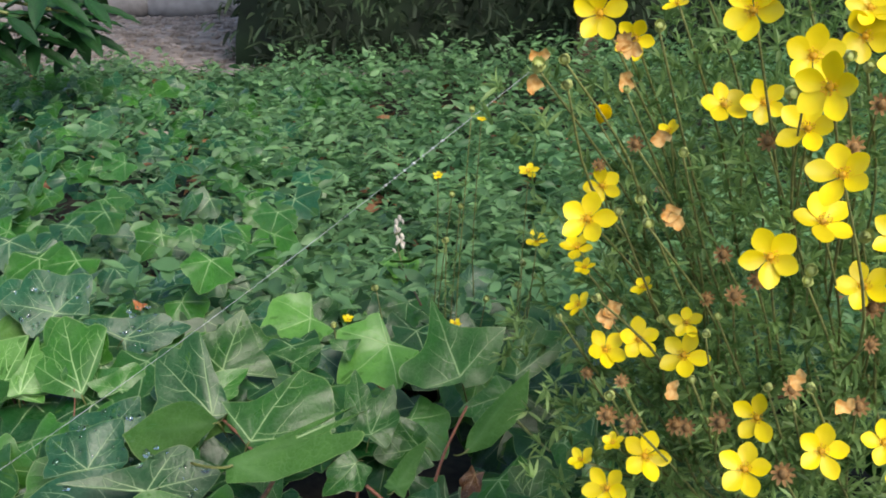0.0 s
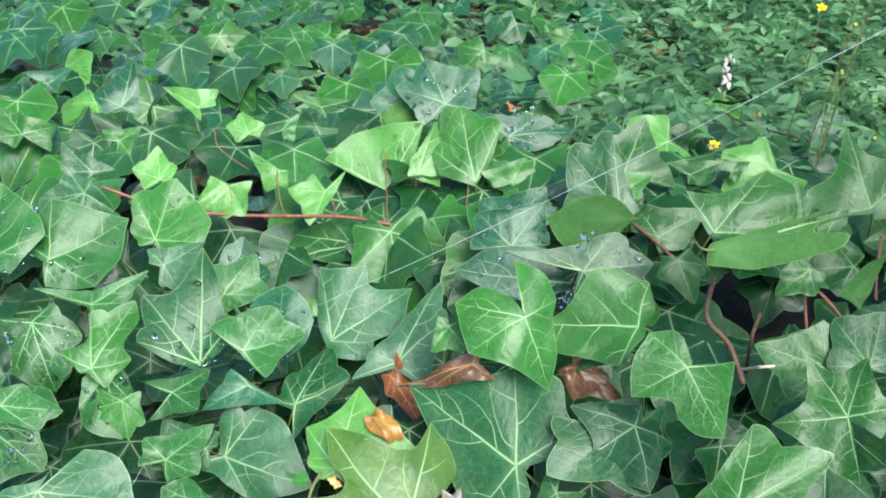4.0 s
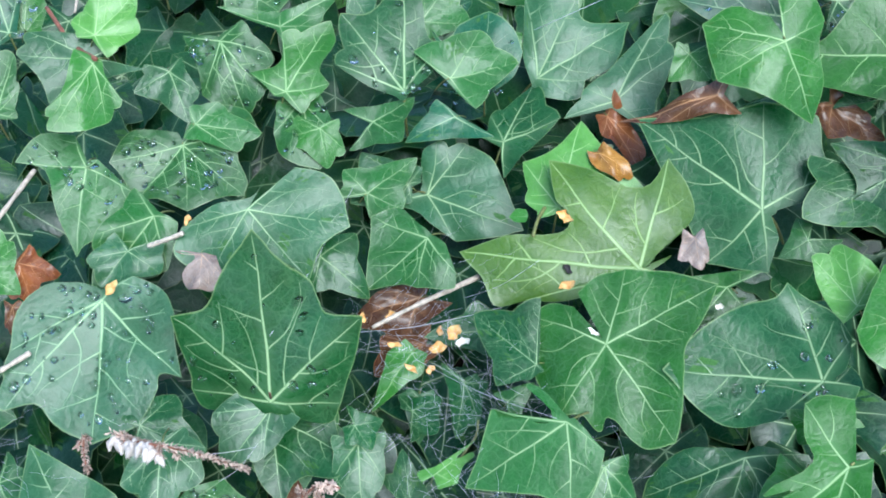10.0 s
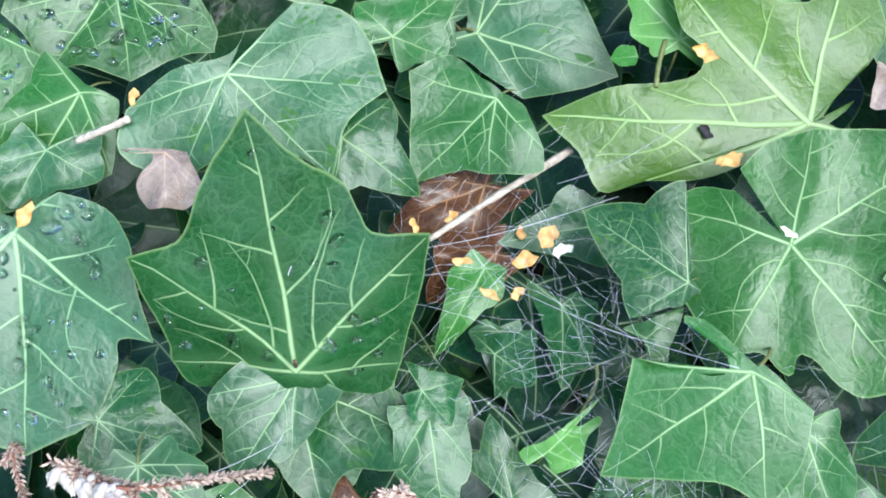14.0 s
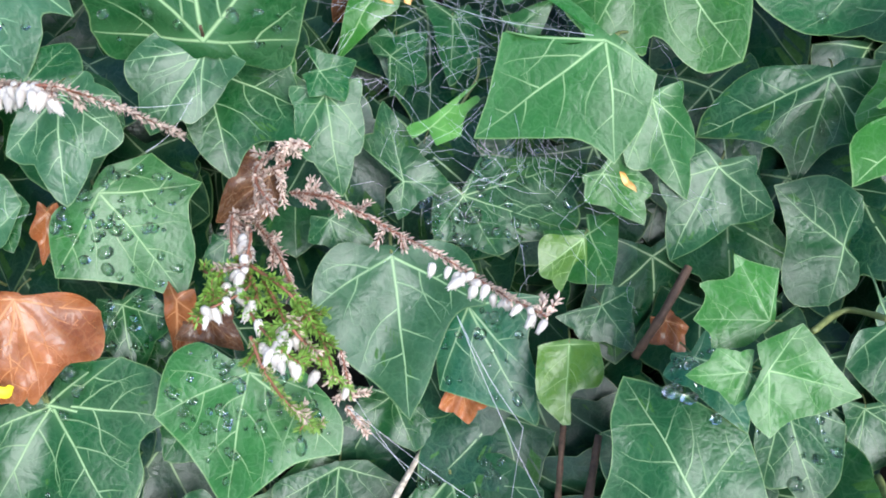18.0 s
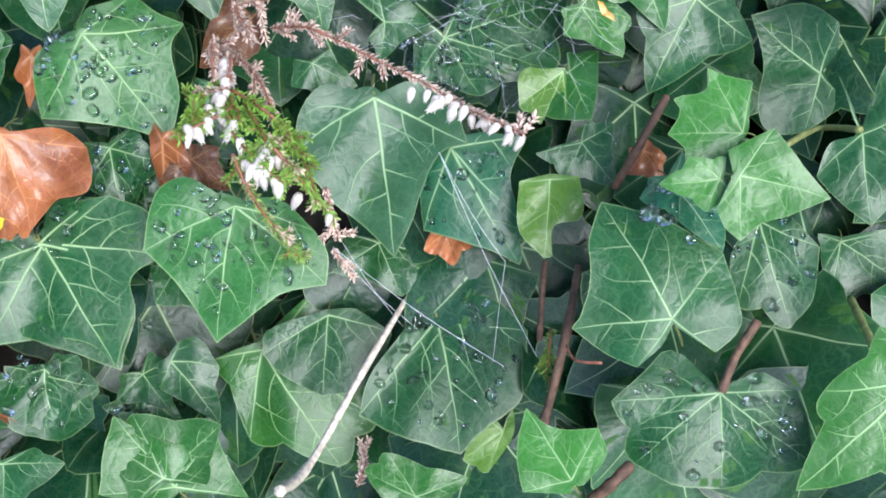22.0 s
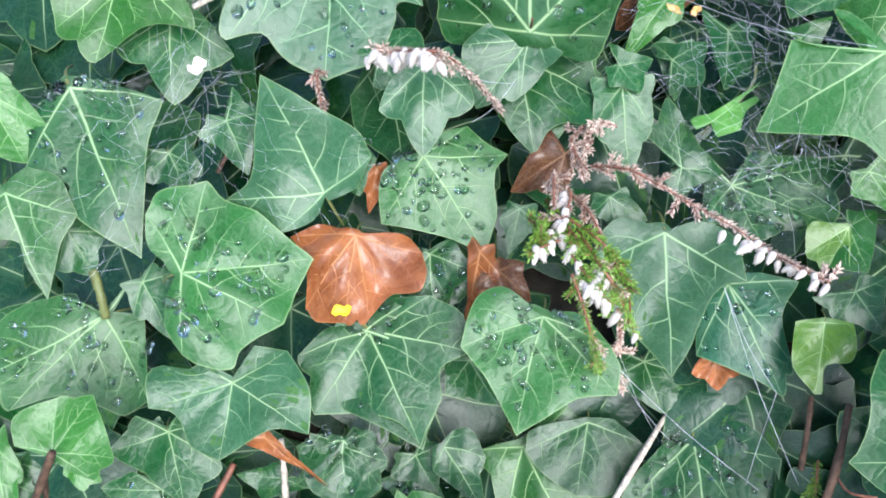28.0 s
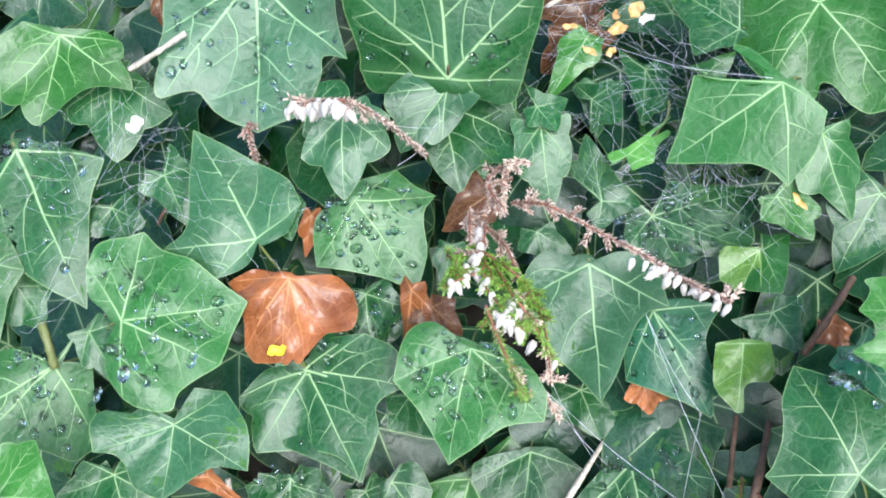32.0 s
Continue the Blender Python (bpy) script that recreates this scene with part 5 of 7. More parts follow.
ivy(-0.015, 0.589, 0.266, -12, -44, 104, 0.031, "deep", 0, (-119, 0.50), (-59, 0.80), (0, 1.00), (61, 0.89), (96, 0.53, 0), (136, 0.33))
ivy(-0.028, 0.526, 0.276, 140, -20, 155, 0.036, "deep", 0, (-110, 0.22), (-32, 0.33), (0, 1.00), (15, 0.63, 0), (74, 0.21), (110, 0.22))
ivy(0.098, 0.600, 0.238, 39, -23, 15, 0.044, "dark", 0, (-113, 0.21), (-45, 0.34), (0, 1.00), (38, 1.38), (44, 0.64, 0), (112, 0.40))
ivy(0.084, 0.522, 0.228, 29, -31, 32, 0.062, "deep", 0, (-113, 0.47), (-45, 0.75), (0, 1.00), (5, 0.58, 0), (56, 0.33), (117, 0.20))
ivy(-0.019, 0.487, 0.254, 34, -25, 29, 0.034, "dark", 0, (-119, 0.43), (-60, 0.70), (0, 1.00), (48, 1.02), (78, 0.87, 0), (105, 0.70), (139, 0.43))
ivy(-0.041, 0.486, 0.249, 9, -40, 74, 0.043, "deep", 0, (-119, 0.43), (-60, 0.70), (0, 1.00), (29, 0.62, 0), (70, 0.69), (136, 0.52))
ivy(0.036, 0.499, 0.254, -5, -42, 90, 0.023, "lime", 0, (-119, 0.43), (-60, 0.70), (0, 1.00), (73, 0.99), (125, 0.62))
ivy(-0.151, 0.502, 0.249, -7, -44, 99, 0.064, "fresh", 0, (-116, 0.12, 0), (-65, 0.43), (-34, 0.58, 0), (-16, 0.89, 0), (0, 1.00), (12, 0.72, 0), (56, 0.68, 0), (103, 0.47), (133, 0.24, 0))
ivy(-0.344, 0.276, 0.101, 28, 17, -31, 0.026, "lime", 0, (-168, 0.33), (-135, 0.36, 0), (-59, 0.14, 0), (0, 1.00), (1, 0.79, 0), (2, 0.48, 0), (13, 0.80, 0), (26, 0.52, 0), (66, 0.45), (122, 0.30, 0))
ivy(-0.493, 0.278, 0.099, -22, -4, -151, 0.061, "dark", 0, (-120, 0.07, 0), (-59, 0.38, 0), (-35, 0.61), (-9, 0.76, 0), (0, 1.00), (11, 0.85, 0), (25, 0.72, 0), (41, 0.50), (85, 0.12, 0))
ivy(-0.168, 0.283, 0.163, -27, -8, 141, 0.059, "fresh", 0, (-157, 0.18), (-54, 0.48, 0), (-31, 0.70), (-7, 0.82, 0), (0, 1.00), (14, 0.82, 0), (16, 0.43, 0), (21, 0.64, 0), (47, 0.24, 0), (79, 0.36, 0), (101, 0.52), (115, 0.54, 0), (141, 0.50, 0))
ivy(-0.334, 0.412, 0.164, -9, -29, 106, 0.010, "fresh", 0, (-76, 0.36, 0), (-27, 0.73, 0), (0, 1.00), (40, 0.78, 0), (85, 0.44))
ivy(-0.279, 0.260, 0.074, -18, 13, -152, 0.022, "mid", 0, (-166, 0.34), (-101, 0.60), (-27, 0.62, 0), (0, 1.00), (43, 0.96, 0), (80, 0.82), (112, 0.80, 0))
ivy(0.055, 0.507, 0.239, 27, -14, 12, 0.051, "deep", 0, (-93, 0.21), (-18, 0.51, 0), (0, 1.00), (24, 0.76, 0), (70, 0.72), (112, 0.62, 0), (161, 0.33, 0))
ivy(0.085, 0.616, 0.253, -24, 24, -152, 0.028, "deep", 0, (-154, 1.10, 0), (-127, 1.47), (-90, 1.04), (0, 1.00), (36, 0.92, 0), (126, 0.40))


# ---- tubes, twigs and small loose things ----
def tube(points, r0, r1, sides=6, seed=0, wobble=0.0, steps=5):
    """Vertices and faces of a bent, tapering rod along points, closed at both ends."""
    rng = random.Random(seed)
    p = [Vector(q) for q in points]
    path = []
    for i in range(len(p) - 1):
        a, b, c, d = p[max(0, i - 1)], p[i], p[i + 1], p[min(len(p) - 1, i + 2)]
        for s in range(steps):
            t = s / steps
            path.append(0.5 * (2 * b + (c - a) * t + (2 * a - 5 * b + 4 * c - d) * t * t + (3 * b - a - 3 * c + d) * t ** 3))
    path.append(p[-1])
    verts, faces = [], []
    for i, c in enumerate(path):
        way = (path[min(i + 1, len(path) - 1)] - path[max(i - 1, 0)]).normalized()
        side = way.cross(Vector((0.3, 0.2, 1))).normalized()
        up = side.cross(way)
        r = (r0 + (r1 - r0) * i / (len(path) - 1)) * (1 + rng.uniform(-wobble, wobble))
        for k in range(sides):
            a = math.tau * k / sides
            verts.append(c + (side * math.cos(a) + up * math.sin(a)) * r)
    n = len(path)
    for i in range(n - 1):
        for k in range(sides):
            faces.append((i * sides + k, i * sides + (k + 1) % sides, (i + 1) * sides + (k + 1) % sides, (i + 1) * sides + k))
    faces += [tuple(reversed(range(sides))), tuple(range((n - 1) * sides, n * sides))]
    return verts, faces


def joined(chunks):
    verts, faces = [], []
    for v, f in chunks:
        o = len(verts)
        verts += v
        faces += [tuple(o + i for i in q) for q in f]
    return verts, faces


def twig(mat, r0, r1, label, *points):
    v, f = tube(points, r0, r1, 7, len(points), 0.18, 7)
    base = Vector(points[-1])
    ob = mesh_object("twig", [q - base for q in v], f, mat)
    ob.location = base
    return tagged(ob, label, "twig")


def ivy_stem(mat, r0, r1, *points):
    v, f = tube(points, r0, r1, 6, 3, 0.12, 6)
    ob = mesh_object("stem", v, f, mat)
    hang(ob, ivy_bank)


def dead_leaf(x, y, z, rx, ry, rz, size, tone, label, *lobes):
    COUNT[0] += 1
    rng = random.Random(COUNT[0])
    me = ivy_mesh(lobes, 0.1, size, rng.uniform(0.0, 0.15), rng.uniform(0.0, 0.25), 0.17, COUNT[0], 6)
    me.materials[0], me.materials[1], me.materials[2] = DRY_PATCH if tone == "tan" else DEAD_TOP, DEAD_UNDER, DEAD_VEIN
    ob = new("dead_leaf", me)
    ob.matrix_world = pose(x, y, z, rx, ry, rz)
    ob.color = (*TONES[tone], 1)
    stalk = new("stalk", PETIOLE)
    stalk.parent = ob
    stalk.matrix_basis = Matrix.Scale(size, 4)
    return tagged(ob, label, "dead leaf")


def flake(x, y, z, rx, ry, rz, length, width, mat, label):
    """A small curled petal or scrap lying on the leaves."""
    rng = random.Random(int(1000 * (x + y)))
    verts, faces = [], []
    for j in range(7):
        t = j / 6 - 0.5
        w = width * (math.cos(math.pi * t) ** 0.6 * 0.5 + 0.04) * rng.uniform(0.6, 1.3)
        for i in range(5):
            s = i / 4 * 2 - 1
            verts.append((s * w + width * 0.12 * math.sin(9 * t + 40 * x), t * length, 0.18 * width * s * s + 0.10 * length * 4 * t * t + rng.uniform(-1, 1) * 0.0002))
    n = len(verts)
    verts += [(a, b, c - 0.0003) for a, b, c in verts]
    for j in range(6):
        for i in range(4):
            q = (j * 5 + i, j * 5 + i + 1, j * 5 + i + 6, j * 5 + i + 5)
            faces += [q, tuple(n + k for k in reversed(q))]
    ob = mesh_object("fallen_petal", verts, faces, mat)
    ob.matrix_world = pose(x, y, z, rx, ry, rz)
    return tagged(ob, label, "petal")


# ---- heather ----
def blades(centres, ways, lengths, widths, fold=0.25, bend=0.15, rng=None):
    """Many small pointed leaves as one mesh: each a folded, bent blade of eight faces."""
    rng = rng or np.random.RandomState(1)
    c, w = np.asarray(centres, float), np.asarray(ways, float)
    w /= np.linalg.norm(w, axis=1)[:, None]
    ref = rng.normal(size=w.shape) * 0.5 + (0, 0, 1.0)
    s = np.cross(w, ref)
    s /= np.linalg.norm(s, axis=1)[:, None] + 1e-9
    up = np.cross(s, w)
    l, b = np.asarray(lengths)[:, None], np.asarray(widths)[:, None]
    rows = []
    for t, k in ((0.0, 0.08), (0.3, 0.85), (0.65, 0.8), (1.0, 0.05)):
        mid = c + w * l * t - up * l * bend * t * t
        for side in (-1, 0, 1):
            rows.append(mid + s * b * (0.5 * k * side) + up * b * (fold * k * abs(side)))
    n = len(c)
    verts = np.stack(rows, 1).reshape(-1, 3)
    faces = []
    for j in range(3):
        for i in range(2):
            a = j * 3 + i
            faces.append((a, a + 1, a + 4, a + 3))
    base = np.arange(n)[:, None, None] * 12
    return verts, (base + np.array(faces)[None]).reshape(-1, 4)


def scale_leaves(runs, length, width, press, gap, seed):
    """Tiny leaves in rows along thin shoots, pressed forwards to them."""
    rng = random.Random(seed)
    c, w, l, b = [], [], [], []
    for p, q in runs:
        way = (q - p).normalized()
        side = way.orthogonal().normalized()
        up = way.cross(side)
        count = max(2, int((q - p).length / gap))
        for i in range(count):
            for k in range(4):
                a = math.tau * k / 4 + (i % 2) * 0.8 + rng.uniform(-0.3, 0.3)
                out = side * math.cos(a) + up * math.sin(a)
                c.append(p.lerp(q, (i + rng.random()) / count) + out * 0.0003)
                w.append(way * press + out + Vector((rng.gauss(0, 0.2), rng.gauss(0, 0.2), rng.gauss(0, 0.2))))
                l.append(length * rng.uniform(0.6, 1.2))
                b.append(width * rng.uniform(0.7, 1.2))
    return blades(c, w, l, b, 0.4, -0.15, np.random.RandomState(seed))


def shoots(p, count, reach, seed, droop=0.0):
    """Short side shoots that lean forwards from a stem."""
    rng = random.Random(seed)
    runs = []
    for i in range(count):
        t = rng.random() * (len(p) - 1)
        k = min(int(t), len(p) - 2)
        at, way = p[k].lerp(p[k + 1], t - k), (p[k + 1] - p[k]).normalized()
        out = way + Vector((rng.gauss(0, 0.6), rng.gauss(0, 0.6), rng.gauss(0, 0.6) - droop))
        runs.append((at, at + out.normalized() * reach * rng.uniform(0.5, 1.2)))
    return runs


def bell_mesh():
    """A hanging bell: a drop-shaped corolla of four lobes that part at the mouth."""
    v = [Vector((0, 0, 0))]
    f = [(0, 1 + (q + 1) % 8, 1 + q) for q in range(8)]
    for r, h in ((0.25, 0.06), (0.36, 0.25), (0.34, 0.52), (0.22, 0.78), (0.20, 1.0)):
        for q in range(8):
            k = r * (1.0 + 0.12 * (q % 2)) * (0.55 if h == 1.0 and q % 2 else 1.0)
            v.append(Vector((math.cos(math.tau * q / 8) * k, math.sin(math.tau * q / 8) * k, -h + (0.16 if h == 1.0 and q % 2 else 0))))
    for r in range(4):
        f += [(1 + 8 * r + q, 1 + 8 * r + (q + 1) % 8, 9 + 8 * r + (q + 1) % 8, 9 + 8 * r + q) for q in range(8)]
    me = bpy.data.meshes.new("bell")
    me.from_pydata(v, [], f)
    me.materials.append(HEATHER_WHITE)
    me.shade_smooth()
    return me


BELL_MESH = bell_mesh()


def hang_bells(parent, p, count, size, seed, reach=0.002):
    rng = random.Random(seed)
    for i in range(count):
        t = (i + rng.random()) / count * (len(p) - 1)
        k = min(int(t), len(p) - 2)
        at = p[k].lerp(p[k + 1], t - k) + Vector((rng.gauss(0, 0.7), rng.gauss(0, 0.5) - 1.0, rng.gauss(0, 0.5) + 0.5)) * reach
        ob = new("bell", BELL_MESH)
        up = Vector((rng.gauss(0, 0.5), 0.6 + rng.gauss(0, 0.4), 1.0))
        ob.matrix_world = Matrix.Translation(at) @ facing(up, (rng.gauss(0, 1), 1, 0)) @ Matrix.Scale(size * rng.uniform(0.75, 1.2), 4) @ Matrix.Diagonal((0.66, 0.66, 1.0, 1))
        hang(ob, parent)


def sprig(parent, points, dry=0, white=0, green=0, white_from=0.0, r=0.0006, seed=1, bell=0.0062):
    v, f = tube(points, r, r * 0.6, 5, seed, 0.2, 6)
    hang(mesh_object("stem", v, f, RED_STEM), parent)
    p = [Vector(q) for q in points]
    tail = p[min(int(white_from * (len(p) - 1)), len(p) - 2):]
    main = list(zip(p[:-1], p[1:]))
    for name, n, mat, long, press, reach in (("dry_foliage", dry, HEATHER_DRY, 0.0024, 1.2, 0.0080), ("green_foliage", green, HEATHER_GREEN, 0.0026, 0.9, 0.0065)):
        if n:
            runs = main + shoots(p, n // 9, reach, seed)
            v, f = scale_leaves(runs, long, 0.0009, press, 0.0010, seed)
            twigs = [tube((a, b), 0.00035, 0.0002, 4, 1, 0.1, 2) for a, b in runs[len(main):]]
            ob = mesh_object(name, v.tolist(), f.tolist(), mat)
            hang(tagged(ob, kind="stuff"), parent)
            if twigs:
                hang(tagged(mesh_object("side_stem", *joined(twigs), RED_STEM), kind="stuff"), parent)
    if white:
        hang_bells(parent, tail, max(3, white // 3), bell, seed)


# ---- yellow potentilla shrub ----
def petal_mesh():
    verts, faces = [], []
    for j, half in enumerate((0.13, 0.50, 0.80, 0.98, 0.98, 0.80, 0.42)):
        t = j / 6
        for i in range(5):
            s = i / 4 * 2 - 1
            verts.append((s * half * 0.0044, 0.0012 + 0.0125 * (t - 0.07 * s * s * t * t), 0.0020 * t * t + 0.0011 * s * s * math.sin(math.pi * min(1, t)) - 0.0008 * t))
    n = len(verts)
    verts += [(a, b, c - 0.00025) for a, b, c in verts]
    for j in range(6):
        for i in range(4):
            q = (j * 5 + i, j * 5 + i + 1, j * 5 + i + 6, j * 5 + i + 5)
            faces += [q, tuple(n + k for k in reversed(q))]
    me = bpy.data.meshes.new("petal")
    me.from_pydata(verts, [], faces)
    me.materials.append(PETAL)
    me.shade_smooth()
    return me


def ball(cx, cy, cz, r, h, rng, rows=4, sides=7):
    v = [Vector((cx, cy, cz - h))]
    for j in range(1, rows):
        a = math.pi * j / rows
        v += [Vector((cx + r * math.sin(a) * math.cos(math.tau * k / sides) * rng.uniform(0.85, 1.15), cy + r * math.sin(a) * math.sin(math.tau * k / sides) * rng.uniform(0.85, 1.15), cz - h * math.cos(a))) for k in range(sides)]
    v.append(Vector((cx, cy, cz + h)))
    f = [(0, 1 + (k + 1) % sides, 1 + k) for k in range(sides)]
    for j in range(rows - 2):
        f += [(1 + j * sides + k, 1 + j * sides + (k + 1) % sides, 1 + (j + 1) * sides + (k + 1) % sides, 1 + (j + 1) * sides + k) for k in range(sides)]
    e = 1 + (rows - 2) * sides
    f += [(e + k, e + (k + 1) % sides, len(v) - 1) for k in range(sides)]
    return v, f


def stamen_mesh():
    rng = random.Random(3)
    chunks = [ball(0, 0, 0.0012, 0.0016, 0.0012, rng)]
    for i in range(18):
        a, r = math.tau * i / 18 + rng.uniform(-0.1, 0.1), rng.uniform(0.0018, 0.0034)
        foot, top = Vector((math.cos(a) * 0.001, math.sin(a) * 0.001, 0.0008)), Vector((math.cos(a) * r, math.sin(a) * r, rng.uniform(0.0022, 0.004)))
        chunks.append(tube((foot, top), 0.00012, 0.0001, 3, i, 0, 1))
        chunks.append(ball(top.x, top.y, top.z, 0.00042, 0.00038, rng, 3, 4))
    v, f = joined(chunks)
    me = bpy.data.meshes.new("stamens")
    me.from_pydata(v, [], f)
    me.materials.append(STAMEN)
    me.shade_smooth()
    return me


def calyx_mesh(name, mat, cup):
    """Five pointed sepals round a small cup, open or closed over a bud."""
    rng = random.Random(8)
    chunks = [ball(0, 0, 0, 0.0032, 0.0030, rng, 5, 9)]
    for i in range(10):
        a = math.tau * i / 10
        r, h = (0.0034, 0.0052) if cup else (0.0075, 0.0022)
        d, s = Vector((math.cos(a), math.sin(a), 0)), Vector((-math.sin(a), math.cos(a), 0))
        chunks.append(([d * 0.0022 + s * 0.0012, d * 0.0022 - s * 0.0012, d * r * 0.8 - s * 0.0011 + Vector((0, 0, h * 0.5)), d * r * (0.75 if cup else 1.0) + Vector((0, 0, h)), d * r * 0.8 + s * 0.0011 + Vector((0, 0, h * 0.5))], [(0, 1, 2, 3, 4)]))
    v, f = joined(chunks)
    me = bpy.data.meshes.new(name)
    me.from_pydata(v, [], f)
    me.materials.append(mat)
    me.shade_smooth()
    return me


PETAL_MESH, STAMEN_MESH = petal_mesh(), stamen_mesh()
BUD_MESH, CALYX_MESH = calyx_mesh("bud", BUD, True), calyx_mesh("calyx", CALYX, False)
shrub = tagged(new("potentilla_shrub"), "bushy shrub covered in open yellow five-petalled flowers", "shrub")
shrub.location = (0.34, 0.60, 0.10)
bpy.context.view_layer.update()
STALKS = []


def flower(x, y, z, nx, ny, nz, diameter, petals=5, cup=0.0):
    """An open flower: petals round a ring of stamens, facing along (nx, ny, nz)."""
    rng = random.Random(int(9000 * abs(x) + 700 * z))
    base = new("flower", STAMEN_MESH)
    s = diameter / 0.0295
    turn = facing((nx + rng.uniform(-0.2, 0.2), ny, nz + rng.uniform(0.0, 0.3)), (rng.uniform(-1, 1), 0.2, 1))
    base.matrix_world = Matrix.Translation((x, y, z)) @ turn @ Matrix.Scale(s, 4)
    hang(base, shrub)
    start = rng.uniform(0, 72)
    for i in range(petals):
        p = new("petal", PETAL_MESH)
        p.parent = base
        p.matrix_basis = pose(0, 0, 0, 0, 0, start + 72 * i + rng.uniform(-7, 7)) @ pose(0, 0, 0.0004 * (i % 2), rng.uniform(4, 22) + 55 * cup, rng.uniform(-8, 8), 0) @ Matrix.Diagonal((rng.uniform(0.95, 1.12), rng.uniform(0.9, 1.05), 1, 1))
    STALKS.append(Vector((x, y, z)) - Vector((nx, ny, nz)).normalized() * 0.001)


def knob(kind, x, y, z, size):
    rng = random.Random(int(9000 * abs(x) + 500 * z))
    ob = new("bud" if kind == "bud" else "calyx", BUD_MESH if kind == "bud" else CALYX_MESH)
    s = size / (0.0075 if kind == "bud" else 0.013)
    ob.matrix_world = Matrix.Translation((x, y, z)) @ facing((rng.uniform(-0.7, 0.3), -0.9, rng.uniform(0, 0.9)), (0.1, 0, 1)) @ Matrix.Scale(s, 4)
    hang(ob, shrub)
    STALKS.append(Vector((x, y, z)) + Vector((0, 0.002, -0.001)))


def wilted(x, y, z, rx, ry, rz):
    """A shrivelled orange petal still on the shrub."""
    ob = flake(x, y, z, rx, ry, rz, 0.009, 0.006, ORANGE_BIT, "x")
    ob.name = "withered_petal"
    for key in ("label", "category"):
        del ob[key]
    hang(ob, shrub)

# ---- twigs and stems ----
twig(PALE_TWIG, 0.0011, 0.0016, "pale dry broken twig lying among ivy leaves", (-0.3960, 0.3311, 0.1342), (-0.3761, 0.3536, 0.1381), (-0.3528, 0.3839, 0.1382))
twig(PALE_TWIG, 0.0011, 0.0021, "long pale bleached twig sticking out of the ivy", (-0.3213, 0.2330, -0.0168), (-0.3388, 0.1676, -0.0091), (-0.3522, 0.1193, -0.0095), (-0.3562, 0.0973, 0.0159))
twig(BARK, 0.0016, 0.002, "grey-brown bare twig between ivy leaves", (-0.2648, 0.1915, 0.0440), (-0.2658, 0.1663, 0.0358), (-0.2683, 0.1421, 0.0188), (-0.2695, 0.1359, 0.0071))
twig(PALE_TWIG, 0.0013, 0.0016, "short whitish peeling twig among ivy leaves", (-0.4879, 0.1231, 0.0042), (-0.4840, 0.1142, -0.0070), (-0.4813, 0.1056, -0.0254))
twig(PALE_TWIG, 0.0014, 0.0012, "pale dry broken twig lying among ivy leaves", (-0.5859, 0.3364, 0.1875), (-0.5883, 0.3107, 0.1785), (-0.5946, 0.2913, 0.1659))
twig(PALE_TWIG, 0.0014, 0.0012, "pale dry broken twig lying among ivy leaves", (-0.5376, 0.2475, 0.1502), (-0.5470, 0.2383, 0.1453), (-0.5595, 0.2311, 0.1383))
twig(PALE_TWIG, 0.0013, 0.0012, "pale dry broken twig lying among ivy leaves", (-0.4925, 0.3208, 0.1795), (-0.5020, 0.3199, 0.1738), (-0.5135, 0.3205, 0.1665))
twig(PALE_TWIG, 0.0009, 0.0007, "thin white crooked twig among ivy leaves", (-0.6805, 0.5187, 0.2318), (-0.6271, 0.4673, 0.2429), (-0.6126, 0.4399, 0.2425), (-0.6054, 0.4222, 0.2364))
twig(PALE_TWIG, 0.001, 0.001, "pale dry broken twig lying among ivy leaves", (-0.0842, 0.5136, 0.2217), (-0.0794, 0.4812, 0.2467), (-0.0674, 0.4902, 0.2437))
ivy_stem(RED_STEM, 0.0014, 0.0017, (-0.4984, 0.1015, 0.0137), (-0.5020, 0.0845, 0.0045), (-0.5042, 0.0660, -0.0001))
ivy_stem(BARK, 0.0016, 0.0018, (-0.5384, 0.0596, 0.0727), (-0.5493, 0.0495, 0.0446), (-0.5611, 0.0385, 0.0151))
ivy_stem(BARK, 0.0012, 0.0012, (-0.5484, 0.0593, 0.0525), (-0.5496, 0.0536, 0.0362), (-0.5551, 0.0449, 0.0082))
ivy_stem(BARK, 0.001, 0.001, (-0.5265, 0.2148, 0.1024), (-0.5347, 0.2014, 0.0936), (-0.5384, 0.1916, 0.0860))
ivy_stem(RED_STEM, 0.0011, 0.0015, (-0.5465, 0.5781, 0.2564), (-0.5226, 0.5822, 0.2477), (-0.4868, 0.5904, 0.2387), (-0.4452, 0.6195, 0.2270), (-0.3919, 0.6679, 0.2106), (-0.3553, 0.6928, 0.1965), (-0.3113, 0.6920, 0.1891))
ivy_stem(RED_STEM, 0.0006, 0.0005, (-0.5028, 0.5869, 0.2437), (-0.5052, 0.5916, 0.2515), (-0.5077, 0.5964, 0.2592))
ivy_stem(RED_STEM, 0.0006, 0.0005, (-0.4601, 0.6090, 0.2308), (-0.4624, 0.6183, 0.2406), (-0.4661, 0.6229, 0.2476))
ivy_stem(RED_STEM, 0.0006, 0.0005, (-0.4239, 0.6301, 0.2240), (-0.4311, 0.6383, 0.2358), (-0.4398, 0.6574, 0.2498))
ivy_stem(RED_STEM, 0.0006, 0.0005, (-0.3935, 0.6651, 0.2117), (-0.3975, 0.6706, 0.2208), (-0.4037, 0.6710, 0.2299))
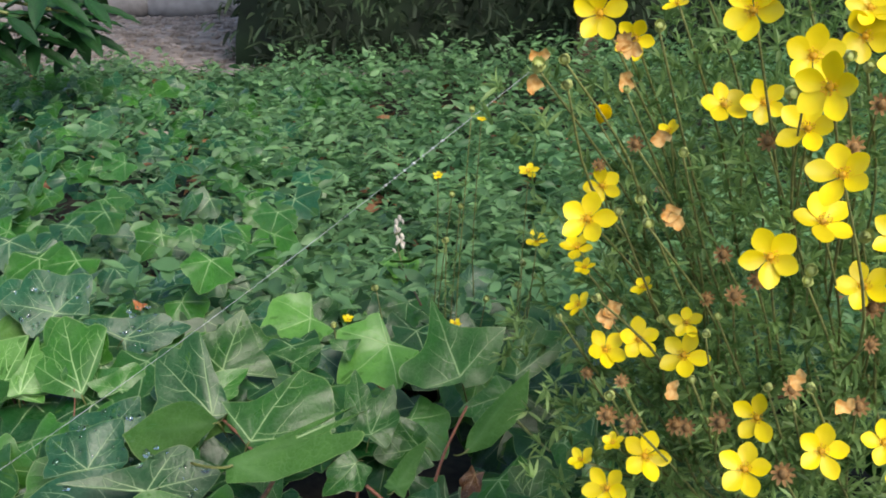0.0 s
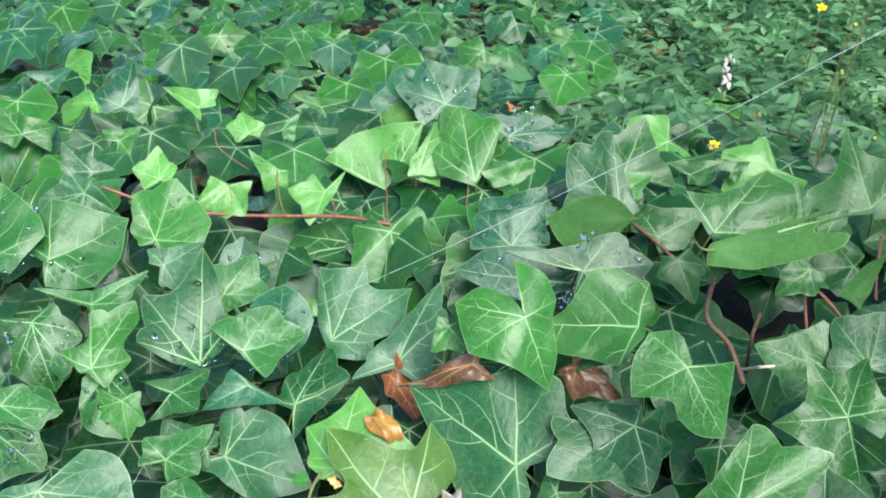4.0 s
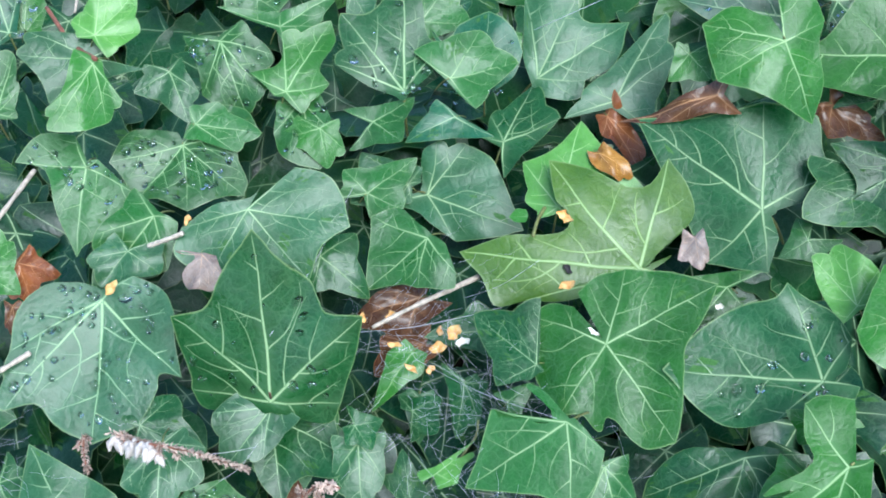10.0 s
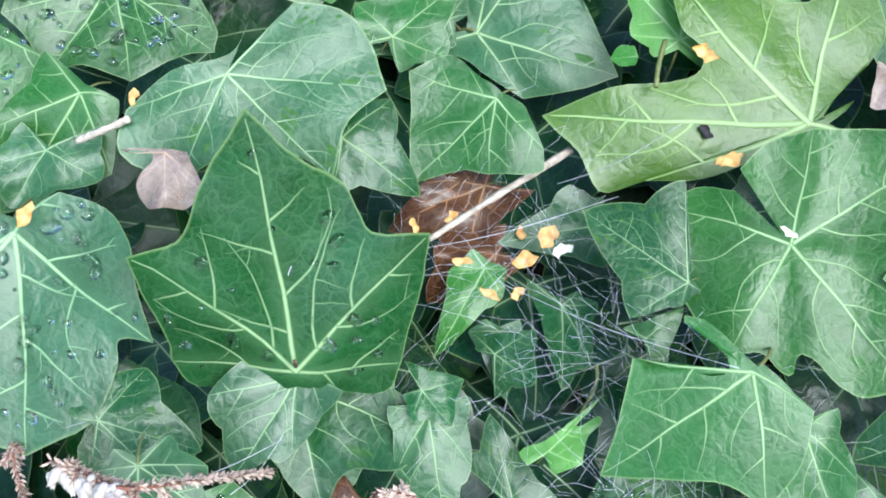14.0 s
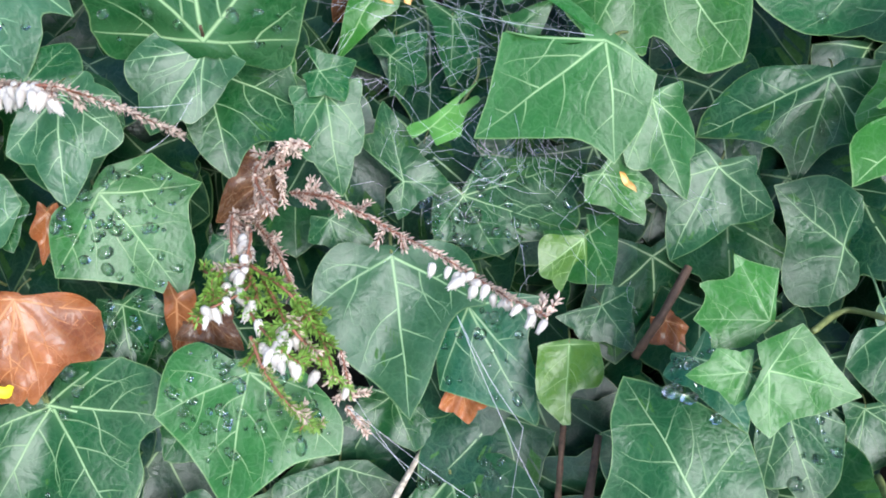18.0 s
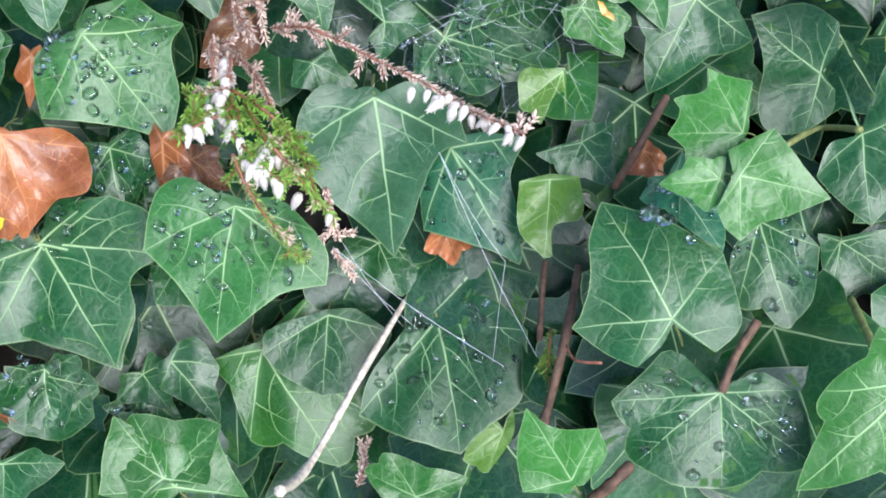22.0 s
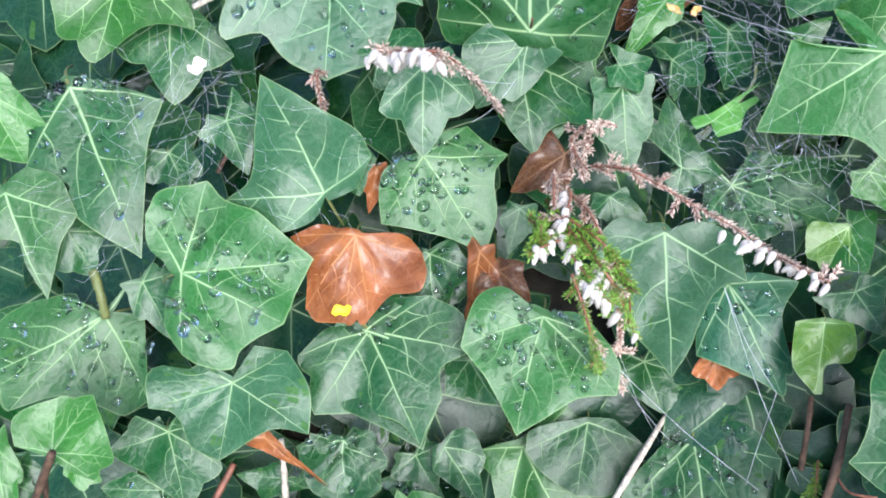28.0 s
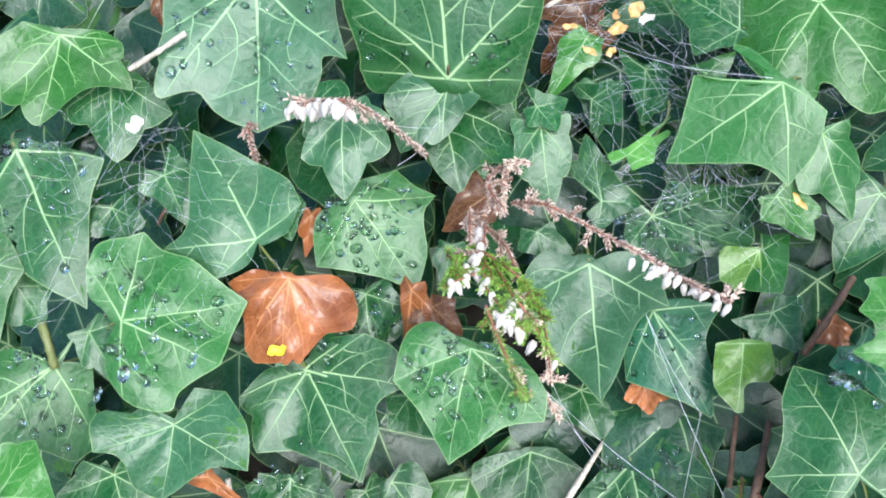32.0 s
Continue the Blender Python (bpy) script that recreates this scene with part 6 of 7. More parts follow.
ivy_stem(RED_STEM, 0.0006, 0.0005, (-0.3577, 0.6927, 0.1973), (-0.3657, 0.7198, 0.2185), (-0.3766, 0.7529, 0.2377))
ivy_stem(RED_STEM, 0.0006, 0.0005, (-0.3283, 0.7070, 0.1925), (-0.3417, 0.7429, 0.2008), (-0.3409, 0.7315, 0.2263))
ivy_stem(RED_STEM, 0.0006, 0.0005, (-0.2956, 0.7178, 0.2080), (-0.2968, 0.7289, 0.2187), (-0.2975, 0.7342, 0.2310))
ivy_stem(RED_STEM, 0.0004, 0.0004, (-0.4606, 0.6501, 0.2511), (-0.4727, 0.6464, 0.2607), (-0.4836, 0.6459, 0.2700), (-0.4938, 0.6653, 0.2756))
ivy_stem(RED_STEM, 0.0011, 0.0013, (-0.1632, 0.6670, 0.2420), (-0.1454, 0.6445, 0.2404), (-0.1289, 0.6178, 0.2403))
ivy_stem(BARK, 0.0015, 0.0018, (-0.1060, 0.5498, 0.2654), (-0.1127, 0.4988, 0.2654), (-0.0983, 0.4875, 0.2551), (-0.0872, 0.4774, 0.2358))
ivy_stem(BARK, 0.0012, 0.0012, (-0.0801, 0.5144, 0.2635), (-0.0847, 0.4973, 0.2552), (-0.0803, 0.5150, 0.2193))
ivy_stem(RED_STEM, 0.001, 0.001, (0.0187, 0.6659, 0.2541), (0.0031, 0.6003, 0.2592), (-0.0046, 0.5595, 0.2597))
ivy_stem(RED_STEM, 0.001, 0.001, (-0.0518, 0.5506, 0.2736), (-0.0522, 0.5302, 0.2649), (-0.0508, 0.5143, 0.2545))
ivy_stem(BARK, 0.0016, 0.0017, (-0.2439, 0.2410, 0.0872), (-0.2507, 0.2243, 0.0796), (-0.2564, 0.2166, 0.0614))
ivy_stem(BARK, 0.0016, 0.0016, (-0.2046, 0.1681, 0.0626), (-0.2106, 0.1560, 0.0566), (-0.2133, 0.1453, 0.0506))
ivy_stem(BARK, 0.0013, 0.0013, (-0.2765, 0.2011, 0.0295), (-0.2756, 0.1882, 0.0252), (-0.2738, 0.1755, 0.0126))
ivy_stem(BARK, 0.002, 0.0022, (-0.2412, 0.1164, 0.0454), (-0.2461, 0.1100, 0.0446), (-0.2517, 0.1058, 0.0352))
ivy_stem(GREEN_STEM, 0.0011, 0.0011, (-0.2093, 0.2058, 0.1093), (-0.1964, 0.2199, 0.1046), (-0.1893, 0.2078, 0.1192))
ivy_stem(GREEN_STEM, 0.0014, 0.0014, (-0.1677, 0.1917, 0.0506), (-0.1685, 0.1712, 0.0631), (-0.1675, 0.1611, 0.0660))
ivy_stem(RED_STEM, 0.0005, 0.0005, (-0.2654, 0.1605, 0.0379), (-0.2623, 0.1520, 0.0440), (-0.2540, 0.1495, 0.0496))
ivy_stem(BARK, 0.0006, 0.0006, (-0.4246, 0.2666, 0.1406), (-0.4285, 0.2769, 0.1131), (-0.4311, 0.2741, 0.1058))
ivy_stem(RED_STEM, 0.0013, 0.0012, (-0.6321, 0.4330, 0.2307), (-0.6017, 0.4089, 0.2245), (-0.5632, 0.3751, 0.2375))
ivy_stem(RED_STEM, 0.0012, 0.0011, (-0.6895, 0.5312, 0.2279), (-0.6395, 0.4683, 0.2397), (-0.6172, 0.4393, 0.2363))
ivy_stem(GREEN_STEM, 0.0011, 0.0009, (-0.3249, 0.4120, 0.1723), (-0.3264, 0.3991, 0.1718), (-0.3264, 0.3899, 0.1679))
ivy_stem(GREEN_STEM, 0.0022, 0.002, (-0.5764, 0.1434, 0.0611), (-0.5702, 0.1366, 0.0563), (-0.5677, 0.1320, 0.0467))
ivy_stem(BARK, 0.0012, 0.001, (-0.4297, 0.2731, 0.1283), (-0.4336, 0.2837, 0.1058), (-0.4346, 0.2794, 0.0993))
ivy_stem(RED_STEM, 0.0012, 0.0011, (-0.0463, 0.5303, 0.2751), (-0.0381, 0.5276, 0.2689), (-0.0319, 0.5239, 0.2635))
ivy_stem(GREEN_STEM, 0.0012, 0.001, (0.0559, 0.6630, 0.2438), (0.0666, 0.6418, 0.2421), (0.0772, 0.6255, 0.2404))
ivy_stem(BARK, 0.0013, 0.0013, (-0.3524, 0.7414, 0.2236), (-0.3487, 0.7455, 0.1950), (-0.3230, 0.7130, 0.1905))
ivy_stem(BARK, 0.001, 0.001, (-0.0547, 1.2540, 0.1398), (-0.0363, 1.1321, 0.1647), (-0.0183, 0.8590, 0.2525))
ivy_stem(GREEN_STEM, 0.0007, 0.0005, (-0.3321, 0.3096, 0.1078), (-0.3314, 0.3030, 0.1035), (-0.3361, 0.2928, 0.0967))

# ---- withered leaves and scraps ----
dead_leaf(-0.473, 0.185, 0.077, -33, -3, -168, 0.036, "brown", "wet glossy orange-brown dead leaf among ivy", (-125, 0.07, 0), (-98, 0.55, 0), (-83, 0.79), (-69, 0.92, 0), (-57, 0.97, 0), (-36, 0.79, 0), (-16, 0.98), (0, 1.00), (18, 1.08, 0), (29, 1.03), (43, 0.73, 0), (69, 0.68, 0), (82, 0.76), (100, 0.45, 0), (108, 0.20, 0))
dead_leaf(-0.426, 0.210, 0.055, -33, -4, -177, 0.036, "brown", "withered brown dead leaf hanging under ivy", (-135, 0.20), (-56, 0.36), (0, 1.00), (2, 0.57), (135, 0.31))
dead_leaf(-0.479, 0.224, 0.077, -36, -4, -171, 0.020, "brown", "withered brown dead leaf hanging under ivy", (-135, 0.27), (-50, 0.48), (0, 1.00), (29, 0.48), (135, 0.26))
dead_leaf(-0.317, 0.214, 0.020, -30, 12, -165, 0.014, "brown", "dry brown dead leaf behind ivy", (-135, 0.49), (-57, 0.90), (0, 1.00), (61, 0.86), (135, 0.47))
dead_leaf(-0.402, 0.253, 0.084, -37, -3, -179, 0.018, "umber", "dry brown dead leaf behind ivy", (-135, 0.39), (-27, 0.70), (0, 1.00), (43, 1.59), (135, 0.88))
dead_leaf(-0.417, 0.208, 0.050, -24, 21, -122, 0.020, "umber", "dull brown dead leaf behind ivy", (-135, 0.32), (-63, 0.57), (0, 1.00), (99, 0.68), (135, 0.37))
dead_leaf(-0.248, 0.227, 0.072, -24, 23, -148, 0.014, "brown", "dull brown dead leaf behind ivy", (-135, 0.32), (-46, 0.59), (0, 1.00), (66, 0.73), (135, 0.40))
dead_leaf(-0.383, 0.373, 0.124, -20, -32, 130, 0.041, "umber", "dark brown sodden dead leaf in a hollow", (-149, 0.46), (-52, 0.71), (0, 1.00), (24, 0.57), (135, 0.32))
dead_leaf(-0.374, 0.351, 0.109, -23, -28, 136, 0.032, "umber", "dark brown sodden dead leaf in a hollow", (-135, 0.33), (-46, 0.59), (0, 1.00), (42, 0.74), (135, 0.41))
dead_leaf(-0.306, 0.504, 0.182, -37, 26, -146, 0.042, "brown", "brown dead leaf wedged under ivy", (-135, 0.38), (-21, 0.70), (0, 1.00), (45, 0.32), (135, 0.17))
dead_leaf(-0.247, 0.476, 0.220, -21, -41, 119, 0.054, "umber", "long brown dead leaf wedged under ivy", (-135, 0.30), (-13, 0.55), (0, 1.00), (4, 0.51), (135, 0.28))
dead_leaf(-0.185, 0.492, 0.220, -22, 42, -126, 0.034, "umber", "brown dead leaf wedged under ivy", (-135, 0.30), (-26, 0.55), (0, 1.00), (63, 0.61), (135, 0.33))
dead_leaf(-0.576, 0.296, 0.158, -39, 8, -140, 0.021, "brown", "curled brown dead leaf under ivy", (-135, 0.55), (-57, 0.99), (0, 1.00), (35, 0.82), (135, 0.45))
dead_leaf(-0.565, 0.273, 0.150, -38, -2, -152, 0.015, "umber", "curled brown dead leaf under ivy", (-135, 0.31), (-85, 0.56), (0, 1.00), (26, 0.64), (135, 0.35))
dead_leaf(-0.475, 0.307, 0.181, -38, 0, -160, 0.018, "tan", "withered brown and white tip of an ivy leaf", (-84, 0.38, 0), (-43, 0.90), (-18, 1.07, 0), (0, 1.00), (21, 1.01, 0), (46, 0.71, 0), (75, 0.19, 0), (94, 0.70))
dead_leaf(-0.244, 0.408, 0.174, -39, 14, -165, 0.017, "tan", "withered brown and white patch on an ivy leaf", (-135, 0.42), (-25, 0.75), (0, 1.00), (49, 0.83), (135, 0.46))
dead_leaf(-0.303, 0.448, 0.191, -22, 33, -118, 0.023, "orange", "orange and black withered dead leaf", (-108, 0.25, 0), (-24, 0.61, 0), (0, 1.00), (23, 0.84), (79, 0.36, 0), (155, 0.30))
dead_leaf(-0.488, 0.113, 0.022, -18, 21, -113, 0.032, "brown", "curled dry brown leaf on a twig", (-135, 0.17), (-13, 0.31), (0, 1.00), (0, 0.63), (135, 0.35))
dead_leaf(-0.630, 2.245, 0.076, 26, -49, 68, 0.066, "tan", "pale brown fallen leaf on the ground cover", (-135, 0.27), (-31, 0.48), (0, 1.00), (15, 0.46), (135, 0.25))
dead_leaf(-0.591, 2.244, 0.070, 23, 50, -50, 0.020, "brown", "pale brown fallen leaf", (-135, 0.32), (-37, 0.58), (0, 1.00), (77, 0.58), (135, 0.32))
dead_leaf(-1.170, 2.403, 0.073, 40, 10, 25, 0.055, "brown", "orange-brown fallen leaf standing among ivy", (-130, 0.35), (-60, 0.55), (-20, 0.70, 0), (0, 1.00), (18, 0.72, 0), (55, 0.60), (130, 0.30))
dead_leaf(0.021, 0.565, 0.261, -40, -17, 159, 0.020, "umber", "curled dark brown dead leaf under ivy", (-135, 0.31), (-45, 0.56), (0, 1.00), (43, 0.54), (135, 0.29))
dead_leaf(-0.278, 0.863, 0.247, 42, -28, 41, 0.012, "brown", "small brown leaf fallen among ivy", (-135, 0.25), (-64, 0.45), (0, 1.00), (109, 0.57), (135, 0.31))
flake(-0.3558, 0.3456, 0.1295, 35, 14, -17, 0.0092, 0.0052, ORANGE_BIT, "orange withered petal caught in a web on ivy")
flake(-0.3626, 0.3405, 0.1210, 15, 33, -60, 0.0099, 0.0048, ORANGE_BIT, "orange withered petal caught in a web on ivy")
flake(-0.3663, 0.3571, 0.1175, 36, -10, 16, 0.0055, 0.0032, ORANGE_BIT, "orange withered petal caught in a web on ivy")
flake(-0.3633, 0.3291, 0.1156, 29, 21, -30, 0.0057, 0.0035, ORANGE_BIT, "orange withered petal caught in a web on ivy")
flake(-0.3909, 0.3452, 0.1322, 28, 26, -33, 0.0061, 0.0035, ORANGE_BIT, "orange withered petal caught in a web on ivy")
flake(-0.4022, 0.3348, 0.1358, 35, -13, 27, 0.0060, 0.0026, ORANGE_BIT, "orange withered petal caught in a web on ivy")
flake(-0.3842, 0.3327, 0.1238, 3, 36, -78, 0.0078, 0.0030, ORANGE_BIT, "orange withered petal caught in a web on ivy")
flake(-0.3728, 0.3257, 0.1166, -16, 32, -114, 0.0087, 0.0030, ORANGE_BIT, "orange withered petal caught in a web on ivy")
flake(-0.3014, 0.3578, 0.1666, 28, 30, -49, 0.0080, 0.0034, ORANGE_BIT, "orange withered petal caught in a web on ivy")
flake(-0.3117, 0.3963, 0.1801, -17, 41, -119, 0.0098, 0.0049, ORANGE_BIT, "orange withered petal caught in a web on ivy")
flake(-0.3498, 0.3416, 0.1283, 20, 32, -55, 0.0078, 0.0043, WHITE_BIT, "small cream petal caught in a web on ivy")
flake(-0.5127, 0.2836, 0.1681, 32, 22, -2, 0.0089, 0.0036, ORANGE_BIT, "small orange-brown scrap on an ivy leaf")
flake(-0.4950, 0.3302, 0.1803, 40, 12, 9, 0.0063, 0.0029, ORANGE_BIT, "small orange-brown scrap between ivy leaves")
flake(-0.4688, 0.1566, 0.0631, 6, 32, -60, 0.0083, 0.0051, YELLOW_BIT, "bright yellow petal on a brown dead leaf")
flake(-0.1743, 0.2510, 0.1173, 35, 24, -46, 0.0072, 0.0055, YELLOW_BIT, "bright yellow petal on an ivy leaf")
flake(-0.2706, 0.2586, 0.1065, -25, 29, -138, 0.0092, 0.0033, ORANGE_BIT, "orange-brown scrap on an ivy leaf")
flake(-0.5552, 0.2186, 0.1179, 26, 32, -22, 0.0084, 0.0065, WHITE_BIT, "cream petal on a dark ivy leaf")
flake(-0.2836, 0.3229, 0.1710, -21, 34, -121, 0.0062, 0.0023, WHITE_BIT, "tiny white scrap on an ivy leaf")
flake(-0.2265, 0.3742, 0.1594, 14, 39, -72, 0.0043, 0.0031, WHITE_BIT, "tiny white scrap on an ivy leaf")
flake(-0.3014, 0.3486, 0.1741, 23, 34, -48, 0.0082, 0.0041, ORANGE_BIT, "orange withered petal caught in a web on ivy")
flake(-0.1772, 0.5889, 0.2526, 1, 46, -77, 0.0096, 0.0072, WHITE_BIT, "cream petal on an ivy leaf")
flake(-0.3055, 0.3880, 0.1525, 29, -29, 43, 0.0065, 0.0032, DARK_BIT, "small black withered flower on an ivy leaf")
flake(-0.3780, 0.1889, 0.0555, 8, 32, -71, 0.0033, 0.0024, WHITE_BIT, "tiny white scrap on an ivy leaf")

# ---- heather growing through the ivy ----
heather = tagged(new("heather_plant"), "straggly heather sprigs with dry brown and white bells", "heather")
heather.location = (-0.395, 0.244, 0.093)
bpy.context.view_layer.update()
sprig(heather, [(-0.3881, 0.2369, 0.0962), (-0.3728, 0.2290, 0.1068), (-0.3595, 0.2242, 0.1073), (-0.3464, 0.2189, 0.1067), (-0.3294, 0.2122, 0.1068), (-0.3107, 0.2038, 0.1055), (-0.2925, 0.1940, 0.1090)], dry=130, white=55, white_from=0.7, seed=11)
sprig(heather, [(-0.4707, 0.2141, 0.1508), (-0.4533, 0.2057, 0.1621), (-0.4432, 0.2047, 0.1650), (-0.4361, 0.2219, 0.1422), (-0.4299, 0.2477, 0.1045)], dry=30, seed=12)
sprig(heather, [(-0.4740, 0.2153, 0.1482), (-0.4623, 0.2102, 0.1567), (-0.4487, 0.2045, 0.1638), (-0.4440, 0.2041, 0.1643)], dry=60, white=90, seed=13)
sprig(heather, [(-0.3896, 0.2443, 0.1031), (-0.3950, 0.2248, 0.1159), (-0.3860, 0.2143, 0.1151)], dry=60, seed=14)
sprig(heather, [(-0.3943, 0.2474, 0.1077), (-0.3967, 0.2300, 0.1145), (-0.3920, 0.2172, 0.1134)], dry=50, seed=15)
sprig(heather, [(-0.3811, 0.2430, 0.1149), (-0.3885, 0.2435, 0.1141), (-0.3925, 0.2410, 0.1072), (-0.3911, 0.2375, 0.0887)], dry=45, seed=16)
sprig(heather, [(-0.3990, 0.2277, 0.0882), (-0.3987, 0.2103, 0.1130), (-0.3947, 0.1957, 0.1112)], dry=60, seed=17)
sprig(heather, [(-0.4041, 0.2200, 0.0956), (-0.3912, 0.2048, 0.1130), (-0.3892, 0.1917, 0.1116), (-0.3895, 0.1857, 0.1100)], dry=45, white=30, white_from=0.5, seed=18)
sprig(heather, [(-0.3963, 0.2216, 0.0957), (-0.3814, 0.2019, 0.1057), (-0.3723, 0.1892, 0.1028)], dry=60, seed=19)
sprig(heather, [(-0.4005, 0.2100, 0.0987), (-0.3860, 0.1867, 0.1097), (-0.3976, 0.1715, 0.1113)], green=60, white=26, white_from=0.66, seed=20)
sprig(heather, [(-0.4028, 0.1902, 0.1068), (-0.3920, 0.1823, 0.1107), (-0.3977, 0.1743, 0.1106)], green=90, seed=21)
sprig(heather, [(-0.3972, 0.2015, 0.1035), (-0.3834, 0.1845, 0.1103), (-0.3827, 0.1758, 0.1098), (-0.3713, 0.1672, 0.1067), (-0.3647, 0.1674, 0.0987)], green=130, white=24, white_from=0.3, seed=22)
sprig(heather, [(-0.3886, 0.1945, 0.1083), (-0.3728, 0.1858, 0.1085), (-0.3620, 0.1783, 0.0999)], green=120, seed=23)
sprig(heather, [(-0.3845, 0.1927, 0.1055), (-0.3716, 0.1750, 0.1079), (-0.3703, 0.1638, 0.1072)], green=60, white=40, white_from=0.6, seed=24)
sprig(heather, [(-0.3746, 0.1790, 0.1078), (-0.3643, 0.1730, 0.1004), (-0.3526, 0.1774, 0.0687)], green=40, dry=36, white=12, seed=25)
sprig(heather, [(-0.3807, 0.1686, 0.1081), (-0.3743, 0.1605, 0.1029), (-0.3680, 0.1609, 0.0822), (-0.3638, 0.1716, 0.0474)], green=90, dry=40, seed=26)
sprig(heather, [(-0.3939, 0.1931, 0.1086), (-0.3963, 0.1847, 0.1123), (-0.3964, 0.1788, 0.1110)], green=70, seed=27)
sprig(heather, [(-0.3713, 0.1914, 0.0986), (-0.3601, 0.1772, 0.0956), (-0.3571, 0.1745, 0.0837)], green=80, seed=28)
sprig(heather, [(-0.3609, 0.1994, 0.0167), (-0.3568, 0.1965, 0.0119), (-0.3522, 0.1958, 0.0030)], dry=20, seed=29)
sprig(heather, [(-0.2707, 0.1729, 0.0270), (-0.2706, 0.1632, 0.0270), (-0.2704, 0.1563, 0.0222)], green=60, seed=30)
sprig(heather, [(-0.3381, 0.1290, -0.0540), (-0.3357, 0.1365, -0.0453), (-0.3401, 0.1453, -0.0440)], dry=30, seed=31)
sprig(heather, [(-0.5090, 0.2362, 0.1161), (-0.5057, 0.2292, 0.1133), (-0.5020, 0.2237, 0.1065)], dry=50, seed=32)
sprig(heather, [(-0.3630, 0.2034, 0.0514), (-0.3587, 0.1961, 0.0407), (-0.3582, 0.1978, 0.0271)], dry=24, seed=33)

wildflower = tagged(new("wildflower"), "small white flower spike among the ground cover", "flower")
wildflower.location = (-0.057, 1.249, 0.10)
bpy.context.view_layer.update()
v, f = tube(((-0.015, 1.20, 0.06), (-0.040, 1.235, 0.12), (-0.055, 1.252, 0.165), (-0.057, 1.256, 0.205)), 0.0018, 0.001, 6, 4, 0.1, 6)
hang(mesh_object("stem", v, f, GREEN_STEM), wildflower)
hang_bells(wildflower, [Vector((-0.050, 1.247, 0.165)), Vector((-0.056, 1.254, 0.185)), Vector((-0.057, 1.256, 0.212))], 13, 0.009, 41, 0.009)
for turn, tall in ((20, 0.135), (-160, 0.15), (100, 0.12)):
    ob = new("leaf", FILL[2])
    ob.matrix_world = pose(-0.046, 1.24, tall, 30, 0, turn) @ Matrix.Scale(0.75, 4)
    ob.color = (*TONES["lime"], 1)
    hang(ob, wildflower)

# ---- flowers of the shrub ----
flower(0.0621, 0.4313, 0.5667, -0.31, -0.95, 0.03, 0.0270)
flower(0.0829, 0.4591, 0.5530, -0.25, -0.96, 0.08, 0.0213)
flower(0.1107, 0.3849, 0.5734, -0.50, -0.85, 0.18, 0.0270)
flower(0.1735, 0.4330, 0.5694, -0.14, -0.90, 0.42, 0.0234)
flower(0.1725, 0.4321, 0.5581, -0.24, -0.96, 0.11, 0.0270)
flower(0.1308, 0.3759, 0.5586, -0.33, -0.93, 0.16, 0.0270)
flower(0.1270, 0.3461, 0.5530, -0.52, -0.85, 0.08, 0.0271)
flower(0.1404, 0.3957, 0.5270, -0.43, -0.75, 0.51, 0.0270)
flower(0.1207, 0.4452, 0.5261, -0.07, -0.87, 0.49, 0.0249)
flower(0.1368, 0.4406, 0.5284, -0.14, -0.98, 0.16, 0.0239)
flower(0.1378, 0.3513, 0.5208, -0.44, -0.79, 0.42, 0.0270)
flower(0.1411, 0.3713, 0.4968, -0.20, -0.79, 0.59, 0.0270)
flower(0.1192, 0.3613, 0.4867, -0.10, -0.96, 0.25, 0.0270)
flower(0.1759, 0.4037, 0.4576, -0.31, -0.78, 0.55, 0.0270)
flower(0.0701, 0.4475, 0.4884, -0.16, -0.96, 0.24, 0.0213)
flower(0.0591, 0.4135, 0.4840, -0.17, -0.96, 0.22, 0.0270)
flower(0.0596, 0.4403, 0.4610, -0.31, -0.38, 0.87, 0.0182)
flower(0.0604, 0.4307, 0.4372, -0.58, -0.33, 0.75, 0.0161)
flower(0.0715, 0.4206, 0.4194, 0.07, -0.82, 0.57, 0.0218)
flower(0.0863, 0.4201, 0.4247, 0.02, -0.75, 0.66, 0.0228)
flower(0.1054, 0.4132, 0.4204, -0.23, -0.83, 0.50, 0.0254)
flower(0.1068, 0.4190, 0.4336, -0.18, -0.85, 0.49, 0.0171)
flower(0.1343, 0.3933, 0.4005, -0.47, -0.76, 0.46, 0.0254, 4)
flower(0.0874, 0.3954, 0.3799, -0.02, -0.90, 0.43, 0.0260)
flower(0.0712, 0.3905, 0.3665, -0.36, -0.68, 0.64, 0.0239)
flower(0.1258, 0.3766, 0.3851, -0.37, -0.71, 0.60, 0.0270)
flower(0.1581, 0.3789, 0.3926, -0.36, -0.77, 0.53, 0.0265)
flower(0.1807, 0.3727, 0.4005, -0.12, -0.87, 0.49, 0.0239)
flower(0.0603, 0.3968, 0.3769, -0.61, -0.32, 0.72, 0.0145)
flower(0.0889, 0.4290, 0.4463, -0.59, -0.32, 0.74, 0.0135)
flower(0.0619, 0.4306, 0.4551, -0.37, -0.37, 0.85, 0.0123)
flower(0.0726, 0.3926, 0.3881, -0.47, -0.35, 0.81, 0.0122)
flower(0.0989, 0.4481, 0.5132, -0.65, -0.31, 0.70, 0.0145)
flower(0.0930, 0.4281, 0.5711, -0.60, -0.32, 0.73, 0.0136)
flower(0.1785, 0.4007, 0.5506, -0.27, -0.89, 0.37, 0.0270)
flower(0.1861, 0.3887, 0.5132, -0.55, -0.79, 0.26, 0.0270)
flower(0.1795, 0.3839, 0.4868, -0.55, -0.75, 0.37, 0.0270)
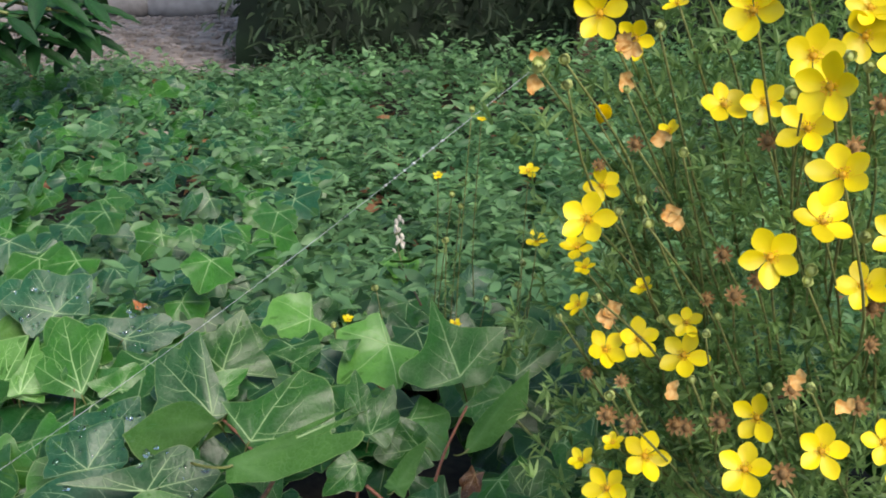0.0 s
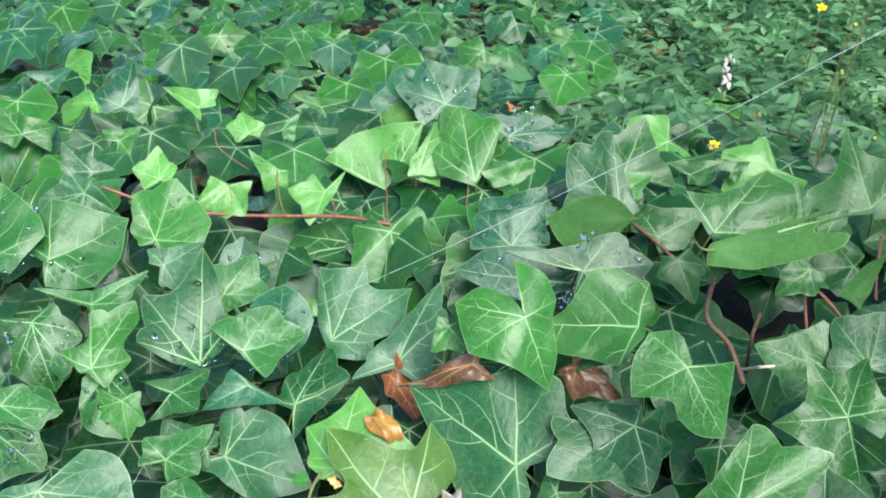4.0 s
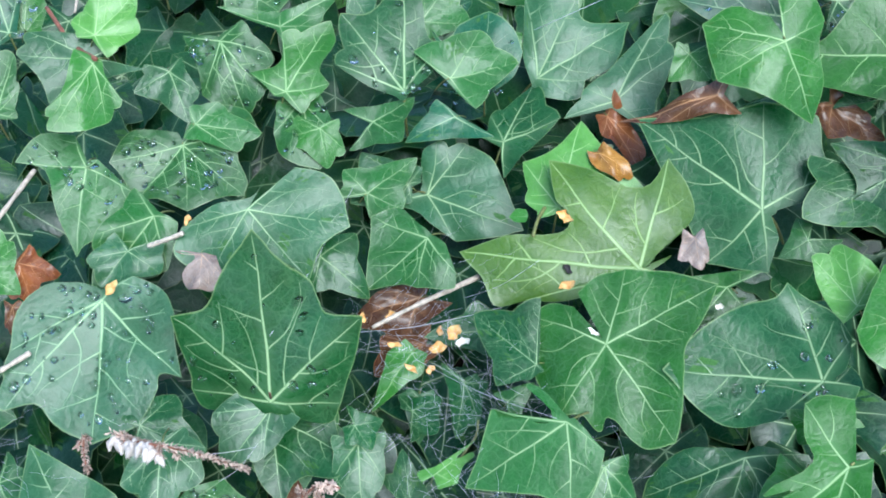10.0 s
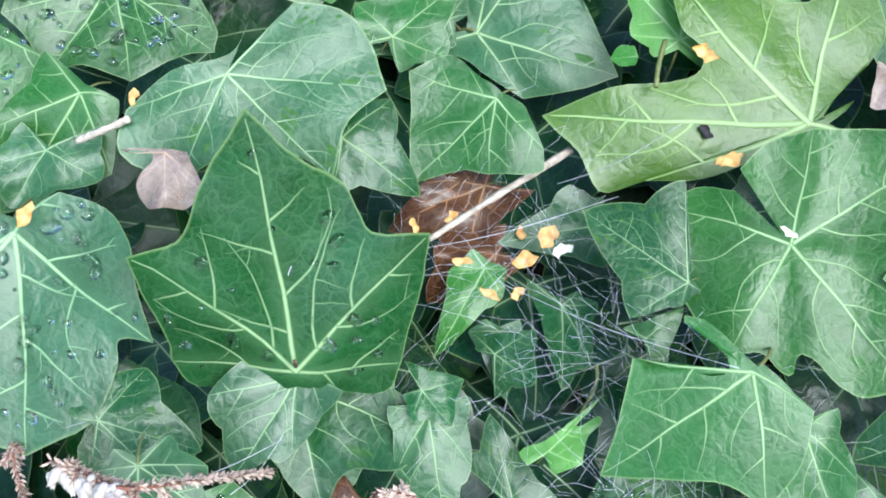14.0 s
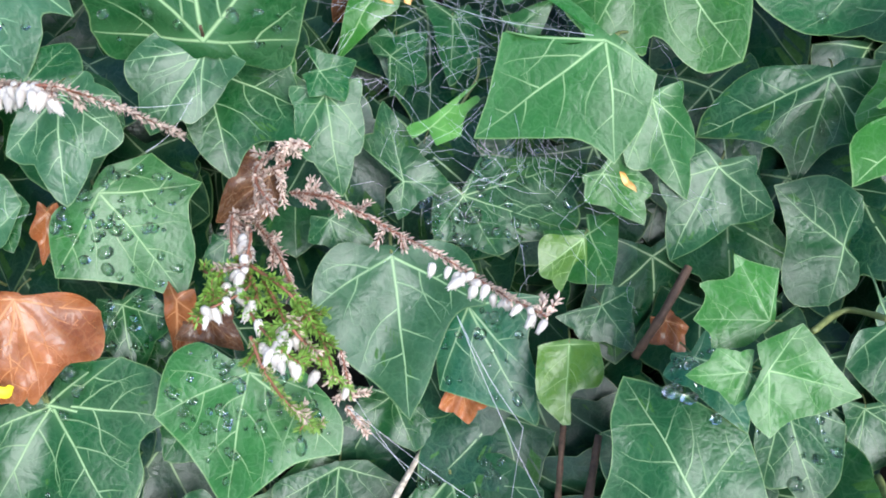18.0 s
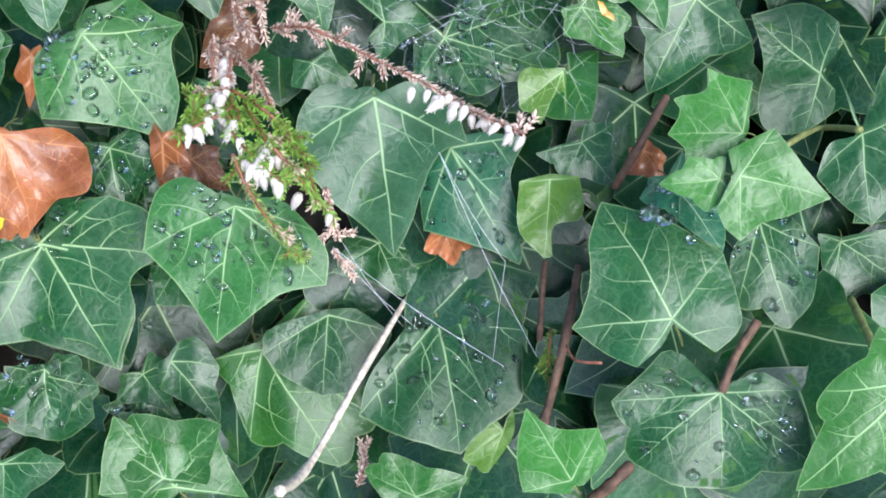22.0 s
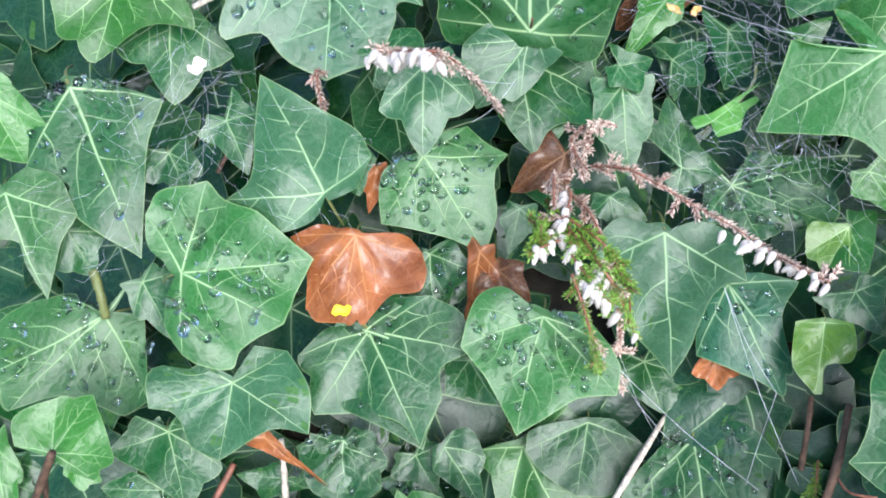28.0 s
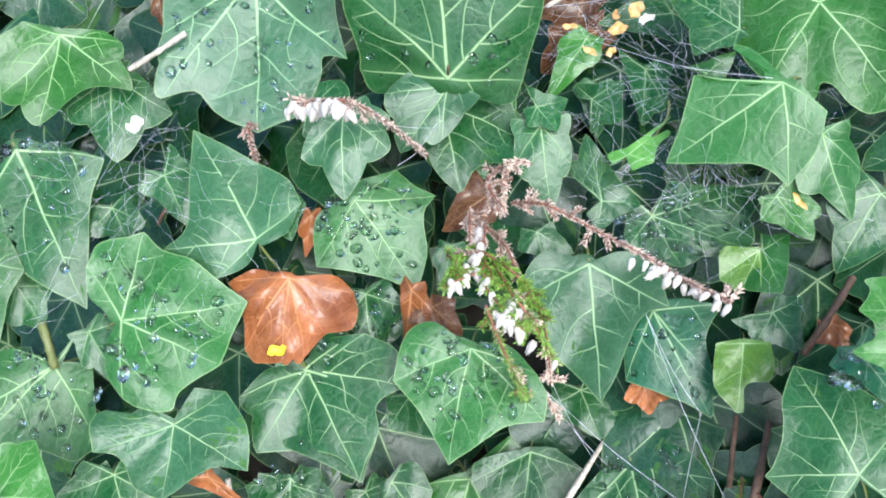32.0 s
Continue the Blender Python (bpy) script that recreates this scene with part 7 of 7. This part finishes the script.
flower(0.2008, 0.3824, 0.4385, -0.57, -0.63, 0.52, 0.0260)
flower(0.1084, 0.4562, 0.5795, -0.01, -0.89, 0.46, 0.0260)
flower(0.1392, 0.4213, 0.5869, -0.18, -0.87, 0.46, 0.0270)
flower(0.1738, 0.4069, 0.5819, -0.61, -0.79, 0.09, 0.0270)
flower(0.1954, 0.3892, 0.5354, -0.18, -0.85, 0.49, 0.0270)
flower(0.1899, 0.3601, 0.3884, -0.38, -0.59, 0.71, 0.0260)
flower(0.2123, 0.3897, 0.4704, -0.36, -0.73, 0.58, 0.0260)
flower(0.0664, 0.4404, 0.5191, 0.1, -0.5, 0.8, 0.022, 5, 1.0)
flower(0.0803, 0.8993, 0.3687, -0.12, -0.5, 0.8, 0.0240)
flower(0.0825, 0.8229, 0.3279, -0.19, -0.5, 0.8, 0.0240)
flower(0.0426, 1.0407, 0.3862, -0.03, -0.5, 0.8, 0.0130)
flower(-0.0030, 0.9790, 0.3419, -0.22, -0.5, 0.8, 0.0130)
flower(0.0116, 0.7819, 0.2681, -0.07, -0.5, 0.8, 0.0130)
flower(-0.0886, 0.8807, 0.2282, 0.28, -0.5, 0.8, 0.0130)
knob("bud", 0.0372, 0.4289, 0.5454, 0.0072)
knob("bud", 0.0457, 0.4093, 0.5517, 0.0055)
knob("bud", 0.0817, 0.4070, 0.5647, 0.0055)
knob("bud", 0.0718, 0.4127, 0.5389, 0.0037)
knob("bud", 0.1510, 0.4216, 0.5064, 0.0066)
knob("bud", 0.1360, 0.4072, 0.5392, 0.0067)
knob("bud", 0.0799, 0.4074, 0.4942, 0.0052)
knob("bud", 0.0688, 0.3968, 0.4927, 0.0046)
knob("bud", 0.1580, 0.4170, 0.4600, 0.0073)
knob("bud", 0.0979, 0.4168, 0.5122, 0.0053)
knob("bud", 0.0812, 0.3995, 0.4870, 0.0052)
knob("bud", 0.1374, 0.3674, 0.4742, 0.0051)
knob("bud", 0.1013, 0.3700, 0.4514, 0.0041)
knob("bud", 0.0974, 0.3692, 0.4315, 0.0042)
knob("bud", 0.1347, 0.3862, 0.4193, 0.0045)
knob("bud", 0.0610, 0.3890, 0.4584, 0.0042)
knob("bud", 0.0474, 0.4092, 0.5417, 0.0051)
knob("bud", 0.0692, 0.3890, 0.4136, 0.0054)
knob("bud", 0.1414, 0.3601, 0.4332, 0.0047)
knob("bud", 0.1493, 0.3957, 0.4047, 0.0052)
knob("bud", 0.1491, 0.3895, 0.5566, 0.0056)
knob("bud", 0.1659, 0.4080, 0.5493, 0.0054)
knob("bud", 0.1729, 0.4035, 0.4799, 0.0066)
knob("bud", 0.0477, 0.4021, 0.4442, 0.0029)
knob("bud", 0.0970, 0.4259, 0.4325, 0.0047)
knob("bud", 0.1125, 0.3940, 0.4481, 0.0039)
knob("bud", 0.1068, 0.3681, 0.4251, 0.0033)
knob("calyx", 0.1179, 0.3919, 0.4579, 0.0087)
knob("calyx", 0.0724, 0.3587, 0.4175, 0.0083)
knob("calyx", 0.1114, 0.3714, 0.4108, 0.0087)
knob("calyx", 0.1298, 0.3469, 0.4026, 0.0090)
knob("calyx", 0.1006, 0.3985, 0.3940, 0.0088)
knob("calyx", 0.1138, 0.4169, 0.4466, 0.0067)
knob("calyx", 0.0995, 0.3773, 0.4050, 0.0074)
knob("calyx", 0.1194, 0.3718, 0.4730, 0.0069)
knob("calyx", 0.0654, 0.3730, 0.4132, 0.0081)
knob("calyx", 0.0766, 0.4115, 0.5171, 0.0066)
knob("calyx", 0.1103, 0.3885, 0.4777, 0.0071)
knob("calyx", 0.0711, 0.3774, 0.4263, 0.0057)
knob("calyx", 0.0683, 0.4476, 0.4981, 0.0062)
knob("calyx", 0.1615, 0.3824, 0.5399, 0.0079)
knob("calyx", 0.1512, 0.3775, 0.5248, 0.0083)
knob("calyx", 0.1794, 0.3995, 0.4498, 0.0094)
knob("calyx", 0.1693, 0.3757, 0.4441, 0.0074)
knob("calyx", 0.1744, 0.3868, 0.4098, 0.0084)
knob("calyx", 0.1295, 0.4078, 0.5194, 0.0082)
knob("calyx", 0.0995, 0.4371, 0.4779, 0.0098)
knob("calyx", 0.0760, 0.4443, 0.5534, 0.0085)
knob("calyx", 0.0716, 0.4200, 0.4364, 0.0087)
knob("calyx", 0.1445, 0.3865, 0.4179, 0.0086)
knob("calyx", 0.0600, 0.3949, 0.4212, 0.0054)
knob("bud", 0.0048, 0.8652, 0.3141, 0.007)
knob("bud", 0.0409, 0.8447, 0.2645, 0.007)
knob("bud", 0.0739, 0.8550, 0.2963, 0.007)
knob("bud", 0.0704, 0.8478, 0.2771, 0.007)
knob("bud", 0.0841, 0.8499, 0.2857, 0.007)
knob("bud", 0.0175, 0.8748, 0.3434, 0.007)
knob("bud", 0.0097, 0.8779, 0.3531, 0.007)
knob("bud", -0.0967, 0.8320, 0.2444, 0.007)
knob("bud", 0.0271, 0.8966, 0.4271, 0.007)
knob("bud", -0.0590, 0.8480, 0.2737, 0.007)
wilted(0.0934, 0.4103, 0.4877, 61, 51, -37)
wilted(0.0950, 0.4090, 0.4847, 69, -32, -2)
wilted(0.0727, 0.4306, 0.5554, 81, 26, -15)
wilted(0.0758, 0.4295, 0.5521, 13, 81, -88)
wilted(0.0740, 0.4277, 0.5395, 80, 6, -12)
wilted(0.1405, 0.3712, 0.4306, 64, 10, -27)
wilted(0.0700, 0.4006, 0.4481, 59, 41, -33)
wilted(0.0670, 0.3994, 0.4442, 62, -31, 4)
wilted(0.0383, 0.4346, 0.5487, 51, 76, -44)
wilted(0.0362, 0.4328, 0.5372, 79, 8, -7)
wilted(0.1562, 0.3608, 0.4242, 53, 41, -51)
wilted(0.0933, 0.3817, 0.4202, 62, 12, -22)
wilted(0.0888, 0.4199, 0.5174, 60, 63, -41)


# ---- branches and leaves of the shrub ----
def leaf_cloud(name, args, mat, parent, label=""):
    v, f = blades(*args)
    ob = mesh_object(name, v.tolist(), f.tolist(), mat)
    if parent:
        hang(ob, parent)
    if label:
        tagged(ob, label)
    return tagged(ob, kind="stuff")


def build_shrub():
    rng, nr = random.Random(21), np.random.RandomState(21)
    root = Vector((0.34, 0.62, 0.04))
    for i in range(22):
        a, h = rng.uniform(0, math.tau), rng.uniform(0.15, 1.0)
        tip = Vector((0.36 + 0.25 * math.cos(a) * (1.15 - 0.4 * h), 0.60 + 0.20 * math.sin(a), 0.08 + 0.56 * h))
        mid = root.lerp(tip, 0.5) + Vector((0, 0, 0.05))
        v, f = tube((root, mid, tip), 0.0020, 0.0008, 6, i, 0.15, 7)
        hang(mesh_object("branch", v, f, SHRUB_WOOD), shrub)
    spots = []
    for k, p in enumerate(STALKS):
        if p.y > 0.7:
            foot = Vector((p.x + rng.uniform(-0.03, 0.03), p.y + 0.03, 0.06))
        else:
            foot = p.lerp(root, rng.uniform(0.16, 0.28)) + Vector((0, 0.02, -0.01))
        mid = p.lerp(foot, 0.5) + Vector((rng.uniform(-1, 1), rng.uniform(-1, 1), 0)) * 0.012
        v, f = tube((foot, mid, p), 0.0008, 0.0005, 5, k, 0.1, 4)
        hang(mesh_object("flower_stalk", v, f, SHRUB_WOOD), shrub)
        for q in range(9):
            spots.append(foot.lerp(mid, q / 9) if q < 5 else mid.lerp(p, (q - 5) / 5))
        if p.y < 0.7:
            for q in range(7):
                spots.append(p + Vector((rng.gauss(0, 0.013), 0.012 + abs(rng.gauss(0.012, 0.01)), -0.008 - abs(rng.gauss(0.012, 0.014)))))
    heads = [p for p in STALKS if p.y < 0.7]
    outward = Vector((-0.55, -0.8, 0.1)).normalized()

    def clear_of(p, head):
        along = (p - head).dot(outward)
        return along < -0.006 or (p - head - outward * along).length > 0.017

    while len(spots) < 19000:
        x, y, z = rng.uniform(-1, 1), rng.uniform(-1, 1), rng.uniform(-1, 1)
        r = x * x + y * y + z * z
        if not ((0.55 if rng.random() < 0.75 else 0.2) < r < 1.0 and y < 0.4):
            continue
        p = Vector((0.53 + 0.42 * x, 0.66 + 0.24 * y, 0.36 + 0.46 * z))
        spots.append(p)
    # flowers open outside the foliage
    spots = [p for p in spots if all(clear_of(p, h) for h in heads)]
    c, w, l, b = [], [], [], []
    for p in spots:
        out = (p - Vector((0.37, 0.66, 0.2))).normalized() + Vector((rng.gauss(0, 0.4), rng.gauss(0, 0.4), rng.gauss(0, 0.4) + 0.3))
        for q in range(6):
            c.append(p)
            w.append(out.normalized() + Vector((rng.gauss(0, 0.75), rng.gauss(0, 0.75), rng.gauss(0, 0.75))))
            l.append(rng.uniform(0.006, 0.012))
            b.append(rng.uniform(0.0016, 0.0029))
    leaf_cloud("shrub_leaves", (c, w, l, b, 0.25, 0.15, nr), SHRUB_LEAF, shrub)


build_shrub()


# ---- ground cover, litter, gravel, kerb and hedge behind ----
def build_cover():
    rng, nr = random.Random(31), np.random.RandomState(31)
    c, w, l, b, stems = [], [], [], [], []
    count = 0
    while count < 5200:
        y = 0.95 + 2.35 * rng.random() ** 1.2
        x = rng.uniform(-0.5 * y - 0.35, 0.5 * y + 0.3)
        thin = 1.0 if x > -0.24 - 0.1 * y or y > 2.9 else 0.3
        if rng.random() > thin:
            continue
        count += 1
        z0 = soil_height(x, y)
        h = rng.uniform(0.06, 0.15) * (1.0 + 0.25 * math.sin(3 * x + 2 * y)) + (0.05 if y > 2.7 and x > -0.5 else 0)
        lean = Vector((rng.gauss(0, 0.25), rng.gauss(0, 0.25), 1)).normalized()
        turn = rng.uniform(0, math.tau)
        for q in range(rng.randint(6, 9)):
            t = 0.3 + 0.7 * q / 8
            a = turn + q * 1.57 + (q // 2) * 0.5
            c.append(Vector((x, y, z0)) + lean * (h * t))
            w.append(Vector((math.cos(a), math.sin(a), rng.uniform(0.1, 0.9))))
            l.append(rng.uniform(0.018, 0.048) * (1.15 - 0.4 * t))
            b.append(l[-1] * rng.uniform(0.34, 0.62))
    leaf_cloud("ground_cover_plants", (c, w, l, b, 0.2, 0.25, nr), COVER_LEAF, None, "low dense leafy green ground cover plants")["category"] = "ground cover"
    c, w, l, b = [], [], [], []
    for i in range(1500):
        y = rng.uniform(0.85, 3.4)
        x = rng.uniform(-0.5 * y - 0.2, 0.5 * y + 0.2)
        a = rng.uniform(0, math.tau)
        c.append((x, y, soil_height(x, y) + rng.uniform(0.005, 0.055)))
        w.append((math.cos(a), math.sin(a), rng.uniform(-0.2, 0.4)))
        l.append(rng.uniform(0.02, 0.05))
        b.append(l[-1] * rng.uniform(0.35, 0.7))
    leaf_cloud("leaf_litter", (c, w, l, b, 0.3, 0.3, nr), LITTER, None, "reddish-brown fallen leaves scattered under the plants")["category"] = "leaf litter"


def build_hedge():
    rng, nr = random.Random(41), np.random.RandomState(41)
    hedge = tagged(new("hedge"), "tall dark green conifer hedge behind the bed", "hedge")
    hedge.location = (0.9, 4.0, 0.0)
    bpy.context.view_layer.update()
    bm = bmesh.new()
    bmesh.ops.create_cube(bm, size=1.0)
    bmesh.ops.subdivide_edges(bm, edges=bm.edges[:], cuts=12, use_grid_fill=True)
    for v in bm.verts:
        k = 0.10 * noise.noise(v.co * 7)
        v.co = Vector((v.co.x * 3.2 + k, v.co.y * 0.7 + k, (v.co.z + 0.5) * 2.3 + k - 0.05))
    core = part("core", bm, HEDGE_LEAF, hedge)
    c, w, l, b = [], [], [], []
    for i in range(12000):
        x, z = rng.uniform(-1.7, 1.7), 0.02 + 2.4 * rng.random() ** 1.6
        y = -0.36 + 0.10 * noise.noise(Vector((x * 3, z * 3, 0))) - rng.uniform(-0.03, 0.16)
        if x < -1.5:
            y += rng.uniform(0, 0.6)
        c.append((0.9 + x, 4.0 + y, z))
        w.append((rng.gauss(0, 0.6), -1 + rng.gauss(0, 0.5), rng.gauss(0.1, 0.7)))
        l.append(rng.uniform(0.04, 0.10))
        b.append(rng.uniform(0.008, 0.02))
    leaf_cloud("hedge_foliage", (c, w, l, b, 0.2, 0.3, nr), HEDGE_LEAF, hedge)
    trunk_v, trunk_f = tube(((0.5, 3.46, -0.02), (0.53, 3.48, 0.4), (0.5, 3.6, 0.9)), 0.05, 0.03, 9, 2, 0.1, 6)
    hang(mesh_object("trunk", trunk_v, trunk_f, BARK), hedge)


def slab(x0, x1, y0, y1, z0, z1, mat, parent, name):
    bm = bmesh.new()
    bmesh.ops.create_cube(bm, size=1.0)
    for v in bm.verts:
        v.co = Vector(((x0 + x1) / 2 + v.co.x * (x1 - x0), (y0 + y1) / 2 + v.co.y * (y1 - y0), (z0 + z1) / 2 + v.co.z * (z1 - z0)))
    bmesh.ops.bevel(bm, geom=bm.edges[:], offset=0.008, segments=2, affect="EDGES")
    return part(name, bm, mat, parent)


def build_path():
    rng = random.Random(51)
    kerb = tagged(new("pavement"), "grey concrete paving slabs beside a gravel strip", "pavement", kind="structure")
    for i in range(9):
        x = -3.3 + i * 0.62
        slab(x, x + 0.612, 5.05, 5.67, 0.0, 0.085, KERB, kerb, "paving_slab")
        slab(x + 0.2, x + 0.812, 5.68, 6.30, 0.0, 0.083, KERB, kerb, "paving_slab")
    chunks = []
    for i in range(2600):
        x, y = rng.uniform(-2.6, -0.2), rng.uniform(3.55, 5.04)
        r = rng.uniform(0.006, 0.018)
        chunks.append(ball(x, y, soil_height(x, y) + 0.008 + r * 0.3, r, r * 0.6, rng, 3, 5))
    v, f = joined(chunks)
    tagged(mesh_object("gravel", v, f, GRAVEL, None, False), "mauve-grey loose gravel beside the paving", "gravel", kind="stuff")
    w = [(-2.8 + 3.0 * i / 12, 3.45 + 1.6 * j / 8) for j in range(9) for i in range(13)]
    verts = [(x, y, soil_height(x, y) + 0.009) for x, y in w]
    faces = [(j * 13 + i, j * 13 + i + 1, j * 13 + i + 14, j * 13 + i + 13) for j in range(8) for i in range(12)]
    tagged(mesh_object("gravel_strip", verts, faces, GRAVEL), "compacted mauve-grey gravel strip", "gravel", kind="structure")


def laurel_leaf():
    verts, faces = [], []
    for j in range(11):
        t = j / 10
        w = 0.5 * (math.sin(math.pi * t ** 0.85) ** 0.8) * 0.30 + 0.004
        for i in range(5):
            s = i / 4 * 2 - 1
            verts.append((s * w, t, 0.10 * abs(s) * w * 4 - 0.09 * t * t + 0.012 * math.sin(t * 25) * abs(s)))
    n = len(verts)
    verts += [(a, b, c - 0.004) for a, b, c in verts]
    for j in range(10):
        for i in range(4):
            q = (j * 5 + i, j * 5 + i + 1, j * 5 + i + 6, j * 5 + i + 5)
            faces += [q, tuple(n + k for k in reversed(q))]
    me = bpy.data.meshes.new("leaf")
    me.from_pydata(verts, [], faces)
    me.materials.append(LAUREL)
    me.shade_smooth()
    return me


def build_laurel():
    rng = random.Random(61)
    bush = tagged(new("laurel_bush"), "evergreen bush with long glossy dark green leaves", "bush")
    bush.location = (-1.75, 2.8, 0.0)
    bpy.context.view_layer.update()
    me = laurel_leaf()
    for i, (x, y, z) in enumerate(((-0.93, 2.42, 0.40), (-0.91, 2.40, 0.34), (-0.89, 2.50, 0.32), (-0.89, 2.58, 0.35), (-0.96, 2.40, 0.28), (-0.99, 2.62, 0.38), (-1.09, 2.60, 0.42), (-0.98, 2.32, 0.34), (-1.09, 2.80, 0.40), (-0.93, 2.60, 0.28), (-1.08, 2.40, 0.35), (-1.21, 2.56, 0.41), (-1.08, 2.36, 0.28), (-1.33, 2.7, 0.52), (-1.53, 2.9, 0.57), (-1.23, 3.0, 0.57))):
        v, f = tube(((-1.75, 2.8, 0.0), (0.5 * x - 0.87, 0.5 * y + 1.4, z * 1.0), (x, y, z)), 0.008, 0.004, 6, i, 0.1, 6)
        hang(mesh_object("branch", v, f, GREEN_STEM), bush)
        for k in range(7):
            a = k * 2.4 + i
            ob = new("leaf", me)
            n = Vector((math.cos(a) * 0.35, math.sin(a) * 0.35 - 0.25, 1))
            ob.matrix_world = Matrix.Translation((x, y, z - 0.005 * k)) @ facing(n, (math.cos(a), math.sin(a), 0.35)) @ Matrix.Scale(rng.uniform(0.11, 0.15), 4)
            hang(ob, bush)


build_cover()
build_hedge()
build_path()
build_laurel()

# ---- spider silk ----
LONG_THREAD = ((-0.354, 0.494, 0.235), (0.034, 0.434, 0.542))
THREADS = [
    ((-0.3601, 0.1970, 0.0210), (-0.3255, 0.1889, -0.0165)),
    ((-0.3601, 0.1970, 0.0210), (-0.2855, 0.1729, -0.0089)),
    ((-0.3255, 0.1889, -0.0165), (-0.2947, 0.1775, -0.0176)),
    ((-0.3229, 0.2213, 0.0604), (-0.2739, 0.1680, 0.0124)),
    ((-0.3229, 0.2213, 0.0604), (-0.2917, 0.1936, 0.0355)),
    ((-0.2917, 0.1936, 0.0355), (-0.2902, 0.1772, -0.0149)),
    ((-0.3605, 0.2000, 0.0312), (-0.3304, 0.1900, -0.0207)),
    ((-0.4401, 0.2373, 0.1046), (-0.4261, 0.2530, 0.1194)),
    ((-0.4449, 0.2035, 0.1634), (-0.4267, 0.2533, 0.1163)),
    ((-0.4285, 0.2801, 0.1642), (-0.4314, 0.4000, 0.1692)),
    ((-0.3713, 0.3284, 0.1211), (-0.2915, 0.2905, 0.1427)),
    ((-0.3555, 0.3643, 0.1383), (-0.3179, 0.3620, 0.1753)),
    ((-0.4109, 0.3128, 0.1415), (-0.3337, 0.3558, 0.1445)),
]
HOLLOWS = [((-0.3728, 0.3365, 0.1248), 0.075), ((-0.3229, 0.3042, 0.1230), 0.06), ((-0.5513, 0.1920, 0.1066), 0.07), ((-0.3101, 0.2713, 0.1030), 0.06)]


def build_webs():
    rng = random.Random(71)
    a, b = Vector(LONG_THREAD[0]), Vector(LONG_THREAD[1])
    run = [a.lerp(b, i / 12) - Vector((0, 0, 0.008 * math.sin(math.pi * i / 12))) for i in range(13)]
    v, f = tube(run, 0.00015, 0.00015, 4, 1, 0.3, 2)
    beads = [ball(*run[10].lerp(run[11], 0.1 + 0.13 * k), 0.0008 * rng.uniform(0.6, 1.6), 0.0006, rng, 3, 4) for k in range(7)]
    tagged(mesh_object("web_thread", *joined([(v, f)] + beads), SILK), "long single spider thread strung from shrub to ivy", "spider web")
    chunks = []
    for p, q in THREADS:
        p, q = Vector(p), Vector(q)
        mid = p.lerp(q, 0.5) - Vector((0, 0, 0.004))
        chunks.append(tube((p, mid, q), 0.00012, 0.00012, 3, 2, 0.2, 4))
    for centre, reach in HOLLOWS:
        c = Vector(centre)
        for i in range(95):
            a, r = rng.uniform(0, math.tau), reach * rng.uniform(0.2, 1.3)
            p = c + Vector((math.cos(a) * r, math.sin(a) * r * 0.8, math.sin(a) * r * 0.35 + rng.uniform(-0.006, 0.012)))
            a2 = a + rng.gauss(math.pi * 0.8, 0.7)
            r2 = reach * rng.uniform(0.1, 1.2)
            q = c + Vector((math.cos(a2) * r2, math.sin(a2) * r2 * 0.8, math.sin(a2) * r2 * 0.35 + rng.uniform(-0.006, 0.012)))
            q = p + (q - p) * min(1, rng.uniform(0.008, 0.035) / max(1e-4, (q - p).length))
            kinks = [p.lerp(q, k / 4) + Vector((rng.gauss(0, 1), rng.gauss(0, 1), rng.gauss(0, 1))) * 0.0012 for k in range(5)]
            chunks.append(tube(kinks, 0.00005, 0.00005, 3, i, 0.2, 1))
            if i % 4 == 0:
                s = p.lerp(q, rng.random())
                chunks.append(ball(s.x, s.y, s.z, 0.00022, 0.00022, rng, 3, 4))
    tagged(mesh_object("spider_web", *joined(chunks), SILK), "loose tangled spider threads over ivy and heather", "spider web", kind="stuff")


build_webs()


# ---- rain drops on the leaves ----
def build_drops():
    chunks = []
    for m, size, fold, curl, wave, seed, wet, lobes in WET:
        rng = random.Random(seed)
        angles, lengths = [p[0] for p in lobes], [p[1] for p in lobes]
        for i in range(26 if wet == 1 else 72):
            a = rng.uniform(-120, 120)
            r = float(np.interp(a, angles, lengths)) * (0.12 + 0.76 * rng.random() ** 0.7)
            x, y = math.sin(radians(a)) * r, math.cos(radians(a)) * r
            z = ivy_surface(x, y, fold, curl, wave, seed)
            w = rng.choice((0.0007, 0.0009, 0.0012, 0.0015, 0.0019, 0.0023)) * rng.uniform(0.8, 1.2)
            stretch, spin = rng.uniform(1.0, 1.6), rng.uniform(0, math.pi)
            v, f = [], []
            for ring, h in ((1.0, -0.05), (0.94, 0.26), (0.6, 0.50)):
                for k in range(8):
                    b = math.tau * k / 8
                    dx, dy = math.cos(b) * w * ring * stretch, math.sin(b) * w * ring
                    v.append(m @ Vector((x * size + dx * math.cos(spin) - dy * math.sin(spin), y * size + dx * math.sin(spin) + dy * math.cos(spin), z * size + h * w + 0.0001)))
            v.append(m @ Vector((x * size, y * size, z * size + 0.58 * w + 0.0001)))
            for q in range(2):
                f += [(8 * q + k, 8 * q + (k + 1) % 8, 8 * q + 8 + (k + 1) % 8, 8 * q + 8 + k) for k in range(8)]
            f += [(16 + k, 16 + (k + 1) % 8, 24) for k in range(8)]
            f.append(tuple(reversed(range(8))))
            chunks.append((v, f))
    tagged(mesh_object("rain_drops", *joined(chunks), WATER), "clear rain drops beaded on the ivy leaves", "water drops", kind="stuff")


build_drops()
